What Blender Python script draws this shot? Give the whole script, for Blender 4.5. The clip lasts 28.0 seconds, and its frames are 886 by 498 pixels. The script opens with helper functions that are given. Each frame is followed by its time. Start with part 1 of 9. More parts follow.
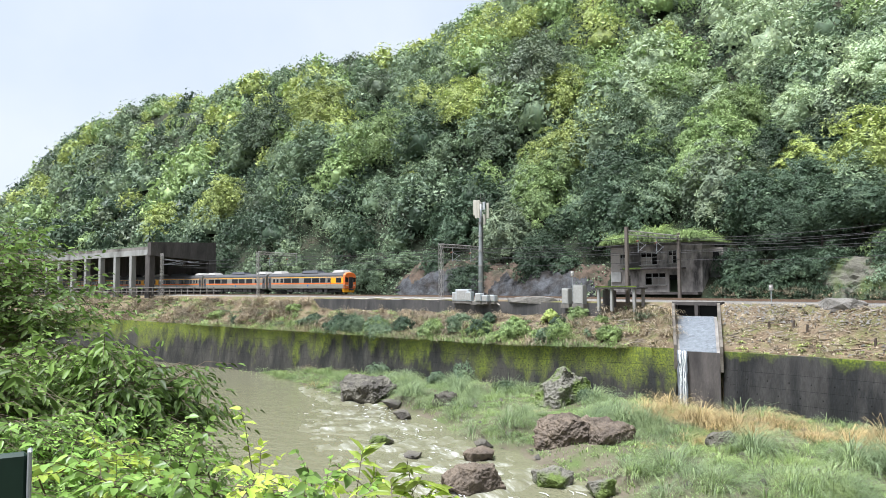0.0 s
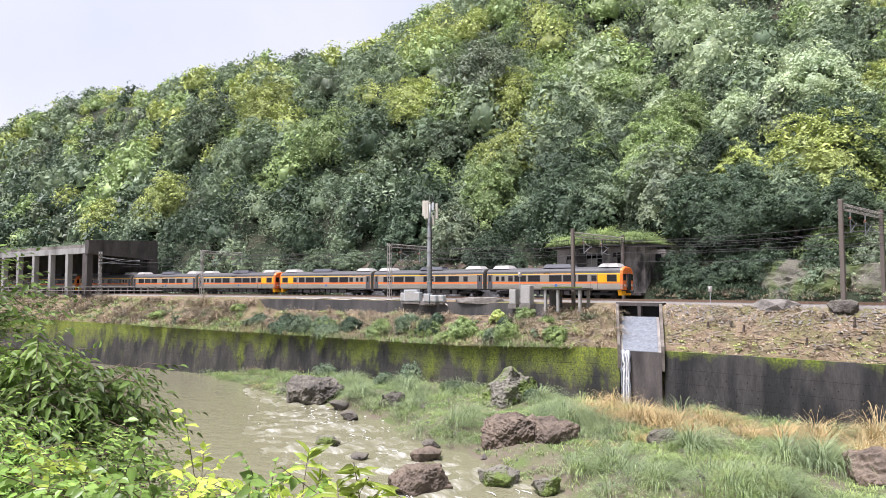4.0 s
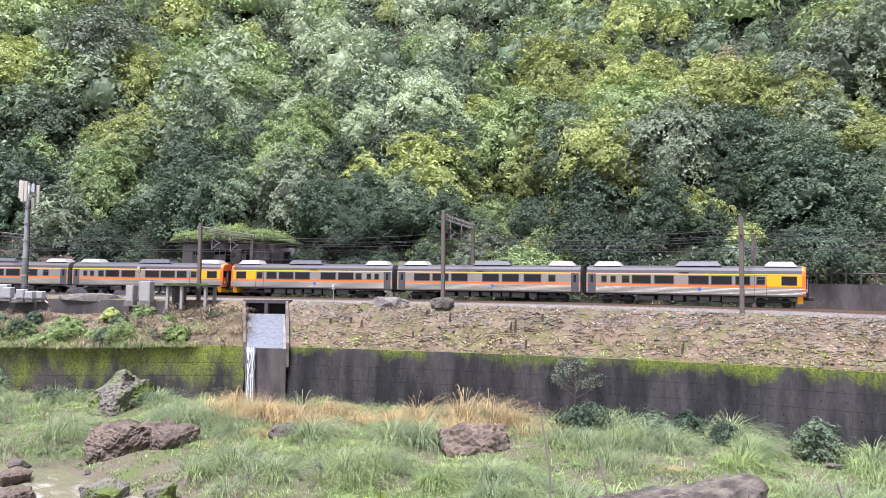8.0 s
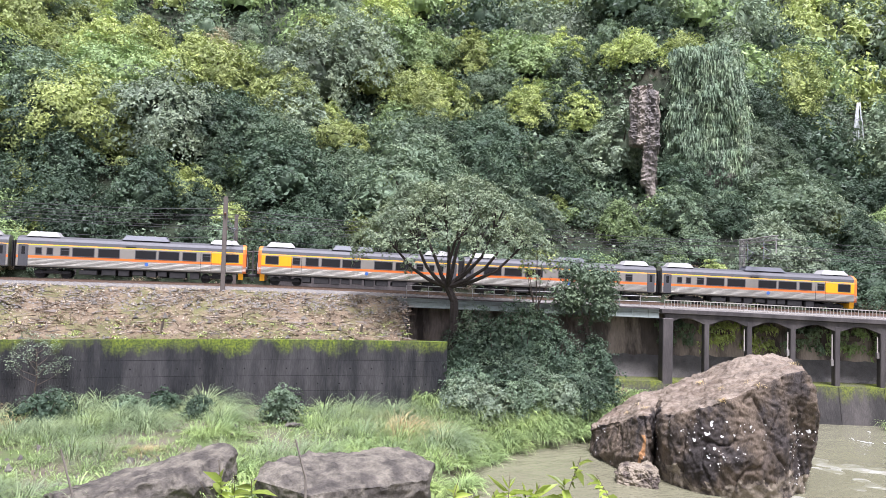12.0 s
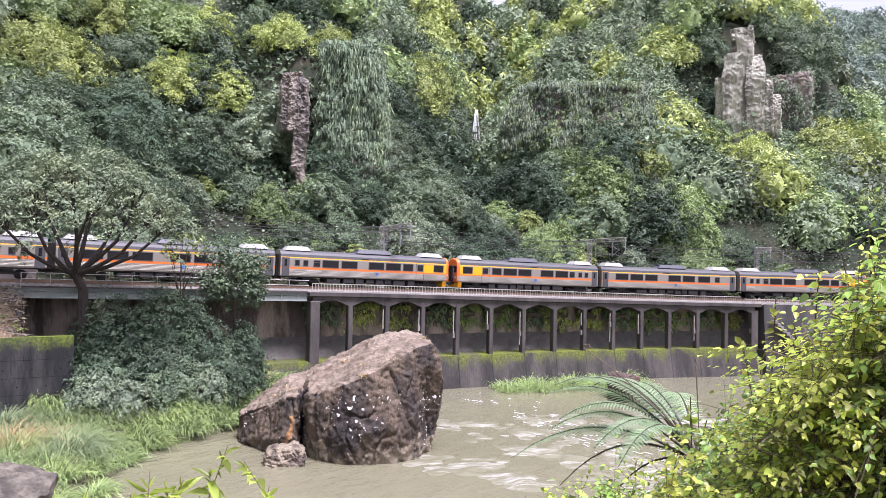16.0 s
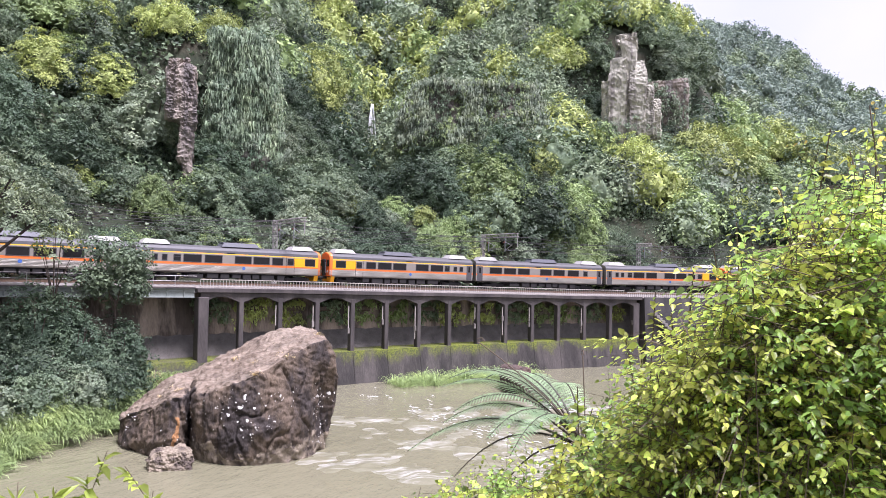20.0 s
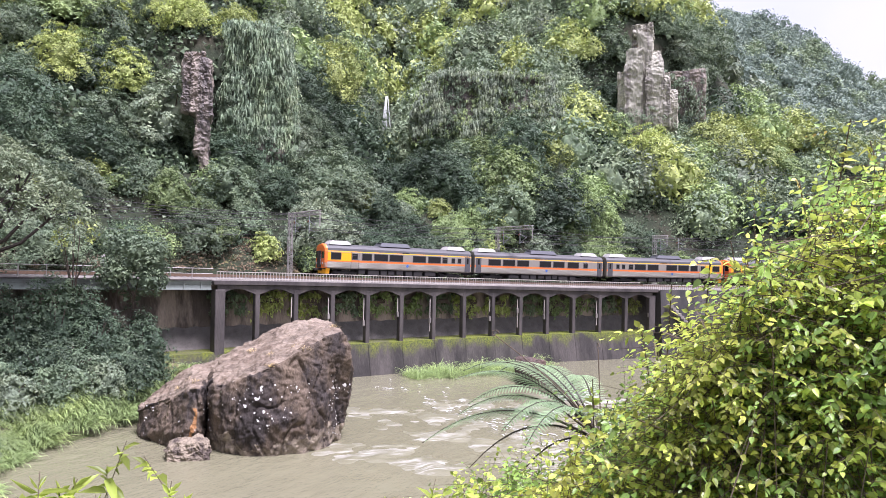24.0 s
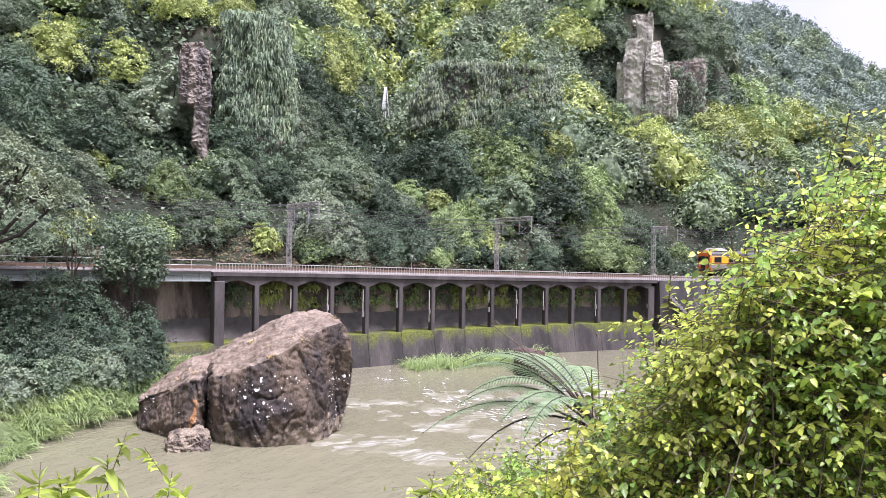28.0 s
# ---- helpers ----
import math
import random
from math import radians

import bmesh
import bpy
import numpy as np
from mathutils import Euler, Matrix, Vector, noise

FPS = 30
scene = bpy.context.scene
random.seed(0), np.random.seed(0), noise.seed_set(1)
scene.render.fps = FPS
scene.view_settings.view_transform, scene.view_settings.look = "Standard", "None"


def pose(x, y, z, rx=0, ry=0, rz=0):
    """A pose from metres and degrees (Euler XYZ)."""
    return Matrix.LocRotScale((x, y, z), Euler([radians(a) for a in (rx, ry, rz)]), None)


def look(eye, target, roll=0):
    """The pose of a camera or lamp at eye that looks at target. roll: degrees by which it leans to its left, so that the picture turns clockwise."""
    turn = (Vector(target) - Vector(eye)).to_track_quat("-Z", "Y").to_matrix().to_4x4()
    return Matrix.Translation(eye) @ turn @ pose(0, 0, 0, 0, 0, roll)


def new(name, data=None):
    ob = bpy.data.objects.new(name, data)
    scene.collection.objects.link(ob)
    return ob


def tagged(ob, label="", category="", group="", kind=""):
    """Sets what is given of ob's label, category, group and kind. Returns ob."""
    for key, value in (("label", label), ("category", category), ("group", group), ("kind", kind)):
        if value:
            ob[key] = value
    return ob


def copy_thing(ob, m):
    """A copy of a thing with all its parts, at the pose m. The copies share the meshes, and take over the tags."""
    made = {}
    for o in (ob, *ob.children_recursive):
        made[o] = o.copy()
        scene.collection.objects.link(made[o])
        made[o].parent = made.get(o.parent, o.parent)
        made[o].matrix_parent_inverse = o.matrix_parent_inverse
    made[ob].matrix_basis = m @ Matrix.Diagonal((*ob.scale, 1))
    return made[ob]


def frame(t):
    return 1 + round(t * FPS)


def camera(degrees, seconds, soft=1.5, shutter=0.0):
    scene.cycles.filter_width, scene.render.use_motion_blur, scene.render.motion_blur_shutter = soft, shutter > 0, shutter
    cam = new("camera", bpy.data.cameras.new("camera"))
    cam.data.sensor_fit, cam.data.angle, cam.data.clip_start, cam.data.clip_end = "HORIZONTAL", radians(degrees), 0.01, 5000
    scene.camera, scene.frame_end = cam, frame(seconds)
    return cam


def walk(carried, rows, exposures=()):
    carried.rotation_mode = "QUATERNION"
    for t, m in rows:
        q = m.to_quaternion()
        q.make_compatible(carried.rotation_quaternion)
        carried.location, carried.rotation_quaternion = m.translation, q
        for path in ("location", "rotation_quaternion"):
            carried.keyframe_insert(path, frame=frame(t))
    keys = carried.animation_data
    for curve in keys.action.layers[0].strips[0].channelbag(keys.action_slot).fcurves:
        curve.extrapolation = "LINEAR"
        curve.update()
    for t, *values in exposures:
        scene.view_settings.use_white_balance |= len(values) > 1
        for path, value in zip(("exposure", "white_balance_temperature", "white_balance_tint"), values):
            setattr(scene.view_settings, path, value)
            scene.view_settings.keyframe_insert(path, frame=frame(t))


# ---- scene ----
cam = camera(64.75, 28.0, soft=0.3)
EYE = 12.5
# seconds, turn to the right of +y, tilt up, lean
TURNS = [
    (0.0, -35.82, 3.30, -0.24), (0.5, -35.78, 3.28, -0.22), (1.0, -35.77, 3.28, -0.21), (1.5, -35.75, 3.28, -0.23), (2.0, -35.78, 3.27, -0.24),
    (2.5, -35.61, 3.14, -0.23), (4.5, -29.61, 3.42, -0.10), (5.0, -27.43, 3.42, -0.20), (5.5, -24.45, 3.37, -0.24), (6.0, -20.31, 3.33, -0.17),
    (6.5, -15.52, 3.32, -0.07), (7.0, -11.07, 3.29, 0.15), (7.5, -6.80, 3.27, 0.34), (8.0, -1.86, 3.22, 0.54), (8.5, 3.74, 3.23, 0.70),
    (9.0, 9.31, 3.24, 0.67), (9.5, 14.93, 3.03, 0.71), (10.0, 20.82, 2.95, 0.63), (10.5, 26.05, 2.92, 0.52), (11.0, 30.42, 2.66, 0.80),
    (11.5, 34.64, 2.46, 1.15), (12.0, 38.69, 2.09, 1.57), (12.5, 42.76, 1.76, 1.83), (13.0, 46.74, 1.47, 1.52), (13.5, 50.56, 1.25, 0.93),
    (15.5, 63.72, 1.48, 0.89), (16.0, 66.88, 1.50, 1.15), (16.5, 69.94, 1.46, 1.35), (17.0, 72.52, 1.56, 1.35), (17.5, 74.69, 1.60, 1.26),
    (18.0, 76.11, 1.63, 1.22), (18.5, 76.27, 1.48, 1.17), (19.5, 75.79, 1.26, 1.11), (20.0, 75.44, 1.26, 1.12), (20.5, 75.22, 1.21, 1.09),
    (21.0, 75.05, 1.21, 1.12), (21.5, 74.79, 1.12, 1.09), (23.5, 74.24, 0.66, 1.07), (24.0, 74.24, 0.61, 1.08), (24.5, 74.27, 0.51, 1.02),
    (25.0, 74.25, 0.26, 1.04), (25.5, 74.28, 0.08, 1.00), (26.0, 74.30, 0.03, 0.99), (26.5, 74.31, 0.01, 0.99), (27.0, 74.30, 0.02, 1.00),
    (27.5, 74.33, -0.01, 0.99), (28.0, 74.32, -0.11, 0.99),
]
walk(cam, [(t, pose(0, 0, EYE, 90, 0, -a) @ pose(0, 0, 0, p) @ pose(0, 0, 0, 0, 0, r)) for t, a, p, r in TURNS],
     exposures=[(0, 0.81, 5900, 9), (1.0, 0.81, 6150, 13), (2.0, 0.81, 6150, 15), (5, 0.84, 6080, 23), (8, 0.88, 5830, 25), (10, 0.96, 5740, 22), (13, 0.94, 5780, 22), (16, 0.90, 5830, 30), (24, 0.94, 5830, 31), (28, 0.94, 5830, 31)])

# ---- light: bright overcast ----
world = bpy.data.worlds.new("overcast_sky")
scene.world = world
world.use_nodes = True
wn = world.node_tree
wn.nodes.clear()
w_out = wn.nodes.new("ShaderNodeOutputWorld")
w_bg = wn.nodes.new("ShaderNodeBackground")
w_sky = wn.nodes.new("ShaderNodeTexSky")
w_sky.sky_type, w_sky.sun_disc = "NISHITA", False
w_sky.sun_elevation, w_sky.sun_rotation = radians(58), radians(200)
w_sky.air_density, w_sky.dust_density = 1.0, 3.0
w_scale = wn.nodes.new("ShaderNodeMix")
w_scale.data_type, w_scale.blend_type = "RGBA", "MULTIPLY"
w_scale.inputs[0].default_value = 1.0
w_scale.inputs[7].default_value = (0.10, 0.10, 0.10, 1)
wn.links.new(w_sky.outputs[0], w_scale.inputs[6])
w_tc = wn.nodes.new("ShaderNodeTexCoord")
w_noise = wn.nodes.new("ShaderNodeTexNoise")
w_noise.inputs["Scale"].default_value, w_noise.inputs["Detail"].default_value = 2.2, 5
wn.links.new(w_tc.outputs["Generated"], w_noise.inputs["Vector"])
w_ramp = wn.nodes.new("ShaderNodeValToRGB")
w_ramp.color_ramp.elements[0].position, w_ramp.color_ramp.elements[0].color = 0.3, (0.80, 0.87, 0.96, 1)
w_ramp.color_ramp.elements[1].position, w_ramp.color_ramp.elements[1].color = 0.65, (1.06, 1.06, 1.06, 1)
wn.links.new(w_noise.outputs[0], w_ramp.inputs[0])
w_mix = wn.nodes.new("ShaderNodeMix")
w_mix.data_type = "RGBA"
w_mix.inputs[0].default_value = 0.85
wn.links.new(w_scale.outputs[2], w_mix.inputs[6])
wn.links.new(w_ramp.outputs[0], w_mix.inputs[7])
wn.links.new(w_mix.outputs[2], w_bg.inputs[0])
w_bg.inputs[1].default_value = 0.58
wn.links.new(w_bg.outputs[0], w_out.inputs[0])

sun = new("sun", bpy.data.lights.new("sun", "SUN"))
sun.data.energy, sun.data.angle, sun.data.color = 6.0, radians(20), (1.0, 0.975, 0.94)
sun.matrix_world = look((-12, -26, 125), (6, 14, 0))

# ---- materials ----
def mat(name, color, rough=0.7, metal=0.0, var=0.25, scale=3.0, fine=25.0, bump=0.0, second=None, blend=(0.45, 0.65), bscale=None,
        spec=0.3, coord="Object", island=0.0, rnd=0.0, trans=0.0, stretch=(1, 1, 1)):
    """Base colour varied by two noises; second: another colour in patches; island, rnd: variation by piece and by object."""
    m = bpy.data.materials.new(name)
    m.use_nodes = True
    n, l = m.node_tree.nodes, m.node_tree.links
    b = n["Principled BSDF"]
    b.inputs["Roughness"].default_value, b.inputs["Metallic"].default_value = rough, metal
    b.inputs["Specular IOR Level"].default_value = spec
    tc = n.new("ShaderNodeTexCoord")
    mp = n.new("ShaderNodeMapping")
    mp.inputs["Scale"].default_value = stretch
    l.new(tc.outputs[coord], mp.inputs[0])
    def nz(sc, det=6):
        x = n.new("ShaderNodeTexNoise")
        x.inputs["Scale"].default_value, x.inputs["Detail"].default_value, x.inputs["Roughness"].default_value = sc, det, 0.62
        l.new(mp.outputs[0], x.inputs["Vector"])
        return x.outputs[0]
    def mathn(op, a, c, clamp=False):
        x = n.new("ShaderNodeMath")
        x.operation, x.use_clamp = op, clamp
        for i, v in enumerate((a, c)):
            if isinstance(v, (int, float)):
                x.inputs[i].default_value = v
            else:
                l.new(v, x.inputs[i])
        return x.outputs[0]
    col = None
    if second:
        r = n.new("ShaderNodeValToRGB")
        r.color_ramp.elements[0].position, r.color_ramp.elements[0].color = blend[0], (*color, 1)
        r.color_ramp.elements[1].position, r.color_ramp.elements[1].color = blend[1], (*second, 1)
        l.new(nz(bscale or scale, 6), r.inputs[0])
        col = r.outputs[0]
    f = mathn("ADD", mathn("MULTIPLY", mathn("SUBTRACT", nz(scale), 0.5), var * 3), mathn("MULTIPLY", mathn("SUBTRACT", nz(fine, 4), 0.5), var * 2))
    f = mathn("ADD", f, 1.0)
    if island:
        g = n.new("ShaderNodeNewGeometry")
        f = mathn("MULTIPLY", f, mathn("ADD", mathn("MULTIPLY", mathn("SUBTRACT", g.outputs["Random Per Island"], 0.5), island * 2), 1.0))
    if rnd:
        oi = n.new("ShaderNodeObjectInfo")
        f = mathn("MULTIPLY", f, mathn("ADD", mathn("MULTIPLY", mathn("SUBTRACT", oi.outputs["Random"], 0.5), rnd * 2), 1.0))
    f = mathn("MAXIMUM", f, 0.15)
    vm = n.new("ShaderNodeVectorMath")
    vm.operation = "SCALE"
    if col:
        l.new(col, vm.inputs[0])
    else:
        vm.inputs[0].default_value = color
    l.new(f, vm.inputs["Scale"])
    l.new(vm.outputs[0], b.inputs["Base Color"])
    if bump:
        bp = n.new("ShaderNodeBump")
        bp.inputs["Strength"].default_value, bp.inputs["Distance"].default_value = min(1, bump), 0.08
        l.new(mathn("ADD", nz(fine, 8), mathn("MULTIPLY", nz(scale, 8), 2.0)), bp.inputs["Height"])
        l.new(bp.outputs[0], b.inputs["Normal"])
    if trans:
        t = n.new("ShaderNodeBsdfTranslucent")
        l.new(vm.outputs[0], t.inputs[0])
        mx = n.new("ShaderNodeMixShader")
        mx.inputs[0].default_value = trans
        l.new(b.outputs[0], mx.inputs[1])
        l.new(t.outputs[0], mx.inputs[2])
        l.new(mx.outputs[0], n["Material Output"].inputs[0])
    return m


def leafmat(name, color, rough=0.52, trans=0.18, island=0.35, rnd=0.28, var=0.12, spec=0.22, tip=None):
    """Leaves: lighter and yellower in patches, each leaf and each plant a little different."""
    tip = tip or (min(1, color[0] * 1.45), min(1, color[1] * 1.36), color[2] * 1.2)
    return mat(name, color, rough, var=var, scale=0.35, fine=1.5, island=island, rnd=rnd, trans=trans, spec=spec, second=tip, blend=(0.44, 0.66), bscale=0.4)


M = {}
M["leaf_dark"] = leafmat("leaf_dark", (0.058, 0.090, 0.055))
M["leaf_mid"] = leafmat("leaf_mid", (0.118, 0.164, 0.100))
M["leaf_bright"] = leafmat("leaf_bright", (0.192, 0.264, 0.110))
M["leaf_lime"] = leafmat("leaf_lime", (0.280, 0.335, 0.112))
M["leaf_pale"] = leafmat("leaf_pale", (0.158, 0.200, 0.132))
# haze over the farther slope, painted as grey-green leaves
M["leaf_silver"] = leafmat("leaf_silver", (0.180, 0.235, 0.150), spec=0.08)
M["leaf_russet"] = leafmat("leaf_russet", (0.23, 0.215, 0.135))
# distance haze of the far hill, put into the leaf colour
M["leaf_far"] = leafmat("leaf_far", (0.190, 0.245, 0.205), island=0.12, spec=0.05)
# mist over the side gully, put into the leaf colour
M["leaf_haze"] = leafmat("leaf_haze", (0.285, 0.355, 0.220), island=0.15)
M["leaf_near"] = leafmat("leaf_near", (0.40, 0.50, 0.100), rough=0.36, trans=0.62, island=0.55, spec=0.4)
M["leaf_near_dark"] = leafmat("leaf_near_dark", (0.120, 0.190, 0.045), rough=0.45, trans=0.4, island=0.55, spec=0.22)
M["grass"] = leafmat("grass", (0.200, 0.270, 0.105), trans=0.3, island=0.4)
M["grass_dry"] = leafmat("grass_dry", (0.36, 0.285, 0.15), trans=0.3, island=0.4)
M["leaf_umbrella"] = leafmat("leaf_umbrella", (0.200, 0.255, 0.155))
M["twig"] = mat("twig", (0.105, 0.080, 0.055), 0.85, var=0.35, scale=6, fine=30)
M["bark"] = mat("bark", (0.09, 0.07, 0.055), 0.9, var=0.35, scale=4, fine=30, bump=0.6)
M["bark_dark"] = mat("bark_dark", (0.040, 0.032, 0.027), 0.9, var=0.4, scale=4, fine=30, bump=0.6)
M["soil"] = mat("soil", (0.115, 0.098, 0.068), 0.95, var=0.3, scale=0.5, fine=6, bump=0.8, second=(0.07, 0.095, 0.03), blend=(0.45, 0.6), bscale=0.25)
# near-black forest floor: shade between the crowns put into the colour
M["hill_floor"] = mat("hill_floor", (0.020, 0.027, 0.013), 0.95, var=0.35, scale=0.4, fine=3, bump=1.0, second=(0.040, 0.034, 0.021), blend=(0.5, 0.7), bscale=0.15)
M["slope_debris"] = mat("slope_debris", (0.158, 0.118, 0.076), 0.95, var=0.5, scale=0.8, fine=9, bump=1.0, second=(0.115, 0.110, 0.045), blend=(0.44, 0.6), bscale=0.5)
M["bank_earth"] = mat("bank_earth", (0.085, 0.060, 0.044), 0.95, var=0.5, scale=0.9, fine=8, bump=1.0, second=(0.045, 0.040, 0.026), blend=(0.42, 0.6), bscale=0.6)
M["ballast"] = mat("ballast", (0.165, 0.152, 0.135), 0.95, var=0.4, scale=1.2, fine=14, bump=1.0)
M["rail"] = mat("rail", (0.25, 0.17, 0.12), 0.45, metal=0.8, var=0.2)
M["sleeper"] = mat("sleeper", (0.14, 0.13, 0.12), 0.9, var=0.3)
M["concrete"] = mat("concrete", (0.235, 0.215, 0.195), 0.85, var=0.2, scale=0.7, fine=8, bump=0.3, second=(0.10, 0.09, 0.08), blend=(0.4, 0.7), bscale=0.5, stretch=(1, 1, 0.35))
M["concrete_dark"] = mat("concrete_dark", (0.095, 0.083, 0.077), 0.85, var=0.3, scale=0.8, fine=8, bump=0.4, second=(0.043, 0.038, 0.037), blend=(0.35, 0.65), bscale=0.6, stretch=(1, 1, 0.3))
M["concrete_wet"] = mat("concrete_wet", (0.085, 0.078, 0.074), 0.6, var=0.3, scale=0.7, fine=9, bump=0.4, second=(0.035, 0.034, 0.034), blend=(0.35, 0.65), bscale=0.45, stretch=(1, 1, 0.25))
M["back_concrete"] = mat("back_concrete", (0.330, 0.265, 0.215), 0.85, var=0.45, scale=0.6, fine=7, bump=0.5, second=(0.085, 0.068, 0.058), blend=(0.42, 0.56), bscale=0.55, stretch=(1, 1, 0.22))
M["chute_wall"] = mat("chute_wall", (0.150, 0.132, 0.110), 0.9, var=0.35, scale=0.8, fine=8, bump=0.4, second=(0.07, 0.06, 0.05), blend=(0.42, 0.6), bscale=0.8)
M["moss"] = mat("moss", (0.11, 0.16, 0.02), 0.95, var=0.35, scale=1.5, fine=12, bump=0.8, second=(0.05, 0.075, 0.02), blend=(0.4, 0.6), bscale=0.9)
M["rock_red"] = mat("rock_red", (0.120, 0.078, 0.062), 0.75, var=0.35, scale=0.6, fine=5, bump=1.0, second=(0.048, 0.038, 0.034), blend=(0.38, 0.58), bscale=0.35)
M["rock_grey"] = mat("rock_grey", (0.132, 0.120, 0.095), 0.8, var=0.35, scale=0.7, fine=6, bump=1.0, second=(0.06, 0.053, 0.046), blend=(0.4, 0.6), bscale=0.6)
M["rock_blue"] = mat("rock_blue", (0.062, 0.063, 0.067), 0.9, var=0.75, scale=0.9, fine=5, bump=1.0, spec=0.12, second=(0.030, 0.027, 0.025), blend=(0.42, 0.6), bscale=0.5)
M["rock_moss"] = mat("rock_moss", (0.15, 0.14, 0.115), 0.85, var=0.35, scale=0.7, fine=7, bump=1.0, second=(0.085, 0.115, 0.028), blend=(0.46, 0.58), bscale=0.4)
M["rock_mound"] = mat("rock_mound", (0.115, 0.108, 0.085), 0.9, var=0.5, scale=0.5, fine=6, bump=1.0, second=(0.060, 0.078, 0.026), blend=(0.42, 0.58), bscale=0.35)
M["rubble_pale"] = mat("rubble_pale", (0.210, 0.175, 0.122), 0.95, var=0.4, scale=0.8, fine=9, island=0.55)
M["rubble_brown"] = mat("rubble_brown", (0.105, 0.072, 0.044), 0.95, var=0.4, scale=0.8, fine=9, island=0.55)
M["rock_brown"] = mat("rock_brown", (0.150, 0.116, 0.086), 0.7, var=0.6, scale=0.8, fine=7, bump=1.0, second=(0.075, 0.058, 0.045), blend=(0.42, 0.58), bscale=0.5)
M["rock_cliff"] = mat("rock_cliff", (0.40, 0.385, 0.31), 0.85, var=0.5, scale=0.5, fine=3.5, bump=0.35, second=(0.15, 0.138, 0.118), blend=(0.44, 0.60), bscale=0.5, stretch=(1.4, 1.4, 0.14))
# wet rock of the trickling face; on the shoulder its dark paints shade
M["rock_wet_shaded"] = mat("rock_wet_shaded", (0.255, 0.215, 0.172), 0.6, var=0.5, scale=0.5, fine=4, bump=0.8, second=(0.085, 0.074, 0.066), blend=(0.44, 0.6), bscale=0.5, stretch=(1.3, 1.3, 0.14))
# great boulder: pale dusty top, dark front; light and shade partly in the colour
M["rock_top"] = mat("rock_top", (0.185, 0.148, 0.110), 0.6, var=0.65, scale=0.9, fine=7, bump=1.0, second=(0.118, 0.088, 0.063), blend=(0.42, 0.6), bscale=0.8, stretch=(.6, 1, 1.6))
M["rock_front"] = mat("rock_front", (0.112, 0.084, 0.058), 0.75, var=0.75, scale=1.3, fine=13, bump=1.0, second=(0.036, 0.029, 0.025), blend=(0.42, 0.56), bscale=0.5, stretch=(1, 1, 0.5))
M["rock_bar"] = mat("rock_bar", (0.132, 0.116, 0.090), 0.85, var=0.65, scale=1.2, fine=9, bump=1.0, second=(0.060, 0.052, 0.043), blend=(0.42, 0.58), bscale=0.9)
M["rock_tide"] = mat("rock_tide", (0.24, 0.20, 0.145), 0.85, var=0.4, scale=1.4, fine=9, bump=0.9, second=(0.07, 0.055, 0.045), blend=(0.45, 0.6), bscale=1.2)
M["rock_rust"] = mat("rock_rust", (0.33, 0.17, 0.07), 0.8, var=0.35, scale=1.5, fine=9, bump=0.8)
M["lichen"] = mat("lichen", (0.62, 0.60, 0.56), 0.9, var=0.15)
M["silver"] = mat("silver", (0.350, 0.328, 0.280), 0.38, metal=0.5, var=0.06, scale=1.0, fine=10)
M["silver_dull"] = mat("silver_dull", (0.255, 0.232, 0.195), 0.5, metal=0.2, var=0.06)
M["roof_grey"] = mat("roof_grey", (0.085, 0.083, 0.085), 0.6, metal=0.3, var=0.15)
M["train_orange"] = mat("train_orange", (0.72, 0.17, 0.035), 0.4, var=0.06)
M["train_yellow"] = mat("train_yellow", (0.80, 0.37, 0.010), 0.4, var=0.06)
M["train_black"] = mat("train_black", (0.022, 0.02, 0.02), 0.6, var=0.3)
M["under"] = mat("under", (0.03, 0.028, 0.027), 0.8, var=0.35)
M["window_glass"] = mat("window_glass", (0.014, 0.013, 0.013), 0.12, var=0.2, spec=0.3)
M["ac_pale"] = mat("ac_pale", (0.32, 0.31, 0.29), 0.5, var=0.2)
M["ac_dark"] = mat("ac_dark", (0.07, 0.072, 0.082), 0.5, var=0.2)
M["badge_blue"] = mat("badge_blue", (0.06, 0.14, 0.40), 0.5, var=0.05)
M["steel_grey"] = mat("steel_grey", (0.33, 0.31, 0.29), 0.6, metal=0.2, var=0.2)
M["pole_dark"] = mat("pole_dark", (0.125, 0.105, 0.090), 0.8, var=0.2)
M["galv"] = mat("galv", (0.33, 0.34, 0.35), 0.5, metal=0.5, var=0.15)
M["white_box"] = mat("white_box", (0.40, 0.42, 0.43), 0.5, var=0.08)
M["antenna"] = mat("antenna", (0.45, 0.42, 0.36), 0.5, var=0.1)
M["girder"] = mat("girder", (0.27, 0.30, 0.275), 0.6, var=0.25, scale=0.8, fine=6, second=(0.20, 0.21, 0.19), blend=(0.5, 0.7))
M["rail_fence"] = mat("rail_fence", (0.42, 0.38, 0.34), 0.7, var=0.2)
M["plaster"] = mat("plaster", (0.27, 0.245, 0.225), 0.9, var=0.2, scale=0.8, fine=8, bump=0.3, second=(0.05, 0.046, 0.044), blend=(0.46, 0.62), bscale=0.5, stretch=(1, 1, 0.45))
# near-black: shade inside openings put into the colour; also wall joints
M["dark_hole"] = mat("dark_hole", (0.012, 0.012, 0.012), 0.9, var=0.2)
M["wood_grey"] = mat("wood_grey", (0.21, 0.18, 0.15), 0.9, var=0.3)
M["water_white"] = mat("water_white", (0.155, 0.168, 0.185), 0.25, var=0.45, scale=3, fine=14, bump=0.6, stretch=(1, 1, 0.3))
M["foam"] = mat("foam", (0.66, 0.67, 0.66), 0.4, var=0.2, bump=0.6)
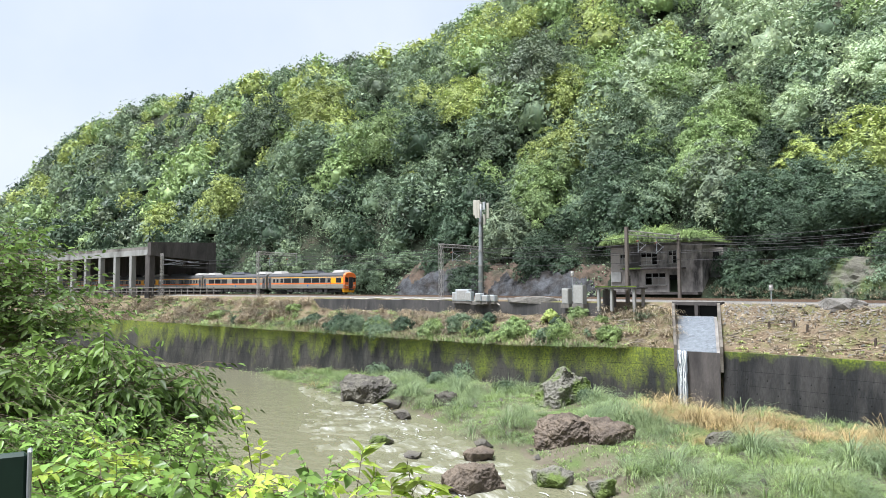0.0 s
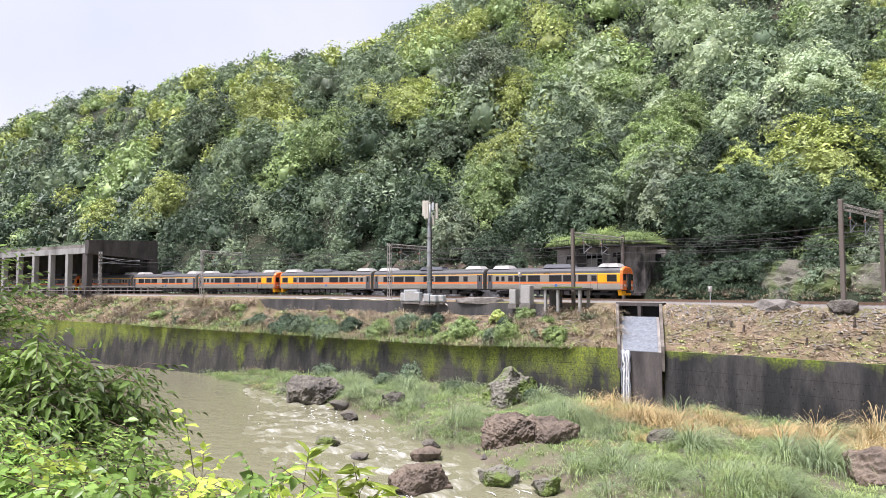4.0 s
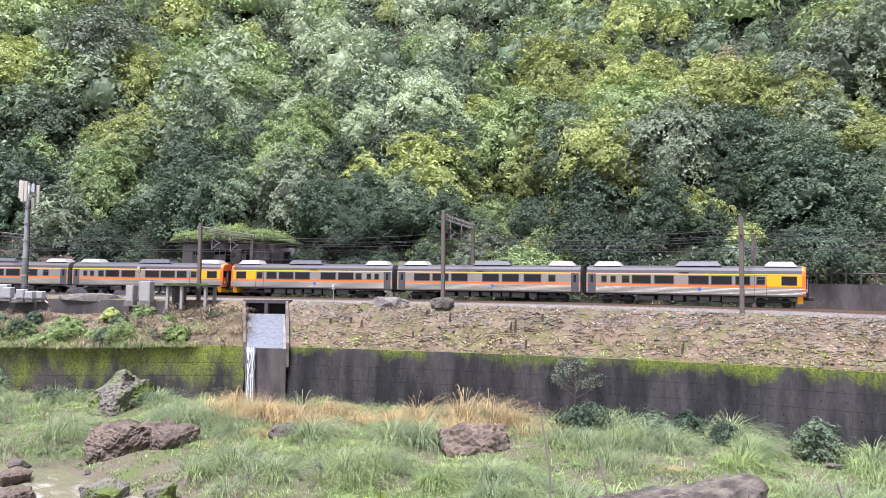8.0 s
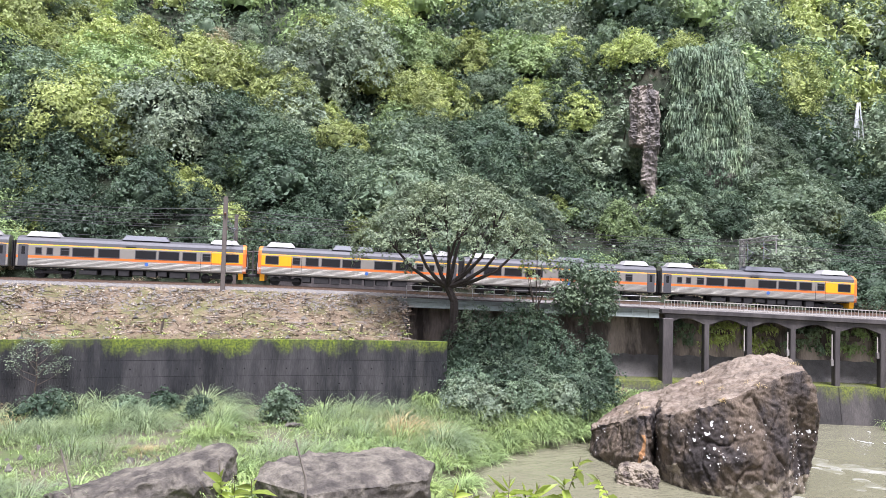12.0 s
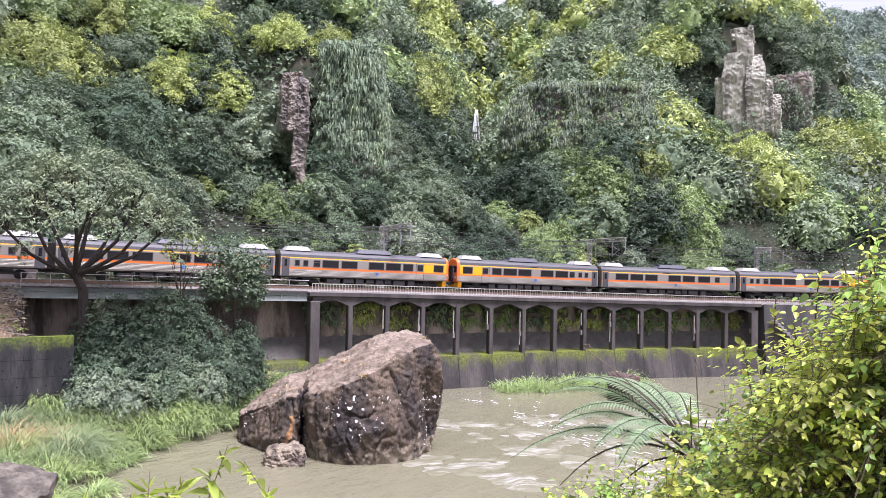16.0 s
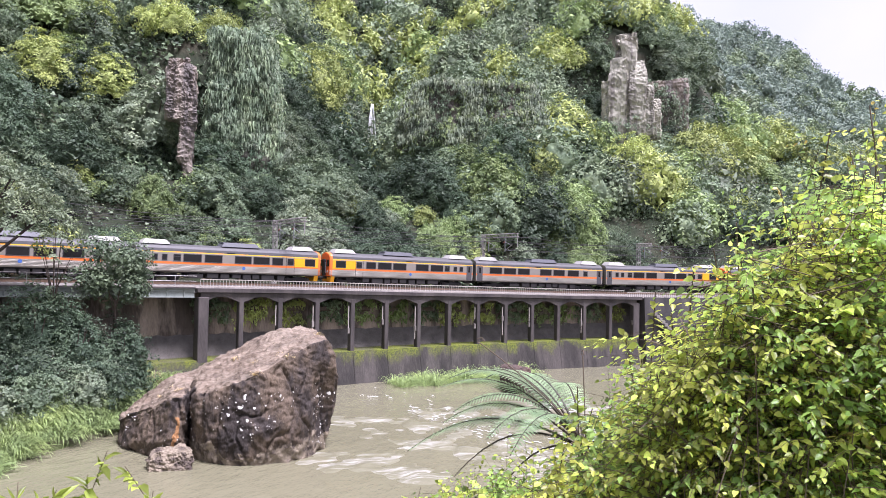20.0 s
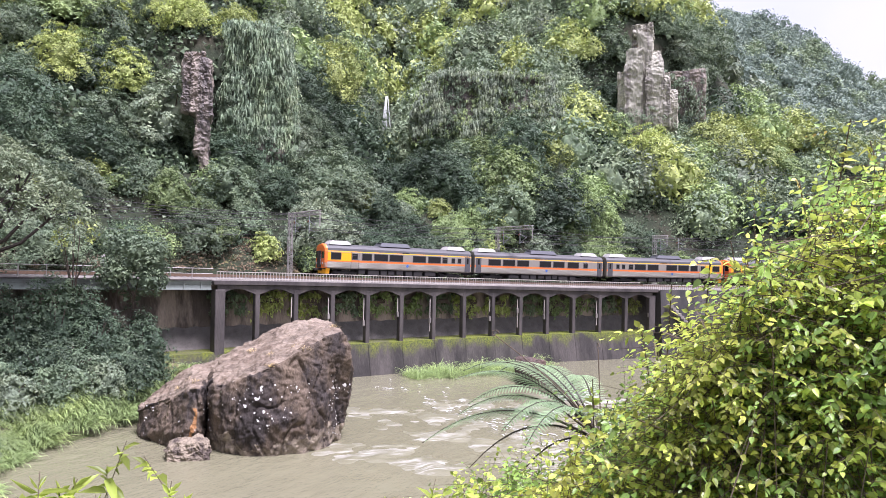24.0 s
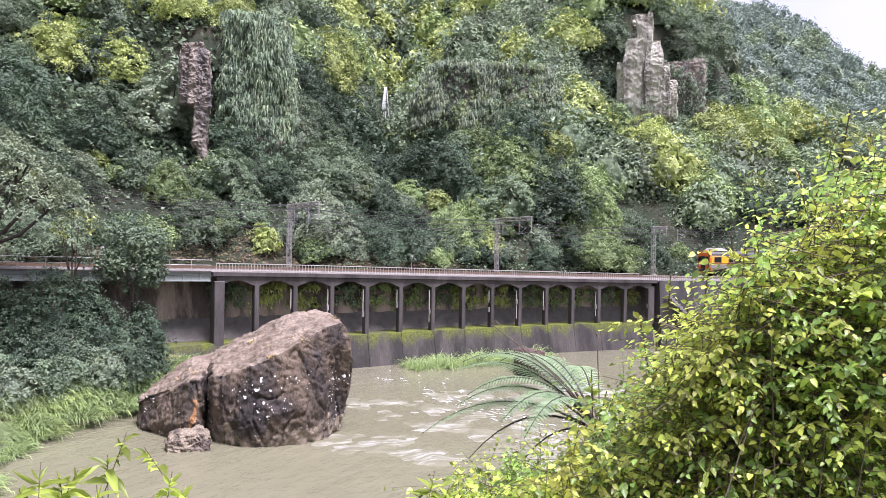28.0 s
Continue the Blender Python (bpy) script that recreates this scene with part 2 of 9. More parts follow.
M["sign_green"] = mat("sign_green", (0.012, 0.03, 0.02), 0.5, var=0.2)
M["tile_red"] = mat("tile_red", (0.25, 0.12, 0.08), 0.8, var=0.2)


def water_material():
    m = mat("river_water", (0.152, 0.145, 0.092), 0.09, var=0.08, scale=0.15, fine=1.0, spec=0.5)
    n, l = m.node_tree.nodes, m.node_tree.links
    tc, mp = n.new("ShaderNodeTexCoord"), n.new("ShaderNodeMapping")
    mp.inputs["Rotation"].default_value, mp.inputs["Scale"].default_value = (0, 0, radians(35)), (0.6, 1.1, 1)
    l.new(tc.outputs["Object"], mp.inputs[0])
    h = None
    for sc, amt in ((0.5, 1.6), (1.4, 0.8), (4.2, 0.45)):
        x = n.new("ShaderNodeTexNoise")
        x.inputs["Scale"].default_value, x.inputs["Detail"].default_value = sc, 4
        l.new(mp.outputs[0], x.inputs["Vector"])
        y = n.new("ShaderNodeMath")
        y.operation, y.inputs[1].default_value = "MULTIPLY", amt
        l.new(x.outputs[0], y.inputs[0])
        if h:
            z = n.new("ShaderNodeMath")
            l.new(h, z.inputs[0])
            l.new(y.outputs[0], z.inputs[1])
            h = z.outputs[0]
        else:
            h = y.outputs[0]
    bp = n.new("ShaderNodeBump")
    bp.inputs["Strength"].default_value, bp.inputs["Distance"].default_value = 0.75, 0.10
    l.new(h, bp.inputs["Height"])
    l.new(bp.outputs[0], n["Principled BSDF"].inputs["Normal"])
    return m


M["water"] = water_material()


def rapids_material():
    """The same muddy water, broken by streaks of foam and painted sky reflection along the current."""
    m = water_material()
    m.name = "rapids_water"
    n, l = m.node_tree.nodes, m.node_tree.links
    b = n["Principled BSDF"]
    b.inputs["Roughness"].default_value = 0.28
    old = b.inputs["Base Color"].links[0].from_socket
    tc, mp, mx, ramp = (n.new("ShaderNode" + k) for k in ("TexCoord", "Mapping", "Mix", "ValToRGB"))
    mp.inputs["Scale"].default_value = (0.22, 1.3, 1)
    l.new(tc.outputs["Object"], mp.inputs[0])
    mul = n.new("ShaderNodeMath")
    mul.operation = "MULTIPLY"
    for k, (sc, det) in enumerate(((0.7, 4), (4.5, 12))):
        nz = n.new("ShaderNodeTexNoise")
        nz.inputs["Scale"].default_value, nz.inputs["Detail"].default_value, nz.inputs["Roughness"].default_value, nz.inputs["Distortion"].default_value = sc, det, 0.68, 0.5
        l.new(mp.outputs[0], nz.inputs["Vector"])
        l.new(nz.outputs[0], mul.inputs[k])
    ramp.color_ramp.elements[0].position, ramp.color_ramp.elements[1].position = 0.245, 0.42
    l.new(mul.outputs[0], ramp.inputs[0])
    mx.data_type = "RGBA"
    l.new(ramp.outputs[0], mx.inputs[0])
    l.new(old, mx.inputs[6])
    mx.inputs[7].default_value = (0.46, 0.455, 0.415, 1)
    l.new(mx.outputs[2], b.inputs["Base Color"])
    return m


M["rapids"] = rapids_material()


def mossy_wall(name, base, dark, z_top, reach, amount, moss=(0.17, 0.21, 0.02)):
    """Wet concrete with streaks of moss that hang from its crest."""
    m = mat(name, base, 0.6, var=0.5, scale=0.7, fine=9, bump=0.6, second=dark, blend=(0.42, 0.58), bscale=0.45, stretch=(1, 1, 0.22))
    n, l = m.node_tree.nodes, m.node_tree.links
    b = n["Principled BSDF"]
    old = b.inputs["Base Color"].links[0].from_socket
    tc, mp, nz, sep, ramp = (n.new("ShaderNode" + k) for k in ("TexCoord", "Mapping", "TexNoise", "SeparateXYZ", "ValToRGB"))
    mp.inputs["Scale"].default_value = (1, 1, 0.5)
    l.new(tc.outputs["Object"], mp.inputs[0])
    l.new(mp.outputs[0], nz.inputs["Vector"])
    nz.inputs["Scale"].default_value, nz.inputs["Detail"].default_value, nz.inputs["Roughness"].default_value = 0.42, 12, 0.66
    l.new(tc.outputs["Object"], sep.inputs[0])
    def mth(op, a, c):
        x = n.new("ShaderNodeMath")
        x.operation = op
        l.new(a, x.inputs[0])
        x.inputs[1].default_value = c
        return x.outputs[0]
    h = mth("MULTIPLY", mth("SUBTRACT", sep.outputs[2], z_top - reach), 0.42 / reach)
    add = n.new("ShaderNodeMath")
    l.new(h, add.inputs[0])
    l.new(nz.outputs[0], add.inputs[1])
    ramp.color_ramp.elements[0].position, ramp.color_ramp.elements[1].position = 0.76 - amount, 0.98 - amount
    l.new(add.outputs[0], ramp.inputs[0])
    mx = n.new("ShaderNodeMix")
    mx.data_type = "RGBA"
    l.new(ramp.outputs[0], mx.inputs[0])
    l.new(old, mx.inputs[6])
    n2 = n.new("ShaderNodeTexNoise")
    n2.inputs["Scale"].default_value = 6
    l.new(tc.outputs["Object"], n2.inputs["Vector"])
    r2 = n.new("ShaderNodeValToRGB")
    r2.color_ramp.elements[0].position, r2.color_ramp.elements[0].color = 0.35, (moss[0] * .35, moss[1] * .4, moss[2], 1)
    r2.color_ramp.elements[1].position, r2.color_ramp.elements[1].color = 0.65, (*moss, 1)
    l.new(n2.outputs[0], r2.inputs[0])
    l.new(r2.outputs[0], mx.inputs[7])
    l.new(mx.outputs[2], b.inputs["Base Color"])
    return m


M["wall_west"] = mossy_wall("wall_west", (0.052, 0.048, 0.042), (0.020, 0.020, 0.019), 6.6, 6.5, 0.055, (0.185, 0.215, 0.022))
M["wall_east"] = mossy_wall("wall_east", (0.050, 0.047, 0.046), (0.017, 0.017, 0.018), 7.1, 2.2, 0.0)
M["toe_moss"] = mossy_wall("toe_moss", (0.070, 0.062, 0.055), (0.032, 0.029, 0.026), 3.3, 2.6, 0.03, (0.15, 0.17, 0.018))

# ---- building helpers ----
class Geo:
    """Collects vertices and faces of one mesh."""
    def __init__(self):
        self.v, self.f, self.m, self.mi = [], [], [], 0

    def add(self, verts, faces, mi=None):
        k = len(self.v)
        self.v.extend([tuple(p) for p in verts])
        self.f.extend([tuple(i + k for i in q) for q in faces])
        self.m.extend([self.mi if mi is None else mi] * len(faces))
        return self

    def box(self, c, size, rz=0.0, mi=None, mtx=None, bev=0.0):
        x, y, z = (d / 2 for d in size)
        if bev:
            b = min(bev, x * 0.6, y * 0.6, z * 0.6)
            vs = [(sx * (x - (b if e != 0 else 0)), sy * (y - (b if e != 1 else 0)), sz * (z - (b if e != 2 else 0)))
                  for sx in (-1, 1) for sy in (-1, 1) for sz in (-1, 1) for e in (0, 1, 2)]
            bm = bmesh.new()
            for p in vs:
                bm.verts.new(p)
            bmesh.ops.convex_hull(bm, input=bm.verts)
            bm.verts.index_update()
            vs, fs = [tuple(p.co) for p in bm.verts], [[p.index for p in q.verts] for q in bm.faces]
            bm.free()
        else:
            vs = [(-x, -y, -z), (x, -y, -z), (x, y, -z), (-x, y, -z), (-x, -y, z), (x, -y, z), (x, y, z), (-x, y, z)]
            fs = [(0, 3, 2, 1), (4, 5, 6, 7), (0, 1, 5, 4), (1, 2, 6, 5), (2, 3, 7, 6), (3, 0, 4, 7)]
        q = (mtx or Matrix.Identity(4)) @ pose(*c, 0, 0, rz)
        return self.add([q @ Vector(p) for p in vs], fs, mi)

    def tube(self, pts, r, n=6, r2=None, mi=None, cap=True):
        pts = [Vector(p) for p in pts]
        r2 = r if r2 is None else r2
        vs, fs = [], []
        for i, p in enumerate(pts):
            d = (pts[min(i + 1, len(pts) - 1)] - pts[max(i - 1, 0)]).normalized()
            a = d.cross(Vector((0, 0, 1)) if abs(d.z) < 0.9 else Vector((1, 0, 0))).normalized()
            b = d.cross(a)
            rr = r + (r2 - r) * i / max(1, len(pts) - 1)
            vs += [p + rr * (a * math.cos(2 * math.pi * k / n) + b * math.sin(2 * math.pi * k / n)) for k in range(n)]
        for i in range(len(pts) - 1):
            fs += [(i * n + k, i * n + (k + 1) % n, (i + 1) * n + (k + 1) % n, (i + 1) * n + k) for k in range(n)]
        if cap:
            fs += [tuple(range(n - 1, -1, -1)), tuple((len(pts) - 1) * n + k for k in range(n))]
        return self.add(vs, fs, mi)

    def sweep(self, rings, closed=True, mi=None, cap=True):
        """rings: rows of equally many points, joined row to row."""
        n = len(rings[0])
        vs = [p for r in rings for p in r]
        fs = []
        for i in range(len(rings) - 1):
            for k in range(n if closed else n - 1):
                fs.append((i * n + k, i * n + (k + 1) % n, (i + 1) * n + (k + 1) % n, (i + 1) * n + k))
        if closed and cap:
            fs += [tuple(range(n - 1, -1, -1)), tuple((len(rings) - 1) * n + k for k in range(n))]
        return self.add(vs, fs, mi)

    def mesh(self, name, mats, smooth=False):
        me = bpy.data.meshes.new(name)
        me.from_pydata(self.v, [], self.f)
        for x in (mats if isinstance(mats, (list, tuple)) else [mats]):
            me.materials.append(x)
        if any(self.m):
            me.polygons.foreach_set("material_index", self.m)
        if smooth:
            me.polygons.foreach_set("use_smooth", [True] * len(me.polygons))
        bm = bmesh.new()
        bm.from_mesh(me)
        bmesh.ops.recalc_face_normals(bm, faces=bm.faces)
        bm.to_mesh(me)
        bm.free()
        return me


def part(name, geo, mats, parent=None, label="", at=None, smooth=False):
    me = geo.mesh(name, mats, smooth) if isinstance(geo, Geo) else geo
    ob = new(name, me)
    if parent:
        ob.parent = parent
    if at is not None:
        ob.matrix_local = at
    if label:
        tagged(ob, label)
    return ob


def empty(name, m, label, category, group="", kind=""):
    ob = new(name)
    ob.empty_display_size = 0.3
    ob.matrix_world = m
    return tagged(ob, label, category, group, kind)


def fast_mesh(name, V, F, mats, mi=None, smooth=False):
    """A mesh from number arrays: V (n, 3), F (m, 3 or 4)."""
    me = bpy.data.meshes.new(name)
    V, F = np.asarray(V, np.float32), np.asarray(F, np.int32)
    k = F.shape[1]
    me.vertices.add(len(V))
    me.vertices.foreach_set("co", V.ravel())
    me.loops.add(F.size)
    me.loops.foreach_set("vertex_index", F.ravel())
    me.polygons.add(len(F))
    me.polygons.foreach_set("loop_start", np.arange(len(F), dtype=np.int32) * k)
    if smooth:
        me.polygons.foreach_set("use_smooth", np.ones(len(F), bool))
    for x in (mats if isinstance(mats, (list, tuple)) else [mats]):
        me.materials.append(x)
    if mi is not None:
        me.polygons.foreach_set("material_index", np.asarray(mi, np.int32))
    me.update()
    me.validate()
    return me


# ---- the railway's line: s metres along it, o metres towards the river ----
LINE = [(-330, 92), (-230, 90.0), (-190, 88.6), (-150, 87.0), (-110, 85.3), (-70, 84.5), (-49.1, 83.0), (-29.3, 80.3), (-9.7, 76.4), (9.6, 71.0), (28.0, 63.3),
        (45.2, 53.1), (61.7, 41.8), (76.8, 28.7), (90.9, 14.5), (102.9, -1.5), (119.2, -26.7), (146.5, -68.6), (173.7, -110.6), (240, -212)]
RAIL_Z = [(-330, 12.2), (-130, 11.83), (-90, 11.70), (-50, 11.53), (-20, 11.36), (12, 11.2), (32, 11.0), (55, 10.5), (75, 10.13), (95, 9.65), (117, 9.2), (137, 9.0), (360, 8.6)]


def dense_line():
    q = np.array(LINE, float)
    k = np.concatenate([[0], np.cumsum(np.linalg.norm(np.diff(q, axis=0), axis=1))])
    out = []
    for i in range(len(q) - 1):
        a, b = q[i], q[i + 1]
        ta = (q[i + 1] - q[max(i - 1, 0)]) / (k[i + 1] - k[max(i - 1, 0)])
        tb = (q[min(i + 2, len(q) - 1)] - q[i]) / (k[min(i + 2, len(q) - 1)] - k[i])
        h = k[i + 1] - k[i]
        for u in np.linspace(0, 1, 40, endpoint=False):
            out.append((2 * u**3 - 3 * u**2 + 1) * a + (u**3 - 2 * u**2 + u) * h * ta + (3 * u**2 - 2 * u**3) * b + (u**3 - u**2) * h * tb)
    out.append(q[-1])
    return np.array(out)


DL = dense_line()
DS = np.concatenate([[0], np.cumsum(np.linalg.norm(np.diff(DL, axis=0), axis=1))])
DS -= np.interp(0, DL[:, 0], DS)
DT = np.gradient(DL, axis=0)
DT /= np.linalg.norm(DT, axis=1)[:, None]


def lines(s, o):
    """Plan points for arrays s and o."""
    s = np.asarray(s, float)
    x, y = np.interp(s, DS, DL[:, 0]), np.interp(s, DS, DL[:, 1])
    tx, ty = np.interp(s, DS, DT[:, 0]), np.interp(s, DS, DT[:, 1])
    return np.stack([x + o * ty, y - o * tx], -1)


def rz_(s):
    return np.interp(s, [a for a, _ in RAIL_Z], [b for _, b in RAIL_Z])


def P(s, o, z=None, dz=0.0):
    p = lines(s, o)
    return Vector((float(p[0]), float(p[1]), float(rz_(s) if z is None else z) + dz))


def heading(s):
    return math.degrees(math.atan2(np.interp(s, DS, DT[:, 1]), np.interp(s, DS, DT[:, 0])))


def on_line(s, o, z=None, dz=0.0, turn=0.0):
    """A pose on the line: x along it, -y towards the river."""
    p = P(s, o, z, dz)
    return pose(p.x, p.y, p.z, 0, 0, heading(s) + turn)


# ---- terrain ----
NEAR_EDGE = np.array([(-300, 70), (-140, 50), (-70, 32), (-35, 21), (-15, 14.5), (0, 12.5), (9, 10), (12.5, 4), (14, -4), (19, -14), (30, -30), (60, -60), (110, -110), (180, -200)], float)
BAR_EDGE = np.array([(-300, 84), (-104, 76), (-80, 69), (-60, 61), (-42, 55), (-33, 50), (-26, 46), (-17, 41), (-6, 33), (6, 29), (18, 28), (27, 31), (34, 36), (42, 35.5), (50, 36), (58, 34), (66, 24), (84, 8), (104, -22), (130, -62), (210, -190)], float)
SKY_AZ = [-180, -80, -74, -68.2, -63.5, -58.4, -54.3, -48.8, -42.5, -39.7, -38, -35.5, -33.9, -24, -10, 20, 50, 62, 68, 71, 74, 80, 88, 94, 97, 101, 108, 125, 180]
SKY_EL = [3, 1.5, 2.4, 4.9, 10.6, 13.3, 13.7, 16.1, 16.9, 16.6, 17.9, 19.2, 20.0, 25.5, 29, 29, 28, 25, 21.2, 18.4, 21.2, 23, 22.0, 17.6, 11.5, 8.2, 7.5, 8, 5]


def side_of(poly, x, y):
    """Distance to a polyline, positive on its left (walking along it)."""
    best = np.full(x.shape, 1e9)
    sign = np.ones(x.shape)
    for a, b in zip(poly[:-1], poly[1:]):
        d = b - a
        u = np.clip(((x - a[0]) * d[0] + (y - a[1]) * d[1]) / (d @ d), 0, 1)
        px, py = x - a[0] - u * d[0], y - a[1] - u * d[1]
        r = np.hypot(px, py)
        c = d[0] * py - d[1] * px
        m = r < best
        best = np.where(m, r, best)
        sign = np.where(m, np.where(c >= 0, 1, -1), sign)
    return best * sign


def wob(x, y, k, seed=0.0):
    return (np.sin(x * k + 1.3 * np.sin(y * k * 0.7 + seed)) + np.sin(y * k * 1.31 + 2.1 * np.sin(x * k * 0.53 + seed * 2))) * 0.5


def terrain(s, o):
    """Height of the ground at line coordinates (arrays)."""
    s, o = np.asarray(s, float), np.asarray(o, float)
    p = lines(s, o)
    x, y = p[..., 0], p[..., 1]
    d = np.hypot(x, y)
    rail = rz_(s)
    # river bed, gravel bar, near bank
    bar = np.clip((side_of(BAR_EDGE, x, y)) * 0.35, -1.2, 1.0)
    bar = bar + np.clip((side_of(BAR_EDGE, x, y) - 3) * 0.08, 0, 1.0) + 0.18 * wob(x, y, 0.5) * (bar > 0)
    bar = np.where(s > 70, np.minimum(bar, -0.5), bar)
    near = np.clip(-side_of(NEAR_EDGE, x, y) * 1.0, -1.5, 10.9)
    low = np.maximum(bar, near)
    # embankment down to the retaining wall's crest, then the foot of the wall
    crest = np.interp(s, [-200, -90, -55, -40, -20, 10, 40, 48], [7.6, 6.6, 6.3, 6.3, 6.95, 7.05, 7.15, 7.1])
    shoulder = rail - 0.35
    slope = np.interp(o, [5.2, 6.8, 13.0], [0, 0, 1])
    emb = shoulder * (1 - slope) + (crest + 0.05) * slope + 0.22 * wob(s, o, 0.9) * (slope > 0.05) * (slope < 0.97)
    # a low wall holds the track's edge upstream of the house
    sl2 = np.clip((o - 7.2) / 5.8, 0, 1)
    emb = np.where((s > -82) & (s < -30) & (o > 7.21), (rail - 2.1) * (1 - sl2) + (crest + 0.05) * sl2 + 0.2 * wob(s, o, 0.9) * (sl2 < 0.95), emb)
    wall_o = 13.2
    left = s < 44
    z = np.where(o < wall_o, emb, low)
    # the drain chute's cut
    sl, sr = np.interp(o, [7.3, 13.9], [-22.0, -18.1]), np.interp(o, [7.3, 13.9], [-17.2, -13.6])
    cut = (s > sl) & (s < sr) & (o > 6.5) & (o < 13.2)
    z = np.where(cut, np.interp(o, [7.3, 13.9], [9.2, 6.3]) - 0.4, z)
    # under the girder span and the viaduct the ground drops behind the piers
    via = (s >= 44)
    zv = np.where(o < 3.2, rail - 0.35, np.where(o < 6.9, 3.3, np.where((s < 68), np.maximum(low, np.minimum(4.6 - (o - 6.9) * 0.35, side_of(BAR_EDGE, x, y) * 0.6 + 0.2)), low)))
    zv = np.where((s >= 126), np.where(o < 6.0, rail - 0.35, low), zv)
    z = np.where(via, zv, z)
    z = np.where(o < 3.0, rail - 0.35, z)
    # hillside
    h0 = 7.0
    up = -o - h0
    rise = rail + 0.2 + up * (np.interp(s, [-130, -40], [1.12, 0.80]) + 0.08 * wob(s, o, 0.05, 1.0)) + 1.3 * wob(s, o, 0.13) * np.clip(up / 8, 0, 1)
    az = np.degrees(np.arctan2(x, y))
    # a side valley with the waterfall, cliffs beside it
    notch = np.exp(-((az - 70) / 4.5) ** 2) * np.clip((up - 12) / 30, 0, 1)
    rise = rise - 26 * notch
    cliff = np.clip((up - 26) / 4, 0, 1) * np.exp(-((az - 55.5) / 5.0) ** 2) * 12
    tor = np.clip((up - 44) / 5, 0, 1) * np.exp(-((az - 90.5) / 5.0) ** 4) * 16
    rise = rise + cliff + tor
    cap = EYE + d * np.tan(np.radians(np.interp(az, SKY_AZ, SKY_EL)))
    hill = np.minimum(rise, cap)
    z = np.where(up > 0, np.maximum(hill, rail - 0.2), z)
    return z


def build_ground():
    ss = np.concatenate([np.linspace(-320, -180, 30), np.linspace(-176, -26, 92), np.linspace(-24.6, -11, 35), np.linspace(-9.5, 150, 98), np.linspace(156, 330, 30)])
    oo = np.concatenate([np.linspace(-330, -110, 36), np.linspace(-105, -8, 50), [-7.2, -6.8, -4, -1.4, 1.5, 2.9, 3.1, 4.5, 5.2, 6.0, 6.85, 6.95, 7.16, 7.24],
                         np.linspace(7.6, 12.6, 9), [13.1, 13.3], np.linspace(14.4, 62, 64), np.linspace(64, 110, 16)])
    SS, OO = np.meshgrid(ss, oo, indexing="ij")
    Z = terrain(SS, OO)
    XY = lines(SS, OO)
    V = np.concatenate([XY, Z[..., None]], -1).reshape(-1, 3)
    n, k = len(ss), len(oo)
    i, j = np.meshgrid(np.arange(n - 1), np.arange(k - 1), indexing="ij")
    F = np.stack([i * k + j, i * k + j + 1, (i + 1) * k + j + 1, (i + 1) * k + j], -1).reshape(-1, 4)
    mid_o = (OO[:-1, :-1] + OO[1:, 1:]).ravel() / 2
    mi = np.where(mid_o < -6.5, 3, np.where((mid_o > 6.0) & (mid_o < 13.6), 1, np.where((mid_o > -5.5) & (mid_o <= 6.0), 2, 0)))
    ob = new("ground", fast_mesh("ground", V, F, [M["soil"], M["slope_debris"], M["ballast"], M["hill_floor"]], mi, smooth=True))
    return tagged(ob, "river valley ground of earth, scree and ballast", "ground", kind="structure")


build_ground()


def build_water():
    g = Geo()
    n = 24
    g.add([(-420 + 900 * i / n, -420 + 600 * j / n, 0) for i in range(n + 1) for j in range(n + 1)],
          [(i * (n + 1) + j, i * (n + 1) + j + 1, (i + 1) * (n + 1) + j + 1, (i + 1) * (n + 1) + j) for i in range(n) for j in range(n)])
    ob = part("water", g, M["water"])
    return tagged(ob, "muddy brown river water with small ripples", "river", kind="structure")


water = build_water()

# far plain sheet, so that the ground reaches the horizon
g = Geo()
g.add([(-3000, -3000, -1.6), (3000, -3000, -1.6), (3000, 3000, -1.6), (-3000, 3000, -1.6)], [(0, 1, 2, 3)])
tagged(part("ground_plain", g, M["soil"]), "low plain of earth around the valley", "ground", kind="structure")


def build_far_hill():
    """The hazy hill down the valley, its haze put into the colour."""
    az = np.radians(np.linspace(88, 125, 40))
    rr = np.linspace(330, 640, 26)
    A, R = np.meshgrid(az, rr, indexing="ij")
    top = np.interp(np.degrees(A), [88, 94.6, 98, 100.5, 102.1, 104.8, 110, 125], [21, 20.3, 18.6, 17.4, 16.0, 13.4, 10, 6])
    u = (R - 330) / 310
    Z = EYE + 640 * np.tan(np.radians(top)) * u**0.9 * 0.93 + 5 * wob(R, A * 300, 0.05) * np.clip(u * 4, 0, 1)
    V = np.stack([R * np.sin(A), R * np.cos(A), Z], -1).reshape(-1, 3)
    k = len(rr)
    i, j = np.meshgrid(np.arange(len(az) - 1), np.arange(k - 1), indexing="ij")
    F = np.stack([i * k + j, i * k + j + 1, (i + 1) * k + j + 1, (i + 1) * k + j], -1).reshape(-1, 4)
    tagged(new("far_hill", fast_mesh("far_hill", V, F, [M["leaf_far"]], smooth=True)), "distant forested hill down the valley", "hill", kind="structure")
    return V


far_hill_points = build_far_hill()

# ---- tracks ----
def strip(s0, s1, step, prof):
    """Sweep a section of (o, dz over the rail) along the line."""
    ss = np.linspace(s0, s1, max(2, int((s1 - s0) / step)))
    return [[P(s, o, None, dz) for o, dz in prof] for s in ss]


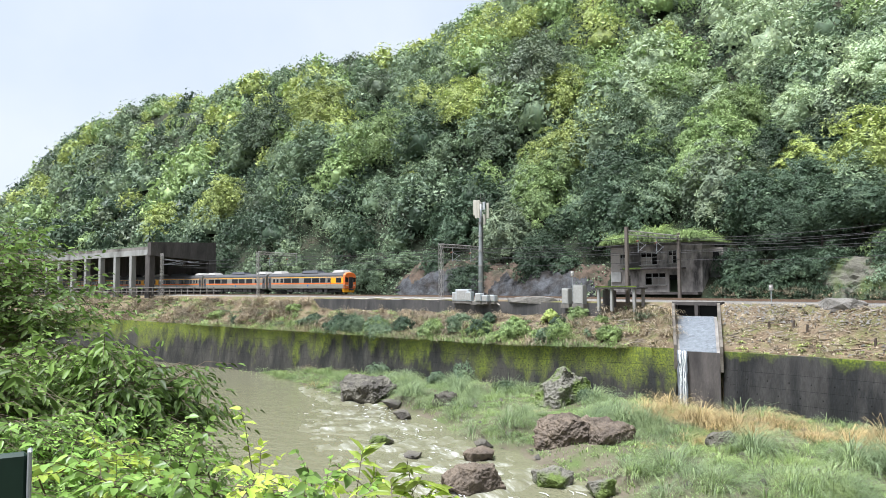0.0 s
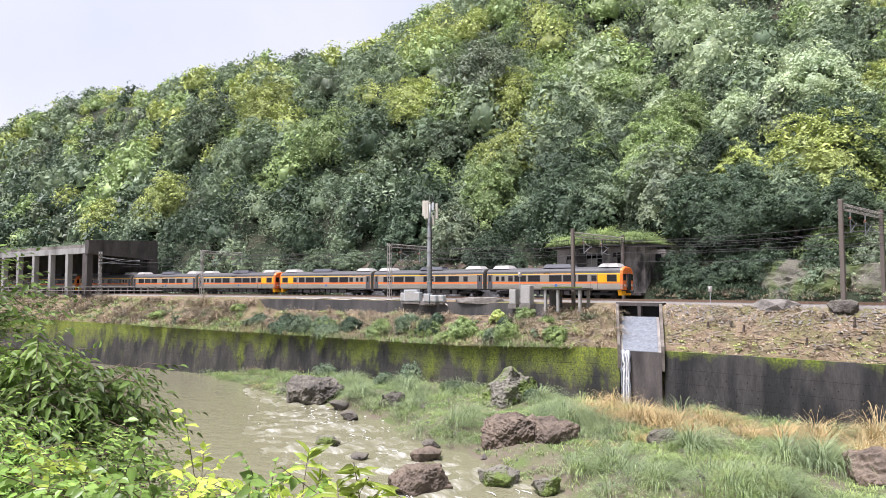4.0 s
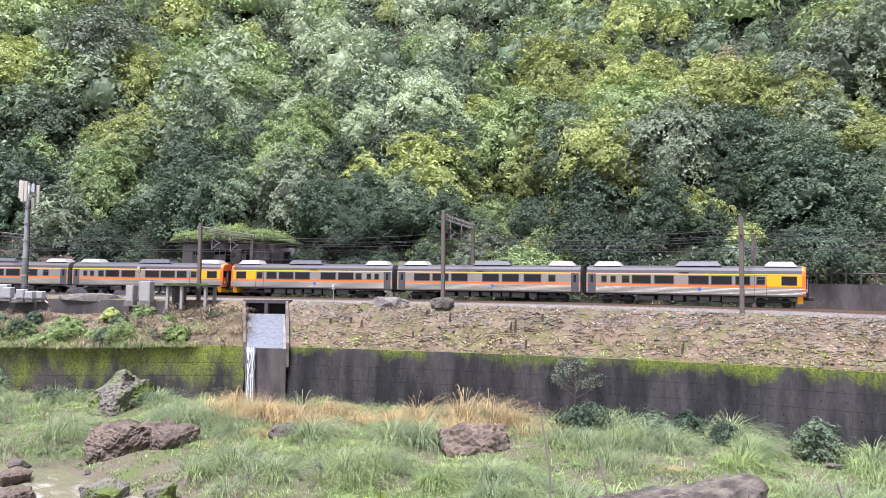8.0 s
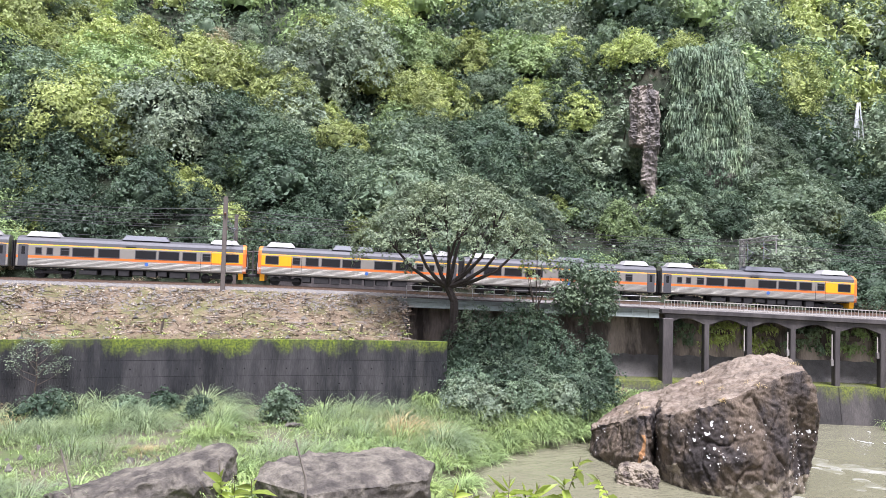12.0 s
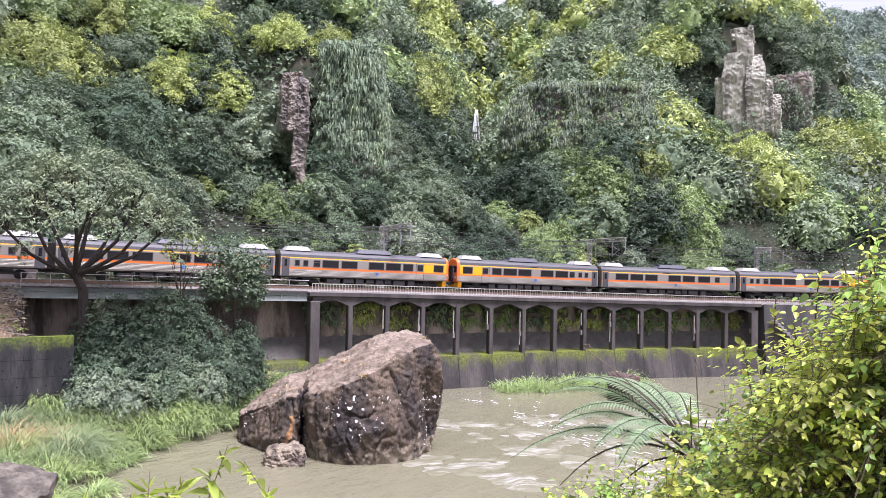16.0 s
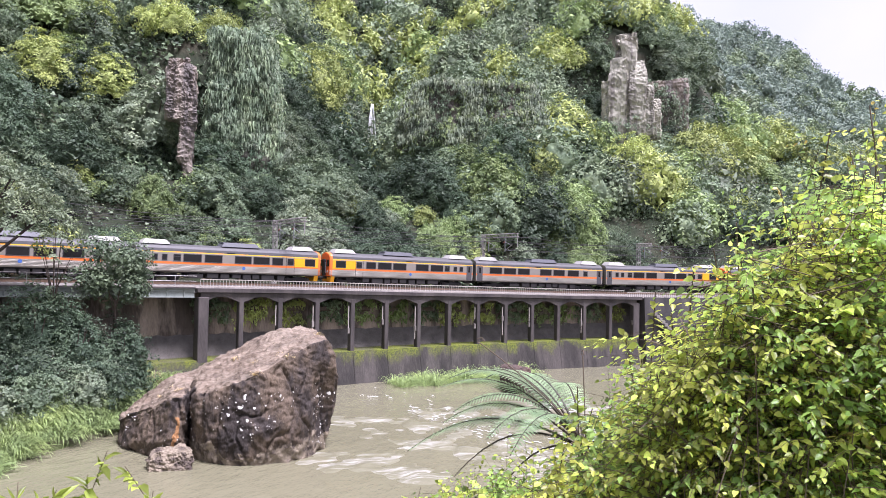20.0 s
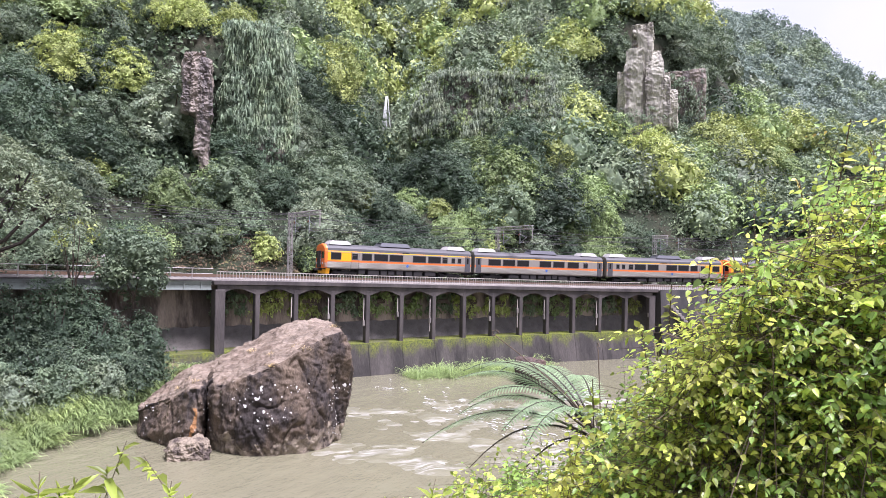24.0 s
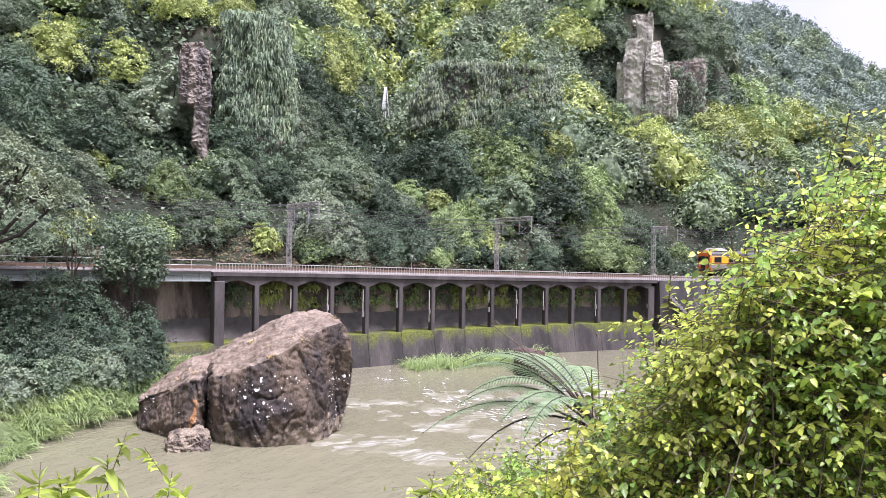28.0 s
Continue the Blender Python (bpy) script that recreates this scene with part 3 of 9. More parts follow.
def build_tracks():
    for c, word in ((-1.4, "far"), (2.7, "near")):
        e = empty("railway_track", on_line(0, c), "pair of rusty steel rails on concrete sleepers in ballast", "railway track", "two railway tracks", "structure")
        inv = e.matrix_world.inverted()
        for side in (-0.53, 0.53):
            g = Geo()
            g.sweep([[inv @ q for q in r] for r in strip(-300, 330, 3, [(c + side - 0.035, -0.15), (c + side + 0.035, -0.15), (c + side + 0.035, 0), (c + side - 0.035, 0)])])
            part("rail", g, M["rail"], e)
        V, F = [], []
        for i, s in enumerate(np.arange(-160, 150, 0.62)):
            m = inv @ on_line(s, c, None, -0.2)
            k = len(V)
            V += [m @ Vector((x, y, z)) for x, y, z in ((-.12, -1.05, -.1), (.12, -1.05, -.1), (.12, 1.05, -.1), (-.12, 1.05, -.1), (-.12, -1.05, .07), (.12, -1.05, .07), (.12, 1.05, .07), (-.12, 1.05, .07))]
            F += [tuple(k + q for q in f) for f in ((0, 1, 5, 4), (1, 2, 6, 5), (2, 3, 7, 6), (3, 0, 4, 7), (4, 5, 6, 7))]
        tagged(part("sleepers", fast_mesh("sleepers", V, F, M["sleeper"]), None, e), kind="stuff")
    g = Geo()
    g.sweep(strip(-300, 330, 3, [(-5.2, -0.5), (-3.2, -0.2), (5.0, -0.2), (6.4, -0.75)]), closed=False)
    tagged(part("ballast_bed", g, M["ballast"], smooth=True), "grey crushed stone ballast bed under the tracks", "ballast", kind="structure")


build_tracks()


# ---- retaining walls, drain channel ----
def wall_strip(name, s0, s1, o, top, bottom, thick, material, label, batter=0.0, step=2.0, lip=0.0):
    ss = np.linspace(s0, s1, max(2, int((s1 - s0) / step)))
    g = Geo()
    rings = []
    for s in ss:
        zt, zb = (top(s) if callable(top) else top), (bottom(s) if callable(bottom) else bottom)
        rings.append([P(s, o - thick, zt), P(s, o, zt), P(s, o + batter * (zt - zb), zb), P(s, o - thick, zb)])
    g.sweep(rings)
    return tagged(part(name, g, material), label, "wall", kind="structure")


def crest(s):
    return float(np.interp(s, [-200, -90, -55, -40, -20, 10, 40, 48], [7.6, 6.6, 6.3, 6.3, 6.95, 7.05, 7.15, 7.1]))


wall_strip("wall_river", -200, -18.2, 13.4, crest, -1.0, 0.8, M["wall_west"], "dark wet concrete retaining wall streaked with green moss", 0.12)
wall_strip("wall_river_east", -13.6, 47, 13.4, crest, 0.5, 0.8, M["wall_east"], "dark wet concrete retaining wall with mossy crest", 0.05)
wall_strip("wall_upper", -82, -30, 7.2, lambda s: float(rz_(s)) - 0.55, lambda s: float(rz_(s)) - 2.4, 0.6, M["concrete_wet"], "low stained concrete wall under the track edge", 0.05)
wall_strip("wall_hill", 31, 46, -6.2, lambda s: float(rz_(s)) + 2.3, lambda s: float(rz_(s)) - 0.6, 0.7, M["concrete_dark"], "grey concrete retaining wall at the foot of the hill", 0.05)


def build_edge_pipe():
    """Pale pipe that lies along the top of the low wall."""
    pts = [P(s, 7.05 + 0.1 * math.sin(s), None, -0.42 + 0.10 * math.sin(s * .9)) for s in np.linspace(-74, -47, 20)] + [P(-45.5, 7.5, None, -1.0)]
    e = empty("cable_pipe", Matrix.Translation(pts[0]), "pale plastic pipe lying along the wall by the track", "pipe")
    part("pipe", Geo().tube([p - pts[0] for p in pts], 0.07, 6), M["rail_fence"], e)


build_edge_pipe()


def build_wall_marks():
    """Form lines and weep holes of the river wall."""
    for s0, s1, bt in ((-110, -18.4, 0.12), (-13.2, 46.5, 0.05)):
        for dz in (1.55, 2.75, 3.9):
            g = Geo()
            ss = np.linspace(s0, s1, 40)
            g.sweep([[P(s, 13.405 + bt * dz + dx, crest(s) - dz + z) for dx, z in ((-.05, -.009), (.004, -.009), (.004, .009), (-.05, .009))] for s in ss])
            tagged(part("form_line", g, M["dark_hole"]), "shallow form line along the concrete wall", "trim", kind="structure")
        V, F = [], []
        # flat discs, the holes' shade put into their colour
        for k, dz in enumerate((2.2, 3.35)):
            for s in np.arange(s0 + 0.9 * k, s1, 1.8):
                n0 = len(V)
                for i in range(6):
                    a = i * 1.047
                    V.append(P(s + 0.06 * math.cos(a), 13.41 + bt * dz, crest(s) - dz + 0.06 * math.sin(a)))
                F.append((n0, n0 + 1, n0 + 2, n0 + 3))
                F.append((n0, n0 + 3, n0 + 4, n0 + 5))
        tagged(new("weep_holes", fast_mesh("weep_holes", V, F, M["dark_hole"])), "rows of flat near-black discs for the shaded weep holes in the wall", "hole", kind="stuff")


build_wall_marks()


def build_channel():
    a0, a1, b0, b1 = P(-21.9, 7.3, 11.0), P(-17.3, 7.3, 11.05), P(-18.0, 13.9, 6.9), P(-13.7, 13.9, 6.95)
    e = empty("drain_channel", Matrix.Translation((a0 + a1) / 2 - Vector((0, 0, 1.5))), "grey concrete drain chute with water running into the river", "drain")
    inv = e.matrix_world.inverted()
    dn = Vector((0, 0, 1))
    def quadbox(name, p, q, r, t, th, material, label=""):
        g = Geo()
        top = [inv @ v for v in (p, q, r, t)]
        g.add(top + [v - dn * th for v in top], [(0, 1, 2, 3), (7, 6, 5, 4), (0, 4, 5, 1), (1, 5, 6, 2), (2, 6, 7, 3), (3, 7, 4, 0)])
        return part(name, g, material, e, label)
    drop = Vector((0, 0, -1.35))
    c0, c1, d0, d1 = a0 + drop, a1 + drop, b0 + Vector((0, 0, -0.1)), b1 + Vector((0, 0, -0.1))
    quadbox("bed", c0, c1, d1, d0, 0.5, M["concrete"])
    lift = Vector((0, 0, 0.05))
    quadbox("water_film", c0 * 0.93 + c1 * 0.07 + lift, c0 * 0.07 + c1 * 0.93 + lift, d0 * 0.07 + d1 * 0.93 + lift, d0 * 0.93 + d1 * 0.07 + lift, 0.04, M["water_white"], "thin sheet of white running water")
    along = (a1 - a0).normalized() * 0.3
    quadbox("side_wall", a0 - along, a0, b0 + Vector((0, 0, .45)), b0 - along + Vector((0, 0, .45)), 2.2, M["chute_wall"])
    quadbox("side_wall", a1, a1 + along, b1 + along + Vector((0, 0, .45)), b1 + Vector((0, 0, .45)), 2.2, M["chute_wall"])
    # culvert mouth under the track
    m = inv @ on_line(-19.6, 6.8, 10.55)
    g = Geo()
    g.box((0, 0, 0.42), (5.2, 0.7, 0.35), mtx=m)
    for x in (-2.4, 0, 2.4):
        g.box((x, 0, -0.3), (0.35, 0.7, 1.15), mtx=m)
    part("culvert_head", g, M["concrete_dark"], e)
    # near-black slabs in place of the shade inside the mouths
    for x in (-1.2, 1.2):
        part("culvert_mouth", Geo().box((x, 0.25, -0.3), (2.05, 0.2, 1.1), mtx=m), M["dark_hole"], e, "near-black slab for the shaded opening of the culvert")
    # plain wall panel under the chute and the falling water
    g = Geo()
    pts = [b0 + Vector((0, 0, -.1)), b1 + Vector((0, 0, -.1))]
    lean = (b0 - a0).to_3d()
    lean.z = 0
    lean = lean.normalized() * 0.35
    q = [pts[0], pts[1], pts[1] + lean - dn * 6.5, pts[0] + lean - dn * 6.5]
    g.add([inv @ v for v in q] + [inv @ (v - lean * 3) for v in q], [(0, 1, 2, 3), (7, 6, 5, 4), (0, 4, 5, 1), (1, 5, 6, 2), (2, 6, 7, 3), (3, 7, 4, 0)])
    part("front_slab", g, M["concrete_dark"], e, "weathered concrete slab below the chute")
    rng = random.Random(3)
    for k in range(9):
        g = Geo()
        u0 = 0.03 + 0.024 * k + rng.uniform(-.012, .012)
        rows = []
        for j in range(14):
            v = j / 13
            o = b0.lerp(b1, u0) + lean * (0.4 + 1.6 * math.sqrt(v)) - dn * (0.02 + 5.6 * v) + Vector((rng.uniform(-.05, .05), 0, 0))
            w = 0.05 + 0.08 * rng.random()
            rows.append([inv @ (o + Vector((w, 0, 0))), inv @ (o + lean * 0.3), inv @ (o - Vector((w, 0, 0))), inv @ (o - lean * 0.2)])
        g.sweep(rows)
        part("falling_water", g, M["foam" if k % 2 else "water_white"], e, "strand of white falling water", smooth=True)


build_channel()


# ---- viaduct and girder span ----
def build_viaduct():
    s0, pitch, n = 68.4, 4.08, 14
    e = empty("viaduct", on_line(68.4, 6.6, 0), "dark weathered concrete trestle carrying the railway over the river wall", "viaduct")
    inv = e.matrix_world.inverted()
    # deck slab
    g = Geo()
    g.sweep([[inv @ P(s, o, None, dz) for o, dz in ((-3.5, -0.38), (6.9, -0.38), (6.9, -0.72), (6.6, -0.8), (-3.5, -0.8))] for s in np.linspace(68, 126.3, 40)])
    part("deck", g, M["concrete_dark"], e)
    # fascia with haunched openings
    for i in range(n):
        a, b = s0 + i * pitch, s0 + (i + 1) * pitch
        g = Geo()
        prof = [(0.0, -1.62), (0.055, -1.62), (0.10, -1.56), (0.32, -1.22), (0.42, -1.13), (0.58, -1.13), (0.68, -1.22), (0.90, -1.56), (0.945, -1.62), (1.0, -1.62)]
        g.sweep([[inv @ P(a + u * pitch, o, None, z) for o, z in ((6.7, -0.8), (6.7, dz), (6.2, dz), (6.2, -0.8))] for u, dz in prof])
        part("fascia_arch", g, M["concrete_dark"], e)
    for i in range(n + 1):
        s, w = s0 + i * pitch, (0.95 if i in (0, n) else 0.46)
        g = Geo()
        r = float(rz_(s))
        zb = 3.2 if i else 1.5
        m = inv @ on_line(s, 6.35, (r - 1.2 + zb) / 2)
        g.box((0.2 if i == 0 else 0, 0, 0), (w, 0.75 if i else 1.2, r - 1.2 - zb), mtx=m, bev=0.05)
        part("pier", g, M["concrete_dark"], e)
        if i and i % 2 == 0 or i in (3, 5, 9):
            part("drain_pipe", Geo().tube([inv @ P(s - 0.42, 6.5, r - 1.9), inv @ P(s - 0.42, 6.5, 4.2 + (i % 3))], 0.055, 6), M["rail_fence"], e, "pale drain pipe")
            part("bracket_box", Geo().box((-0.42, 0, 0), (0.22, 0.3, 0.55), mtx=inv @ on_line(s, 6.5, 5.4 + (i % 2) * 0.8)), M["concrete"], e)
    # back wall and battered toe
    g = Geo()
    g.sweep([[inv @ P(s, 2.2, float(rz_(s)) - 0.9), inv @ P(s, 3.4, float(rz_(s)) - 0.9), inv @ P(s, 4.4, 3.3), inv @ P(s, 2.2, 3.3)] for s in np.linspace(44, 127, 40)])
    part("back_wall", g, M["back_concrete"], e, "stained concrete wall behind the piers", smooth=False)
    for i in range(n + 4):
        a, b = s0 - 4 * pitch + i * pitch, s0 + (i - 3) * pitch - 0.04
        g = Geo()
        g.sweep([[inv @ P(s, 4.0, 3.35), inv @ P(s, 6.9, 3.3), inv @ P(s, 7.9, -1.2), inv @ P(s, 4.0, -1.2)] for s in (a, (a + b) / 2, b)])
        part("toe_panel", g, M["toe_moss"], e)
    # end block on the right with a stair
    g = Geo()
    g.sweep([[inv @ P(s, 3.0, float(rz_(s)) - 0.4), inv @ P(s, 6.9, float(rz_(s)) - 0.4), inv @ P(s, 7.6, -1.0), inv @ P(s, 3.0, -1.0)] for s in np.linspace(126.6, 175, 20)])
    part("abutment", g, M["concrete_wet"], e)
    for k in range(14):
        part("stair_step", Geo().box((k * 0.42, 0, -k * 0.36), (0.5, 0.9, 0.4), mtx=inv @ on_line(127.5, 7.7, 6.6)), M["concrete"], e, "step of a narrow concrete stair" if k == 0 else "")
    # railing
    def railing(sa, sb, o, base, high, pitch_):
        for zz in (base + high, base + 0.12):
            gg = Geo()
            gg.sweep([[inv @ P(s, o + dx, None, zz + dy) for dx, dy in ((-.04, -.035), (.04, -.035), (.04, .035), (-.04, .035))] for s in np.linspace(sa, sb, max(3, int((sb - sa) / 3)))])
            part("railing_bar", gg, M["rail_fence"], e)
        V, F = [], []
        for s in np.arange(sa, sb, pitch_):
            q, k = P(s, o, None, base), len(V)
            for dx, dy in ((-.022, -.022), (.022, -.022), (.022, .022), (-.022, .022)):
                V += [inv @ (q + Vector((dx, dy, 0))), inv @ (q + Vector((dx, dy, high)))]
            F += [(k + 2 * i, k + 2 * ((i + 1) % 4), k + 2 * ((i + 1) % 4) + 1, k + 2 * i + 1) for i in range(4)]
        tagged(part("railing_infill", fast_mesh("railing_infill", V, F, M["rail_fence"]), None, e), kind="stuff")
    railing(68.3, 123.5, 6.75, -0.3, 0.75, 0.32)
    railing(124, 168, 6.75, -0.55, 0.75, 0.32)
    return e


build_viaduct()


def build_girder_span():
    e = empty("girder_bridge", on_line(56, 6.2, None, -1.3), "pale green steel plate girder span beside the viaduct", "bridge")
    inv = e.matrix_world.inverted()
    for o in (6.3, 0.5):
        g = Geo()
        ss = np.linspace(43.5, 67.9, 12)
        for z0, z1, w in ((-1.18, -0.48, 0.05), (-1.24, -1.16, 0.2), (-0.5, -0.42, 0.2)):
            g.sweep([[inv @ P(s, o + dx, None, z) for dx, z in ((-w, z0), (w, z0), (w, z1), (-w, z1))] for s in ss])
        part("plate_girder", g, M["girder"], e)
        for s in np.arange(44.5, 67.5, 1.6):
            part("stiffener", Geo().box((0, 0, 0), (0.06, 0.3, 0.66), mtx=inv @ on_line(s, o, None, -0.83)), M["girder"], e)
    g = Geo()
    g.sweep([[inv @ P(s, o, None, z) for o, z in ((-2.8, -0.40), (6.6, -0.40), (6.6, -0.3), (-2.8, -0.3))] for s in np.linspace(43.5, 67.9, 12)])
    part("walkway_deck", g, M["concrete_dark"], e)
    for s in np.arange(44, 68, 2.0):
        part("fence_post", Geo().tube([inv @ P(s, 6.5, None, -0.3), inv @ P(s, 6.5, None, 0.75)], 0.035, 5), M["steel_grey"], e)
    for z in (0.25, 0.72):
        part("fence_rail", Geo().tube([inv @ P(s, 6.5, None, z) for s in np.arange(44, 68.5, 2)], 0.03, 5), M["steel_grey"], e)
    g = Geo()
    g.box((0, 0, 0), (1.6, 8, 9.5), mtx=inv @ on_line(43.4, 2.6, 5.0))
    part("abutment", g, M["concrete_wet"], e)


build_girder_span()


# ---- overhead line ----
def lattice(g, a, b, w, n, along, across, r=0.03):
    """A four-chord lattice member from a to b."""
    a, b = Vector(a), Vector(b)
    ch = [along * sx * w / 2 + across * sy * w / 2 for sx in (-1, 1) for sy in (-1, 1)]
    for c in ch:
        g.tube([a + c, b + c], r * 1.5, 4)
    for k in range(n):
        p, q = a.lerp(b, k / n), a.lerp(b, (k + 1) / n)
        for i, j in ((0, 1), (2, 3), (0, 2), (1, 3)):
            if k % 2:
                i, j = j, i
            g.tube([p + ch[i], q + ch[j]], r, 4)
    return g


def portal(s, near_o, far_o, top, latt, side="near", reach=0.0, label=""):
    """A gantry: posts on one or both sides of the tracks with a lattice beam and cantilevers."""
    e = empty("catenary_gantry", on_line(s, 0), label or "steel lattice gantry holding the overhead wires", "gantry", "overhead line gantries")
    ax, ay, az = Vector((1, 0, 0)), Vector((0, 1, 0)), Vector((0, 0, 1))
    posts = {"near": [near_o], "far": [far_o], "both": [near_o, far_o]}[side]
    for o in posts:
        g = Geo()
        zb = -0.9 if abs(o) > 5 else -0.3
        if latt:
            lattice(g, (0, -o, zb), (0, -o, top + 0.1), 0.42, 14, ax, ay)
            g.box((0, -o, zb), (0.8, 0.8, 0.5))
        else:
            g.box((0, -o, (zb + top) / 2 + 0.2), (0.36, 0.36, top - zb + 0.4), bev=0.04)
        part("post", g, M["steel_grey"] if latt else M["pole_dark"], e)
    a, b = {"near": (near_o, near_o - reach), "far": (far_o, far_o + reach), "both": (near_o, far_o)}[side]
    if a != b:
        part("beam", lattice(Geo(), (0, -a, top - 0.2), (0, -b, top - 0.2), 0.42, 14, ax, az, 0.026), M["steel_grey"], e)
        if side != "both":
            part("end_post", Geo().tube([(0, -b, top), (0, -b, top - 1.7)], 0.06, 5), M["steel_grey"], e)
    for c in (-1.4, 2.7):
        g = Geo()
        o1 = c + (1.7 if side != "far" else -1.7)
        if a != b:
            g.tube([(0, -o1, top - 0.4), (0, -o1, top - 2.3)], 0.05, 5)
        else:
            o1 = a
        g.tube([(0, -o1, top - 1.0), (0, -c, top - 1.55)], 0.035, 5)
        g.tube([(0, -o1, top - 2.2), (0, -c, top - 1.35)], 0.035, 5)
        g.tube([(0, -o1, top - 2.0), (0, -c + 0.2, top - 2.2)], 0.03, 5)
        part("cantilever", g, M["galv"], e)
        part("insulator", Geo().tube([(0, -o1, top - 1.0), (0, -o1 - 0.35 * (c - o1) / abs(c - o1 + 1e-6) * -1, top - 1.1)], 0.09, 8), M["tile_red"], e, "brown ceramic insulator")
        if a == b and c == 2.7:
            break
    return e


portal(-126.0, 6.8, -5.0, 7.9, True, "near", 0, "pale lattice mast holding the overhead wires by the gallery")
portal(-96.2, 6.8, -5.0, 7.3, True, "near", 8.5)
portal(-56.1, 6.8, -5.0, 7.1, True, "near", 8.5)
portal(-27.7, 6.8, -5.0, 7.4, False, "both", 0, "dark concrete pole gantry by the derelict house")
portal(-0.4, 6.8, -4.6, 8.4, False, "both", 0, "dark concrete poles joined by a lattice beam over the tracks")
portal(27.4, 6.8, -4.8, 7.2, False, "near", 0, "dark concrete catenary pole beside the track")
portal(27.6, 6.8, -5.2, 6.6, False, "far", 0, "dark concrete catenary pole at the foot of the hill")
portal(80.2, 6.8, -4.6, 7.1, True, "far", 8.5)
portal(108.6, 6.8, -4.6, 7.2, True, "far", 8.5)
portal(133.8, 6.8, -4.6, 7.1, True, "far", 3.0)


def build_wires():
    for c, z, sag, r in ((-1.4, 5.2, 0.05, 0.014), (2.7, 5.2, 0.05, 0.014), (-1.4, 6.3, 0.55, 0.014), (2.7, 6.3, 0.55, 0.014), (-4.8, 7.0, 0.5, 0.016), (6.6, 6.6, 0.5, 0.016), (-4.8, 4.6, 0.4, 0.014)):
        stops = [-150, -126, -96.2, -56.1, -27.7, -0.4, 27.4, 54, 80.2, 108.6, 133.8, 165]
        pts = []
        for a, b in zip(stops[:-1], stops[1:]):
            for k in range(6):
                u = k / 6
                pts.append(P(a + (b - a) * u, c, None, z - sag * 4 * u * (1 - u)))
        tagged(part("overhead_wire", Geo().tube(pts, r * 1.6, 4), M["train_black"]), "thin black overhead line wire above the tracks", "wire", "overhead wires")


build_wires()


# ---- the train: nine cars in three sets ----
CAR, HALF = 20.3, 9.85
SECTION = [(-1.32, 1.02), (-1.42, 1.12), (-1.43, 1.78), (-1.43, 2.0), (-1.43, 2.78), (-1.42, 2.92), (-1.40, 3.0), (-1.34, 3.3), (-1.12, 3.55), (-0.6, 3.72), (0, 3.78)]


def half_section(x, y0=1.0):
    left = [Vector((x, y * y0, z)) for y, z in SECTION]
    return left + [Vector((x, -v.y, v.z)) for v in reversed(left[:-1])]


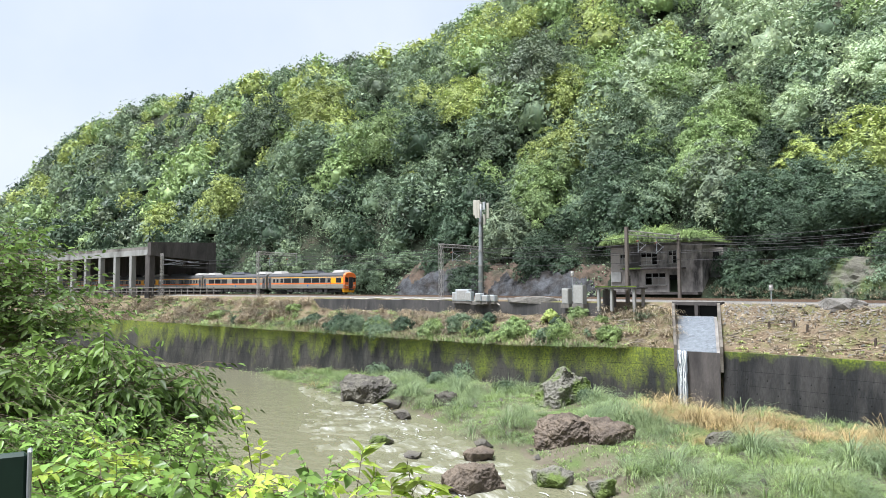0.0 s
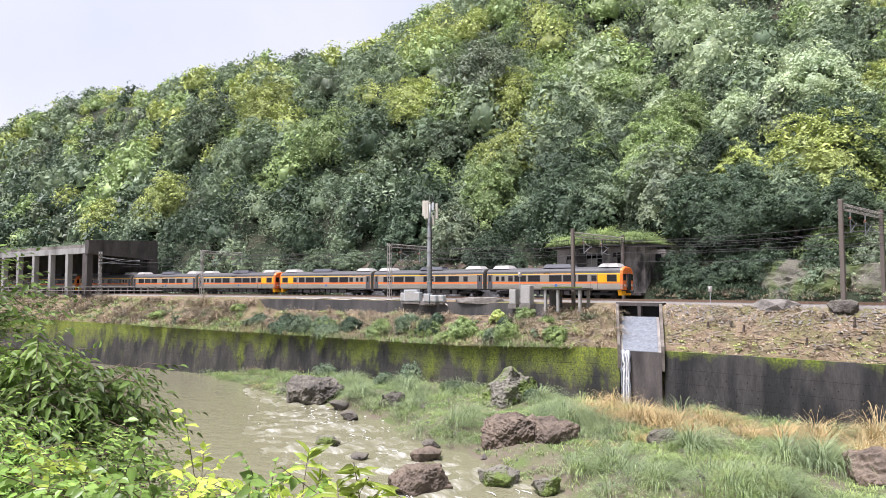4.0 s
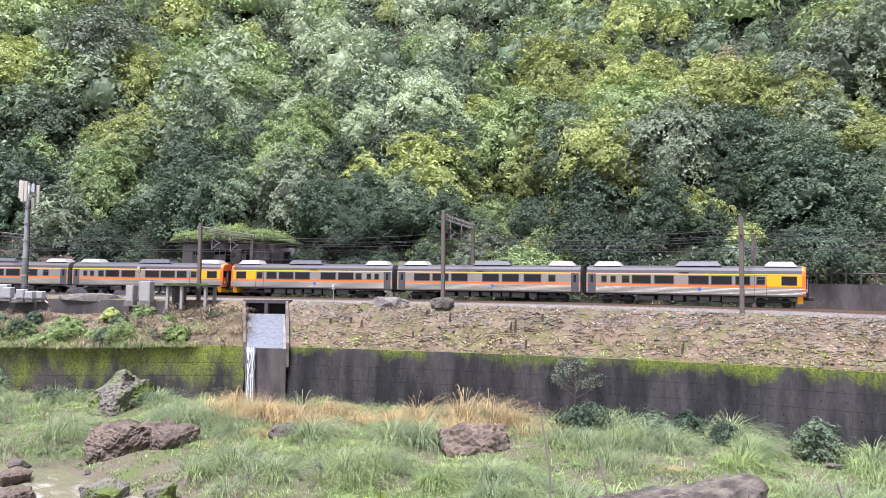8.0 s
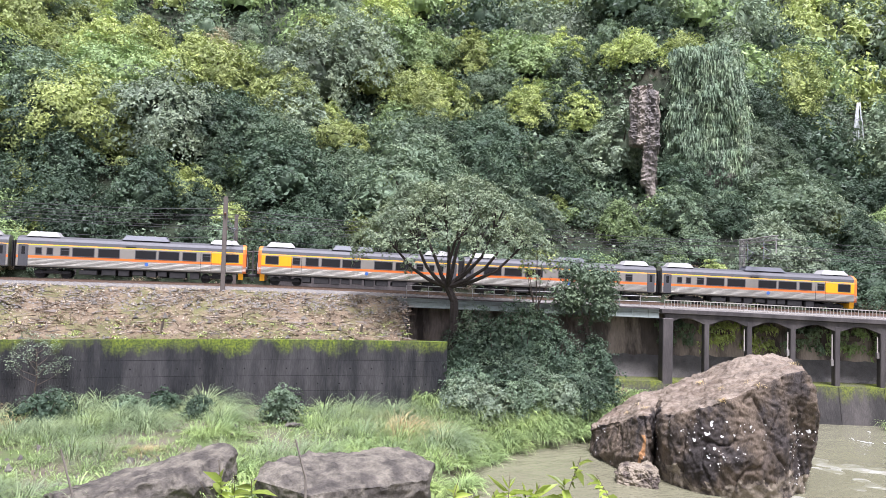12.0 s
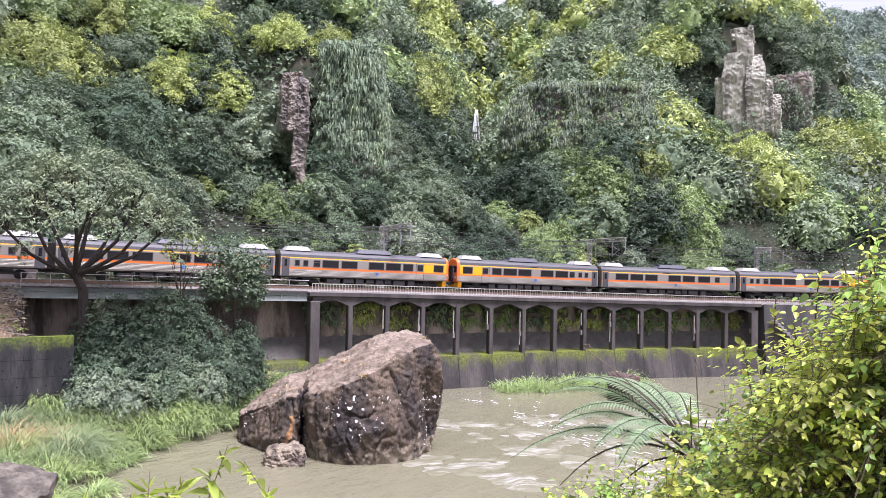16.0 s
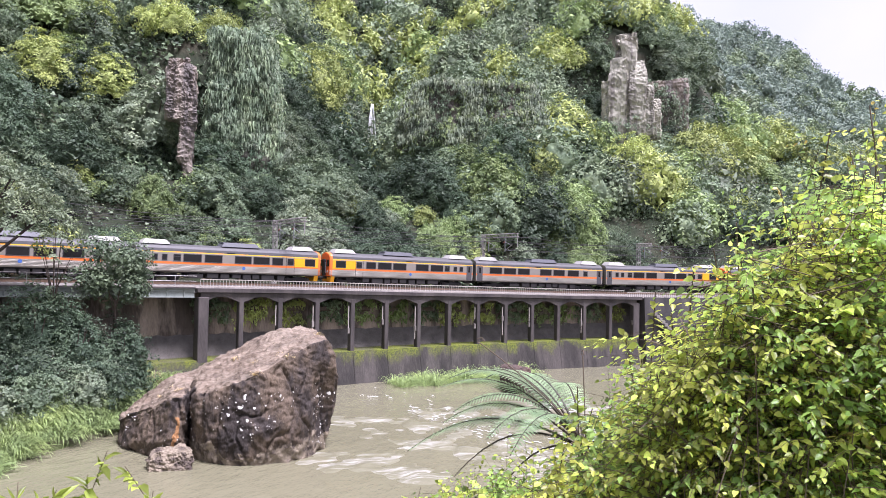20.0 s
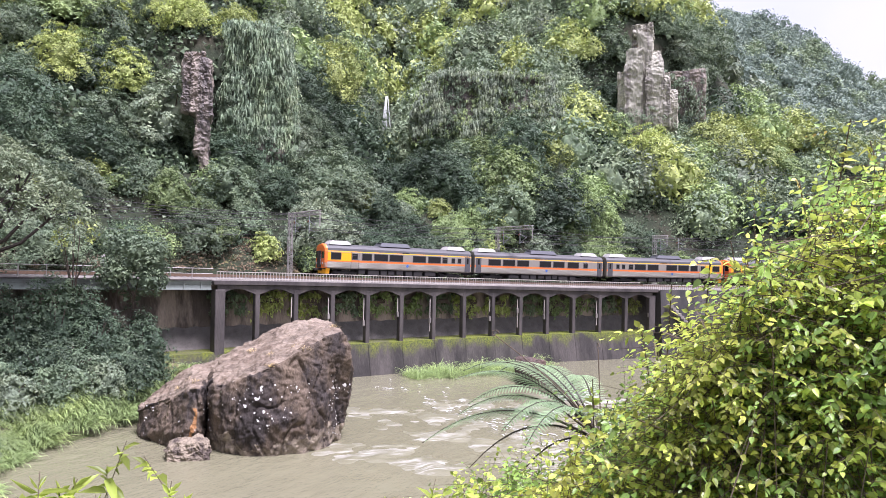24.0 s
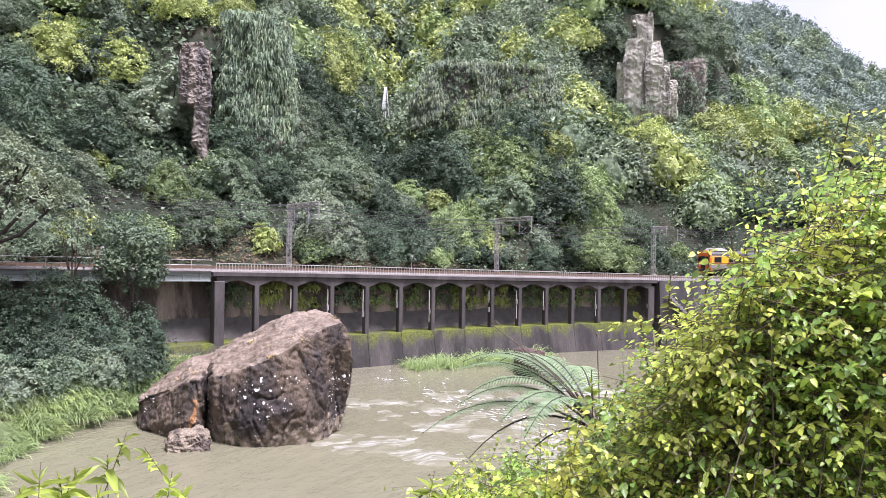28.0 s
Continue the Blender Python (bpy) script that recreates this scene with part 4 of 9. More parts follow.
def make_meshes():
    m = {}
    # body shell, by bands: 0 silver, 1 orange line, 2 window band, 3 yellow line, 4 roof
    bands = [0, 0, 1, 2, 2, 3, 4, 4, 4, 4]
    bands = bands + bands[::-1]
    def shell(x0, x1):
        g = Geo()
        a, b = half_section(x0), half_section(x1)
        n = len(a)
        for k in range(n - 1):
            g.add([a[k], a[k + 1], b[k + 1], b[k]], [(0, 1, 2, 3)], bands[k])
        g.add(a + b, [tuple(range(n)), tuple(range(2 * n - 1, n - 1, -1))], 0)
        g.add([a[0], a[-1], b[-1], b[0]], [(0, 1, 2, 3)], 0)
        return g.mesh("body", [M["silver"], M["train_orange"], M["silver_dull"], M["train_yellow"], M["roof_grey"]])
    m["shell"] = shell(-HALF, HALF)
    m["shell_cab"] = shell(-HALF, HALF - 0.55)
    g = Geo()
    for k in range(5):
        g.box((0, 0, 1.2 + 0.115 * k), (2 * HALF - 0.4, 2.885, 0.035), bev=0.01)
    m["ribs"] = g.mesh("corrugation", M["silver"])
    for nm, w, h in (("wide", 1.7, 0.70), ("mid", 1.15, 0.70), ("small", 0.62, 0.6), ("slit", 0.42, 0.52)):
        m["win_" + nm] = Geo().box((0, 0, 0), (w, 0.03, h), bev=0.01).mesh("pane", M["window_glass"])
        g = Geo()
        for x, z, a, b in ((0, h / 2 + .03, w + .12, .06), (0, -h / 2 - .03, w + .12, .06), (w / 2 + .03, 0, .06, h), (-w / 2 - .03, 0, .06, h)):
            g.box((x, 0, z), (a, 0.035, b))
        if nm == "small":
            g.box((0, 0, 0.12), (w, 0.04, 0.04))
        m["frm_" + nm] = g.mesh("window_frame", M["roof_grey"])
    g = Geo().box((0, 0, 0), (0.78, 0.04, 1.9), bev=0.02)
    m["door"] = g.mesh("door", M["roof_grey"])
    m["door_glass"] = Geo().box((0, 0, 0), (0.3, 0.05, 0.72), bev=0.1).mesh("door_window", M["window_glass"])
    m["seam"] = Geo().box((0, 0, 0), (0.035, 0.02, 1.85)).mesh("door_seam", M["under"])
    def ac(l, w, h):
        g = Geo()
        g.sweep([[Vector((x * l / 2, y * w / 2 * sy, 0)) for y in (-1, 1)][:1] + [Vector((x * l / 2, w / 2, 0)), Vector((x * (l / 2 - 0.35), w / 2 - 0.25, h)), Vector((x * (l / 2 - 0.35), -w / 2 + 0.25, h))] for x, sy in ((-1, 1), (1, 1))])
        for k in range(4):
            g.box((-l / 2 + 0.6 + k * (l - 1.2) / 3, 0, h), ((l - 1.2) / 4, w - 0.9, 0.06), bev=0.02)
        return g
    m["ac_end"] = ac(2.7, 1.9, 0.42).mesh("air_conditioner", M["ac_pale"])
    m["ac_mid"] = ac(4.1, 1.9, 0.42).mesh("engine_radiator", M["ac_dark"])
    g = Geo()
    for x in (-1.05, 1.05):
        g.box((x, 0, 0.55), (0.5, 2.2, 0.3), bev=0.05)
    for y in (-1.0, 1.0):
        g.box((0, y, 0.55), (2.9, 0.14, 0.24), bev=0.03)
        g.box((0, y * 1.02, 0.78), (0.9, 0.2, 0.2), bev=0.05)
    g.box((0, 0, 0.7), (0.7, 2.0, 0.3))
    m["bogie"] = g.mesh("bogie_frame", M["under"])
    g = Geo()
    for y in (-0.56, 0.56):
        g.tube([(0, y - 0.06, 0), (0, y + 0.06, 0)], 0.43, 18)
    g.tube([(0, -0.7, 0), (0, 0.7, 0)], 0.08, 8)
    m["wheelset"] = g.mesh("wheelset", M["under"])
    rng = random.Random(2)
    g = Geo()
    x = -4.9
    while x < 4.7:
        l = rng.uniform(0.5, 1.7)
        for y in (-0.95, 0.95):
            g.box((x + l / 2, y, 0.72 - rng.uniform(0, 0.1)), (l * 0.9, 0.7, rng.uniform(0.4, 0.62)), bev=0.05)
        x += l + rng.uniform(0.05, 0.3)
    g.box((0, 0, 0.96), (2 * HALF - 0.6, 2.3, 0.1))
    m["gear"] = g.mesh("underfloor_gear", M["under"])
    g = Geo()
    for k in range(5):
        g.box((k * 0.14, 0, 2.15), (0.09, 1.5 - 0.08 * (k % 2), 2.3), bev=0.02)
    m["gangway"] = g.mesh("gangway_bellows", M["train_black"])
    m["coupler"] = Geo().box((0, 0, 0.85), (0.9, 0.3, 0.3), bev=0.05).mesh("coupler", M["train_black"])
    # cab front
    g = Geo()
    rows = []
    for x, sc, dz in ((0.0, 1.0, 0.0), (0.18, 0.985, 0.0), (0.33, 0.93, 0.0), (0.36, 0.8, 0.0)):
        rows.append([Vector((HALF - 0.56 + x, v.y * sc, 1.0 + (v.z - 1.0) * (1 - (1 - sc) * 0.25))) for v in half_section(0)])
    g.sweep(rows)
    m["cab"] = g.mesh("cab_front", M["train_orange"])
    g = Geo()
    g.sweep([[Vector((HALF - 0.9 - u * 0.5, y, 1.02 - w)) for y, w in ((-1.3, 0), (1.3, 0), (1.15, 0.62), (-1.15, 0.62))] for u in (0, -0.9)])
    m["plough"] = g.mesh("snow_plough", M["train_yellow"])
    m["head"] = Geo().tube([(HALF - 0.3, 0, 0), (HALF - 0.14, 0, 0)], 0.13, 12).mesh("headlight", M["lichen"])
    m["visor"] = Geo().box((0, 0, 0), (0.06, 0.72, 0.75), bev=0.05).mesh("windscreen", M["window_glass"])
    m["gate"] = Geo().box((HALF - 0.12, 0, 2.0), (0.3, 0.72, 1.9), bev=0.05).mesh("end_door", M["train_black"])
    m["yellow"] = Geo().box((0, 0, 0), (2.9, 0.02, 0.95)).mesh("yellow_panel", M["train_yellow"])
    m["badge"] = Geo().tube([(0, -0.01, 0), (0, 0.01, 0)], 0.17, 14).mesh("badge", M["badge_blue"])
    m["plate"] = Geo().box((0, 0, 0), (0.85, 0.03, 0.12)).mesh("destination_sign", M["train_black"])
    m["grip"] = Geo().box((0, 0, 0), (0.05, 0.05, 1.2)).mesh("handrail", M["galv"])
    return m


TM = make_meshes()


def make_car(cab):
    """cab: 1 at the front end, -1 at the rear end, 0 none. Forward is +x."""
    word = "driving car" if cab else "middle car"
    e = empty("train_car", Matrix.Identity(4), f"silver {word} with orange stripe" + (" and yellow cab end" if cab else ""), "train car", "cars of the train")
    f = 1 if cab >= 0 else -1
    turn = pose(0, 0, 0, 0, 0, 0 if f == 1 else 180)
    def put(name, me, x, y, z, spin=0, parent=e):
        return part(name, TM[me], None, parent, at=turn @ pose(x, y, z, 0, 0, spin) if parent is e else pose(x, y, z))
    body = part("body", TM["shell_cab" if cab else "shell"], None, e, at=turn)
    put("corrugation", "ribs", 0, 0, 0)
    wins = ([(-8.1, "slit"), (-7.2, "slit"), (-6.0, "small"), (-4.5, "wide"), (-2.4, "wide"), (0.7, "wide"), (2.7, "wide"), (4.5, "mid"), (6.0, "small"), (8.3, "mid")] if cab else
            [(-7.0, "wide"), (-4.9, "wide"), (-2.8, "wide"), (0.6, "wide"), (2.7, "wide"), (5.0, "wide"), (7.0, "small")])
    for side in (-1, 1):
        for x, k in wins:
            w = put("window", "frm_" + k, x, side * 1.435, 2.42)
            put("pane", "win_" + k, 0, 0, 0, parent=w)
        for x in ([-9.3] if cab else [-9.3, 9.3]):
            d = put("door", "door", x, side * 1.43, 2.0)
            put("door_window", "door_glass", 0, 0, 0.42, parent=d)
        if cab:
            put("yellow_panel", "yellow", 7.85, side * 1.428, 2.38)
            for x in (5.5, 6.45):
                put("door_seam", "seam", x, side * 1.435, 2.0)
        put("badge", "badge", 0.8 * f, side * 1.44, 1.55)
        put("destination_sign", "plate", -0.6, side * 1.40, 3.08)
    for x in (-7.9, 7.6 if cab else 7.9):
        put("air_conditioner", "ac_end", x, 0, 3.72)
    put("engine_radiator", "ac_mid", 0.6, 0, 3.74)
    for x in (-7.0, 7.0):
        b = put("bogie", "bogie", x, 0, 0)
        for dx in (-1.05, 1.05):
            put("wheelset", "wheelset", dx, 0, 0.43, parent=b)
    put("underfloor_gear", "gear", 0, 0, 0)
    put("gangway_bellows", "gangway", -HALF - 0.5, 0, 0)
    put("coupler", "coupler", -HALF, 0, 0)
    if cab:
        c = put("cab_front", "cab", 0, 0, 0)
        for y in (-0.88, 0.88):
            put("windscreen", "visor", HALF - 0.2, y, 2.5, parent=c)
            put("headlight", "head", 0, y, 1.55, parent=c)
            put("handrail", "grip", HALF - 0.1, y * 0.55, 2.0, parent=c)
        put("end_door", "gate", 0, 0, 0, parent=c)
        put("snow_plough", "plough", 0, 0, 0)
        put("coupler", "coupler", HALF, 0, 0)
    return e


proto = {k: make_car(k) for k in (1, 0, -1)}
cars = []
for unit in range(3):
    for kind in (1, 0, -1):
        cars.append(proto[kind] if unit == 0 else copy_thing(proto[kind], Matrix.Identity(4)))

# front of the train along the line, by seconds
FRONT = [(0, -81.9), (1, -67.6), (5, -10.5), (8, 32.6), (11, 75.8), (13.5, 112.2), (15.5, 141.0), (17, 162.3), (18, 176.6), (20, 206.2), (23.5, 257.4), (25, 279.2), (26, 293.6), (28, 322.4)]


def car_pose(t, i):
    s = float(np.interp(t, [a for a, _ in FRONT], [b for _, b in FRONT])) - CAR * (i + 0.5)
    a, b = P(s - 7, -1.4), P(s + 7, -1.4)
    x = (b - a).normalized()
    y = Vector((0, 0, 1)).cross(x).normalized()
    z = x.cross(y)
    m = Matrix((x, y, z)).transposed().to_4x4()
    m.translation = (a + b) / 2
    return m


# ---- rock shed, house, mast, cabinets ----
def build_gallery():
    e = empty("rock_shed", on_line(-128.7, 7.6, 11.6), "weathered concrete rock shed over the tracks with square columns", "rock shed")
    inv = e.matrix_world.inverted()
    def run(name, sa, sb, prof, material, label=""):
        g = Geo()
        g.sweep([[inv @ P(s, o, z) for o, z in prof] for s in np.linspace(sa, sb, max(2, int(abs(sb - sa) / 8) + 2))])
        return part(name, g, material, e, label)
    run("roof_slab", -260, -128.6, ((-6, 20.9), (8.2, 20.5), (8.2, 21.2), (-6, 22.0)), M["concrete"])
    run("edge_beam", -260, -128.6, ((7.3, 19.5), (8.3, 19.5), (8.3, 20.6), (7.3, 20.6)), M["concrete_pale"])
    run("portal_beam", -128.6, -127.4, ((-6.2, 18.6), (8.4, 19.4), (8.4, 22.0), (-6.2, 22.6)), M["concrete_dark"], "dark stained portal beam at the end of the shed")
    run("portal_leg", -128.6, -127.4, ((-6.4, 11), (-4.6, 11), (-4.6, 19), (-6.4, 19)), M["concrete_dark"])
    run("portal_leg", -129.6, -127.9, ((7.2, 11), (8.3, 11), (8.3, 19.6), (7.2, 19.6)), M["concrete_dark"])
    run("back_wall", -260, -128.6, ((-7, 11), (-6, 11), (-6, 21), (-7, 21)), M["concrete_dark"])
    for k in range(16):
        s = -135.4 - k * 6.6
        part("column", Geo().box((0, 0, 0), (1.0, 1.0, 8.4), mtx=inv @ on_line(s, 7.8, 15.4), bev=0.06), M["concrete_pale"], e)
    for s in np.arange(-260, -104, 2.0):
        part("parapet_post", Geo().box((0, 0, 0), (0.14, 0.14, 1.3), mtx=inv @ on_line(s, 8.6, 12.4)), M["concrete"], e)
    for z in (12.3, 13.0):
        run("parapet_rail", -260, -104, ((8.5, z), (8.7, z), (8.7, z + .14), (8.5, z + .14)), M["concrete"])


M["concrete_pale"] = mat("concrete_pale", (0.30, 0.295, 0.28), 0.85, var=0.15, scale=0.6, fine=8, bump=0.3, second=(0.16, 0.15, 0.14), blend=(0.45, 0.75), bscale=0.5, stretch=(1, 1, 0.3))
build_gallery()


def build_house():
    """Derelict two-storey station house; front at o = -7.4, from s = -39 to -25.5."""
    e = empty("derelict_house", on_line(-32.2, -10.6, 12.0), "derelict two-storey concrete house with stained walls and an overgrown roof", "house")
    L, D, H = 12.6, 6.4, 5.9
    f = -D / 2
    g = Geo()
    # front wall pieces around the openings: x0, x1, z0, z1
    holes = [(-4.9, -3.7, 3.6, 5.0), (-1.9, 0.4, 3.5, 5.15), (1.9, 3.6, 3.6, 5.3), (-1.3, 1.5, 0.9, 2.5), (2.0, 3.6, 0.0, 2.2), (-4.2, -3.4, 0.0, 2.2)]
    xs = sorted({-L / 2, L / 2, *[h[0] for h in holes], *[h[1] for h in holes]})
    zs = sorted({0.0, H, *[h[2] for h in holes], *[h[3] for h in holes]})
    idx = {}
    cells = []
    for a, b in zip(xs[:-1], xs[1:]):
        for c, d in zip(zs[:-1], zs[1:]):
            if not any(h[0] <= (a + b) / 2 <= h[1] and h[2] <= (c + d) / 2 <= h[3] for h in holes):
                cells.append([(a, c), (b, c), (b, d), (a, d)])
    edges = {}
    for q in cells:
        for u, v in zip(q, q[1:] + q[:1]):
            edges[(u, v)] = edges.get((u, v), 0) + 1
    pts = sorted({u for q in cells for u in q})
    idx = {u: k for k, u in enumerate(pts)}
    n = len(pts)
    faces = [tuple(idx[u] for u in q) for q in cells] + [tuple(idx[u] + n for u in reversed(q)) for q in cells]
    faces += [(idx[v], idx[u], idx[u] + n, idx[v] + n) for u, v in edges if (v, u) not in edges]
    g.add([(x, f, z) for x, z in pts] + [(x, f + 0.24, z) for x, z in pts], faces)
    part("front_wall", g, M["plaster"], e)
    part("back_wall", Geo().box((0, -f - .12, H / 2), (L, 0.24, H)), M["plaster"], e)
    for x in (-L / 2 + .12, L / 2 - .12):
        part("side_wall", Geo().box((x, 0, H / 2), (0.24, D - .5, H)), M["plaster"], e)
    # solid near-black block, the rooms' shade put into its colour
    part("interior", Geo().box((0, 0.6, H / 2), (L - 1, D - 2.4, H - .3)), M["dark_hole"], e, "near-black block for the shaded empty rooms")
    part("roof", Geo().box((0, 0, H + .18), (L + 0.9, D + 0.9, 0.36), bev=0.05), M["concrete_dark"], e)
    part("wing", Geo().box((L / 2 + 0.9, 0.9, H / 2 - .2), (1.8, 4.2, H - .4)), M["plaster"], e, "narrow side wing of stained plaster")
    # near-black plate in place of a shaded window opening
    part("wing_window", Geo().box((L / 2 + 0.9, -1.24, 4.3), (0.75, 0.1, 1.3)), M["dark_hole"], e)
    part("wing_door", Geo().box((L / 2 + 0.7, -1.24, 1.5), (0.9, 0.1, 2.2)), M["roof_grey"], e)
    c = part("canopy", Geo().box((0.0, f - 0.55, 3.0), (8.6, 1.2, 0.18), bev=0.03), M["concrete_dark"], e, "concrete canopy slab over the ground floor")
    part("canopy_moss", Geo().box((-2.6, f - 1.12, 3.05), (2.6, 0.1, 0.22), bev=0.04), M["moss"], e)
    for h in holes[:4]:
        w = part("window", Geo().box(((h[0] + h[1]) / 2, f - .06, h[2] - .06), (h[1] - h[0] + .3, 0.34, 0.12)), M["concrete"], e)
        g = Geo()
        n = 3
        for k in range(n + 1):
            g.box((h[0] + (h[1] - h[0]) * k / n, f + .1, (h[2] + h[3]) / 2), (.07, .08, h[3] - h[2]))
        for z in (h[2] + .04, (h[2] * .4 + h[3] * .6), h[3] - .04):
            g.box(((h[0] + h[1]) / 2, f + .1, z), (h[1] - h[0], .08, .07))
        part("window_frame", g, M["concrete_pale"], w)
        for k in range(n):
            if (k + int(h[0] * 3)) % 3 != 0:
                x0 = h[0] + (h[1] - h[0]) * (k + .5) / n
                part("pane", Geo().box((x0, f + .12, h[2] + (h[3] - h[2]) * .3), ((h[1] - h[0]) / n - .08, .02, (h[3] - h[2]) * .55)), M["concrete"], w, "dusty pane")
    part("front_step", Geo().box((0, f - 0.7, -0.1), (L, 1.4, 0.3)), M["concrete_dark"], e)
    part("meter_box", Geo().box((-5.4, f - .1, 2.0), (1.5, 0.25, 1.3), bev=.03), M["concrete_pale"], e)
    return e


build_house()


def build_shelter():
    e = empty("small_shelter", on_line(-27.7, 8.2, None, -1.3), "small open concrete shelter with a flat mossy roof", "shelter")
    part("roof", Geo().box((0, 0, 2.45), (5.2, 2.2, 0.16), bev=.03), M["concrete_dark"], e)
    part("fascia", Geo().box((0, -1.05, 2.6), (5.0, 0.1, 0.14)), M["moss"], e)
    for x in (-2.2, -0.6, 2.1):
        part("column", Geo().box((x, -0.8, 1.18), (0.3, 0.3, 2.4), bev=.03), M["concrete_pale"], e)
    for x in (-2.3, 2.2):
        part("column", Geo().box((x, 0.8, 1.18), (0.3, 0.3, 2.4), bev=.03), M["concrete"], e)
    part("partition", Geo().box((-1.7, 0.5, 1.1), (1.6, 0.15, 2.2)), M["concrete_dark"], e)


build_shelter()


def build_cabinets():
    for s, w, h, nm in ((-33.4, 1.3, 2.2, "pale"), (-35.2, 0.9, 1.8, "pale")):
        e = empty("equipment_cabinet", on_line(s, 7.6, None, -0.9), "pale grey trackside equipment cabinet beside the rails", "cabinet", "trackside cabinets")
        part("body", Geo().box((0, 0, h / 2 + .2), (w, 0.8, h), bev=.03), M["concrete_pale"], e)
        part("door", Geo().box((0, -0.42, h / 2 + .2), (w * .86, 0.05, h * .86), bev=.02), M["ac_pale"], e)
        part("plinth", Geo().box((0, 0, 0.0), (w + .2, 1.0, 0.5)), M["concrete"], e)


build_cabinets()


def build_mast():
    e = empty("antenna_mast", on_line(-48.6, 7.4, None, -0.7), "grey steel phone mast with panel antennas on top", "antenna mast")
    part("pole", Geo().tube([(0, 0, 0), (0, 0, 5), (0, 0, 9), (0, 0, 12.6)], 0.34, 12, 0.2), M["galv"], e, smooth=True)
    for z in (2.6, 4.6, 6.5, 8.4, 10.1):
        part("collar", Geo().tube([(0, 0, z), (0, 0, z + .14)], 0.42 - z * .008, 12), M["steel_grey"], e)
    for k in range(26):
        part("climbing_rung", Geo().tube([(0.2, 0, 1.2 + k * .38), (0.62, -0.05, 1.2 + k * .38)], 0.028, 5), M["steel_grey"], e)
    part("cable_run", Geo().tube([(0.42, -0.1, 0.3), (0.45, -0.1, 6), (0.36, -0.1, 11)], 0.05, 5), M["train_black"], e)
    for k, (x, y, z, h, material) in enumerate(((-.95, 0, 12.2, 2.0, "antenna"), (-.25, -.55, 11.9, 2.3, "antenna"), (.2, -.6, 11.9, 2.3, "antenna"), (.75, -.2, 12.3, 1.0, "white_box"), (1.05, .2, 11.7, 2.0, "antenna"), (.55, .1, 10.6, 1.3, "antenna"), (-.5, .6, 12, 2, "antenna"))):
        a = part("antenna_panel", Geo().box((x, y, z), (0.36, 0.2, h), bev=.04), M[material], e)
        part("bracket", Geo().tube([(x, y, z), (0, 0, z - .2)], 0.04, 5), M["steel_grey"], a)
    for k in range(3):
        part("whip", Geo().tube([(-.6 + k * .6, 0, 12.6), (-.6 + k * .6, 0, 14.0)], 0.02, 4), M["steel_grey"], e)
    part("footing", Geo().box((0, 0, -0.1), (2.2, 1.8, 0.5), bev=.05), M["concrete"], e)
    for k, (x, y, w, h) in enumerate(((-3.0, 0.2, 2.2, 1.5), (-4.4, 0.3, 0.8, 1.1), (-1.3, -0.5, 0.9, 1.2), (0.4, -0.6, 0.9, 1.0), (1.4, -0.5, 0.9, 0.8), (2.0, 0.1, 1.1, 0.8))):
        b = empty("power_cabinet", on_line(-48.6 + x, 7.6 - y, None, -0.55), "white metal power cabinet at the foot of the mast", "cabinet", "white cabinets at the mast")
        part("body", Geo().box((0, 0, h / 2), (w, 0.7, h), bev=.04), M["white_box"], b)
        part("door", Geo().box((0, -.36, h / 2), (w * .8, 0.04, h * .8), bev=.01), M["ac_pale"], b)
        part("foot", Geo().box((0, 0, -.15), (w * .9, 0.6, 0.35)), M["concrete"], b)


build_mast()


def build_hill_fence():
    e = empty("hill_fence", on_line(20, -7.2, None, 1.6), "dark weathered post and rail fence on the hill wall", "fence")
    inv = e.matrix_world.inverted()
    for s in np.arange(12, 40, 1.15):
        part("fence_post", Geo().box((0, 0, 0), (0.16, 0.16, 3.2), mtx=inv @ on_line(s, -6.6, None, 1.9)), M["concrete_dark"], e)
    for z in (1.4, 3.3):
        part("fence_rail", Geo().tube([inv @ P(s, -6.6, None, z) for s in np.arange(12, 42, 4)], 0.07, 4), M["concrete_dark"], e)


build_hill_fence()

# signal on a post by the house, small posts by the far track
def build_small_posts():
    for s, o, h in ((-34.6, 7.3, 3.2), (-13.0, 4.9, 1.6), (61, -4.2, 1.8), (96, -4.4, 2.0)):
        e = empty("signal_post", on_line(s, o, None, -0.4), "small trackside signal on a grey steel post", "signal", "trackside signals")
        part("post", Geo().tube([(0, 0, 0), (0, 0, h)], 0.05, 6), M["galv"], e)
        part("head", Geo().box((0, 0, h), (0.36, 0.25, 0.55), bev=.04), M["steel_grey"], e)
        part("lens", Geo().tube([(0, -.1, h + .1), (0, -.16, h + .1)], 0.09, 10), M["lichen"], e)


build_small_posts()


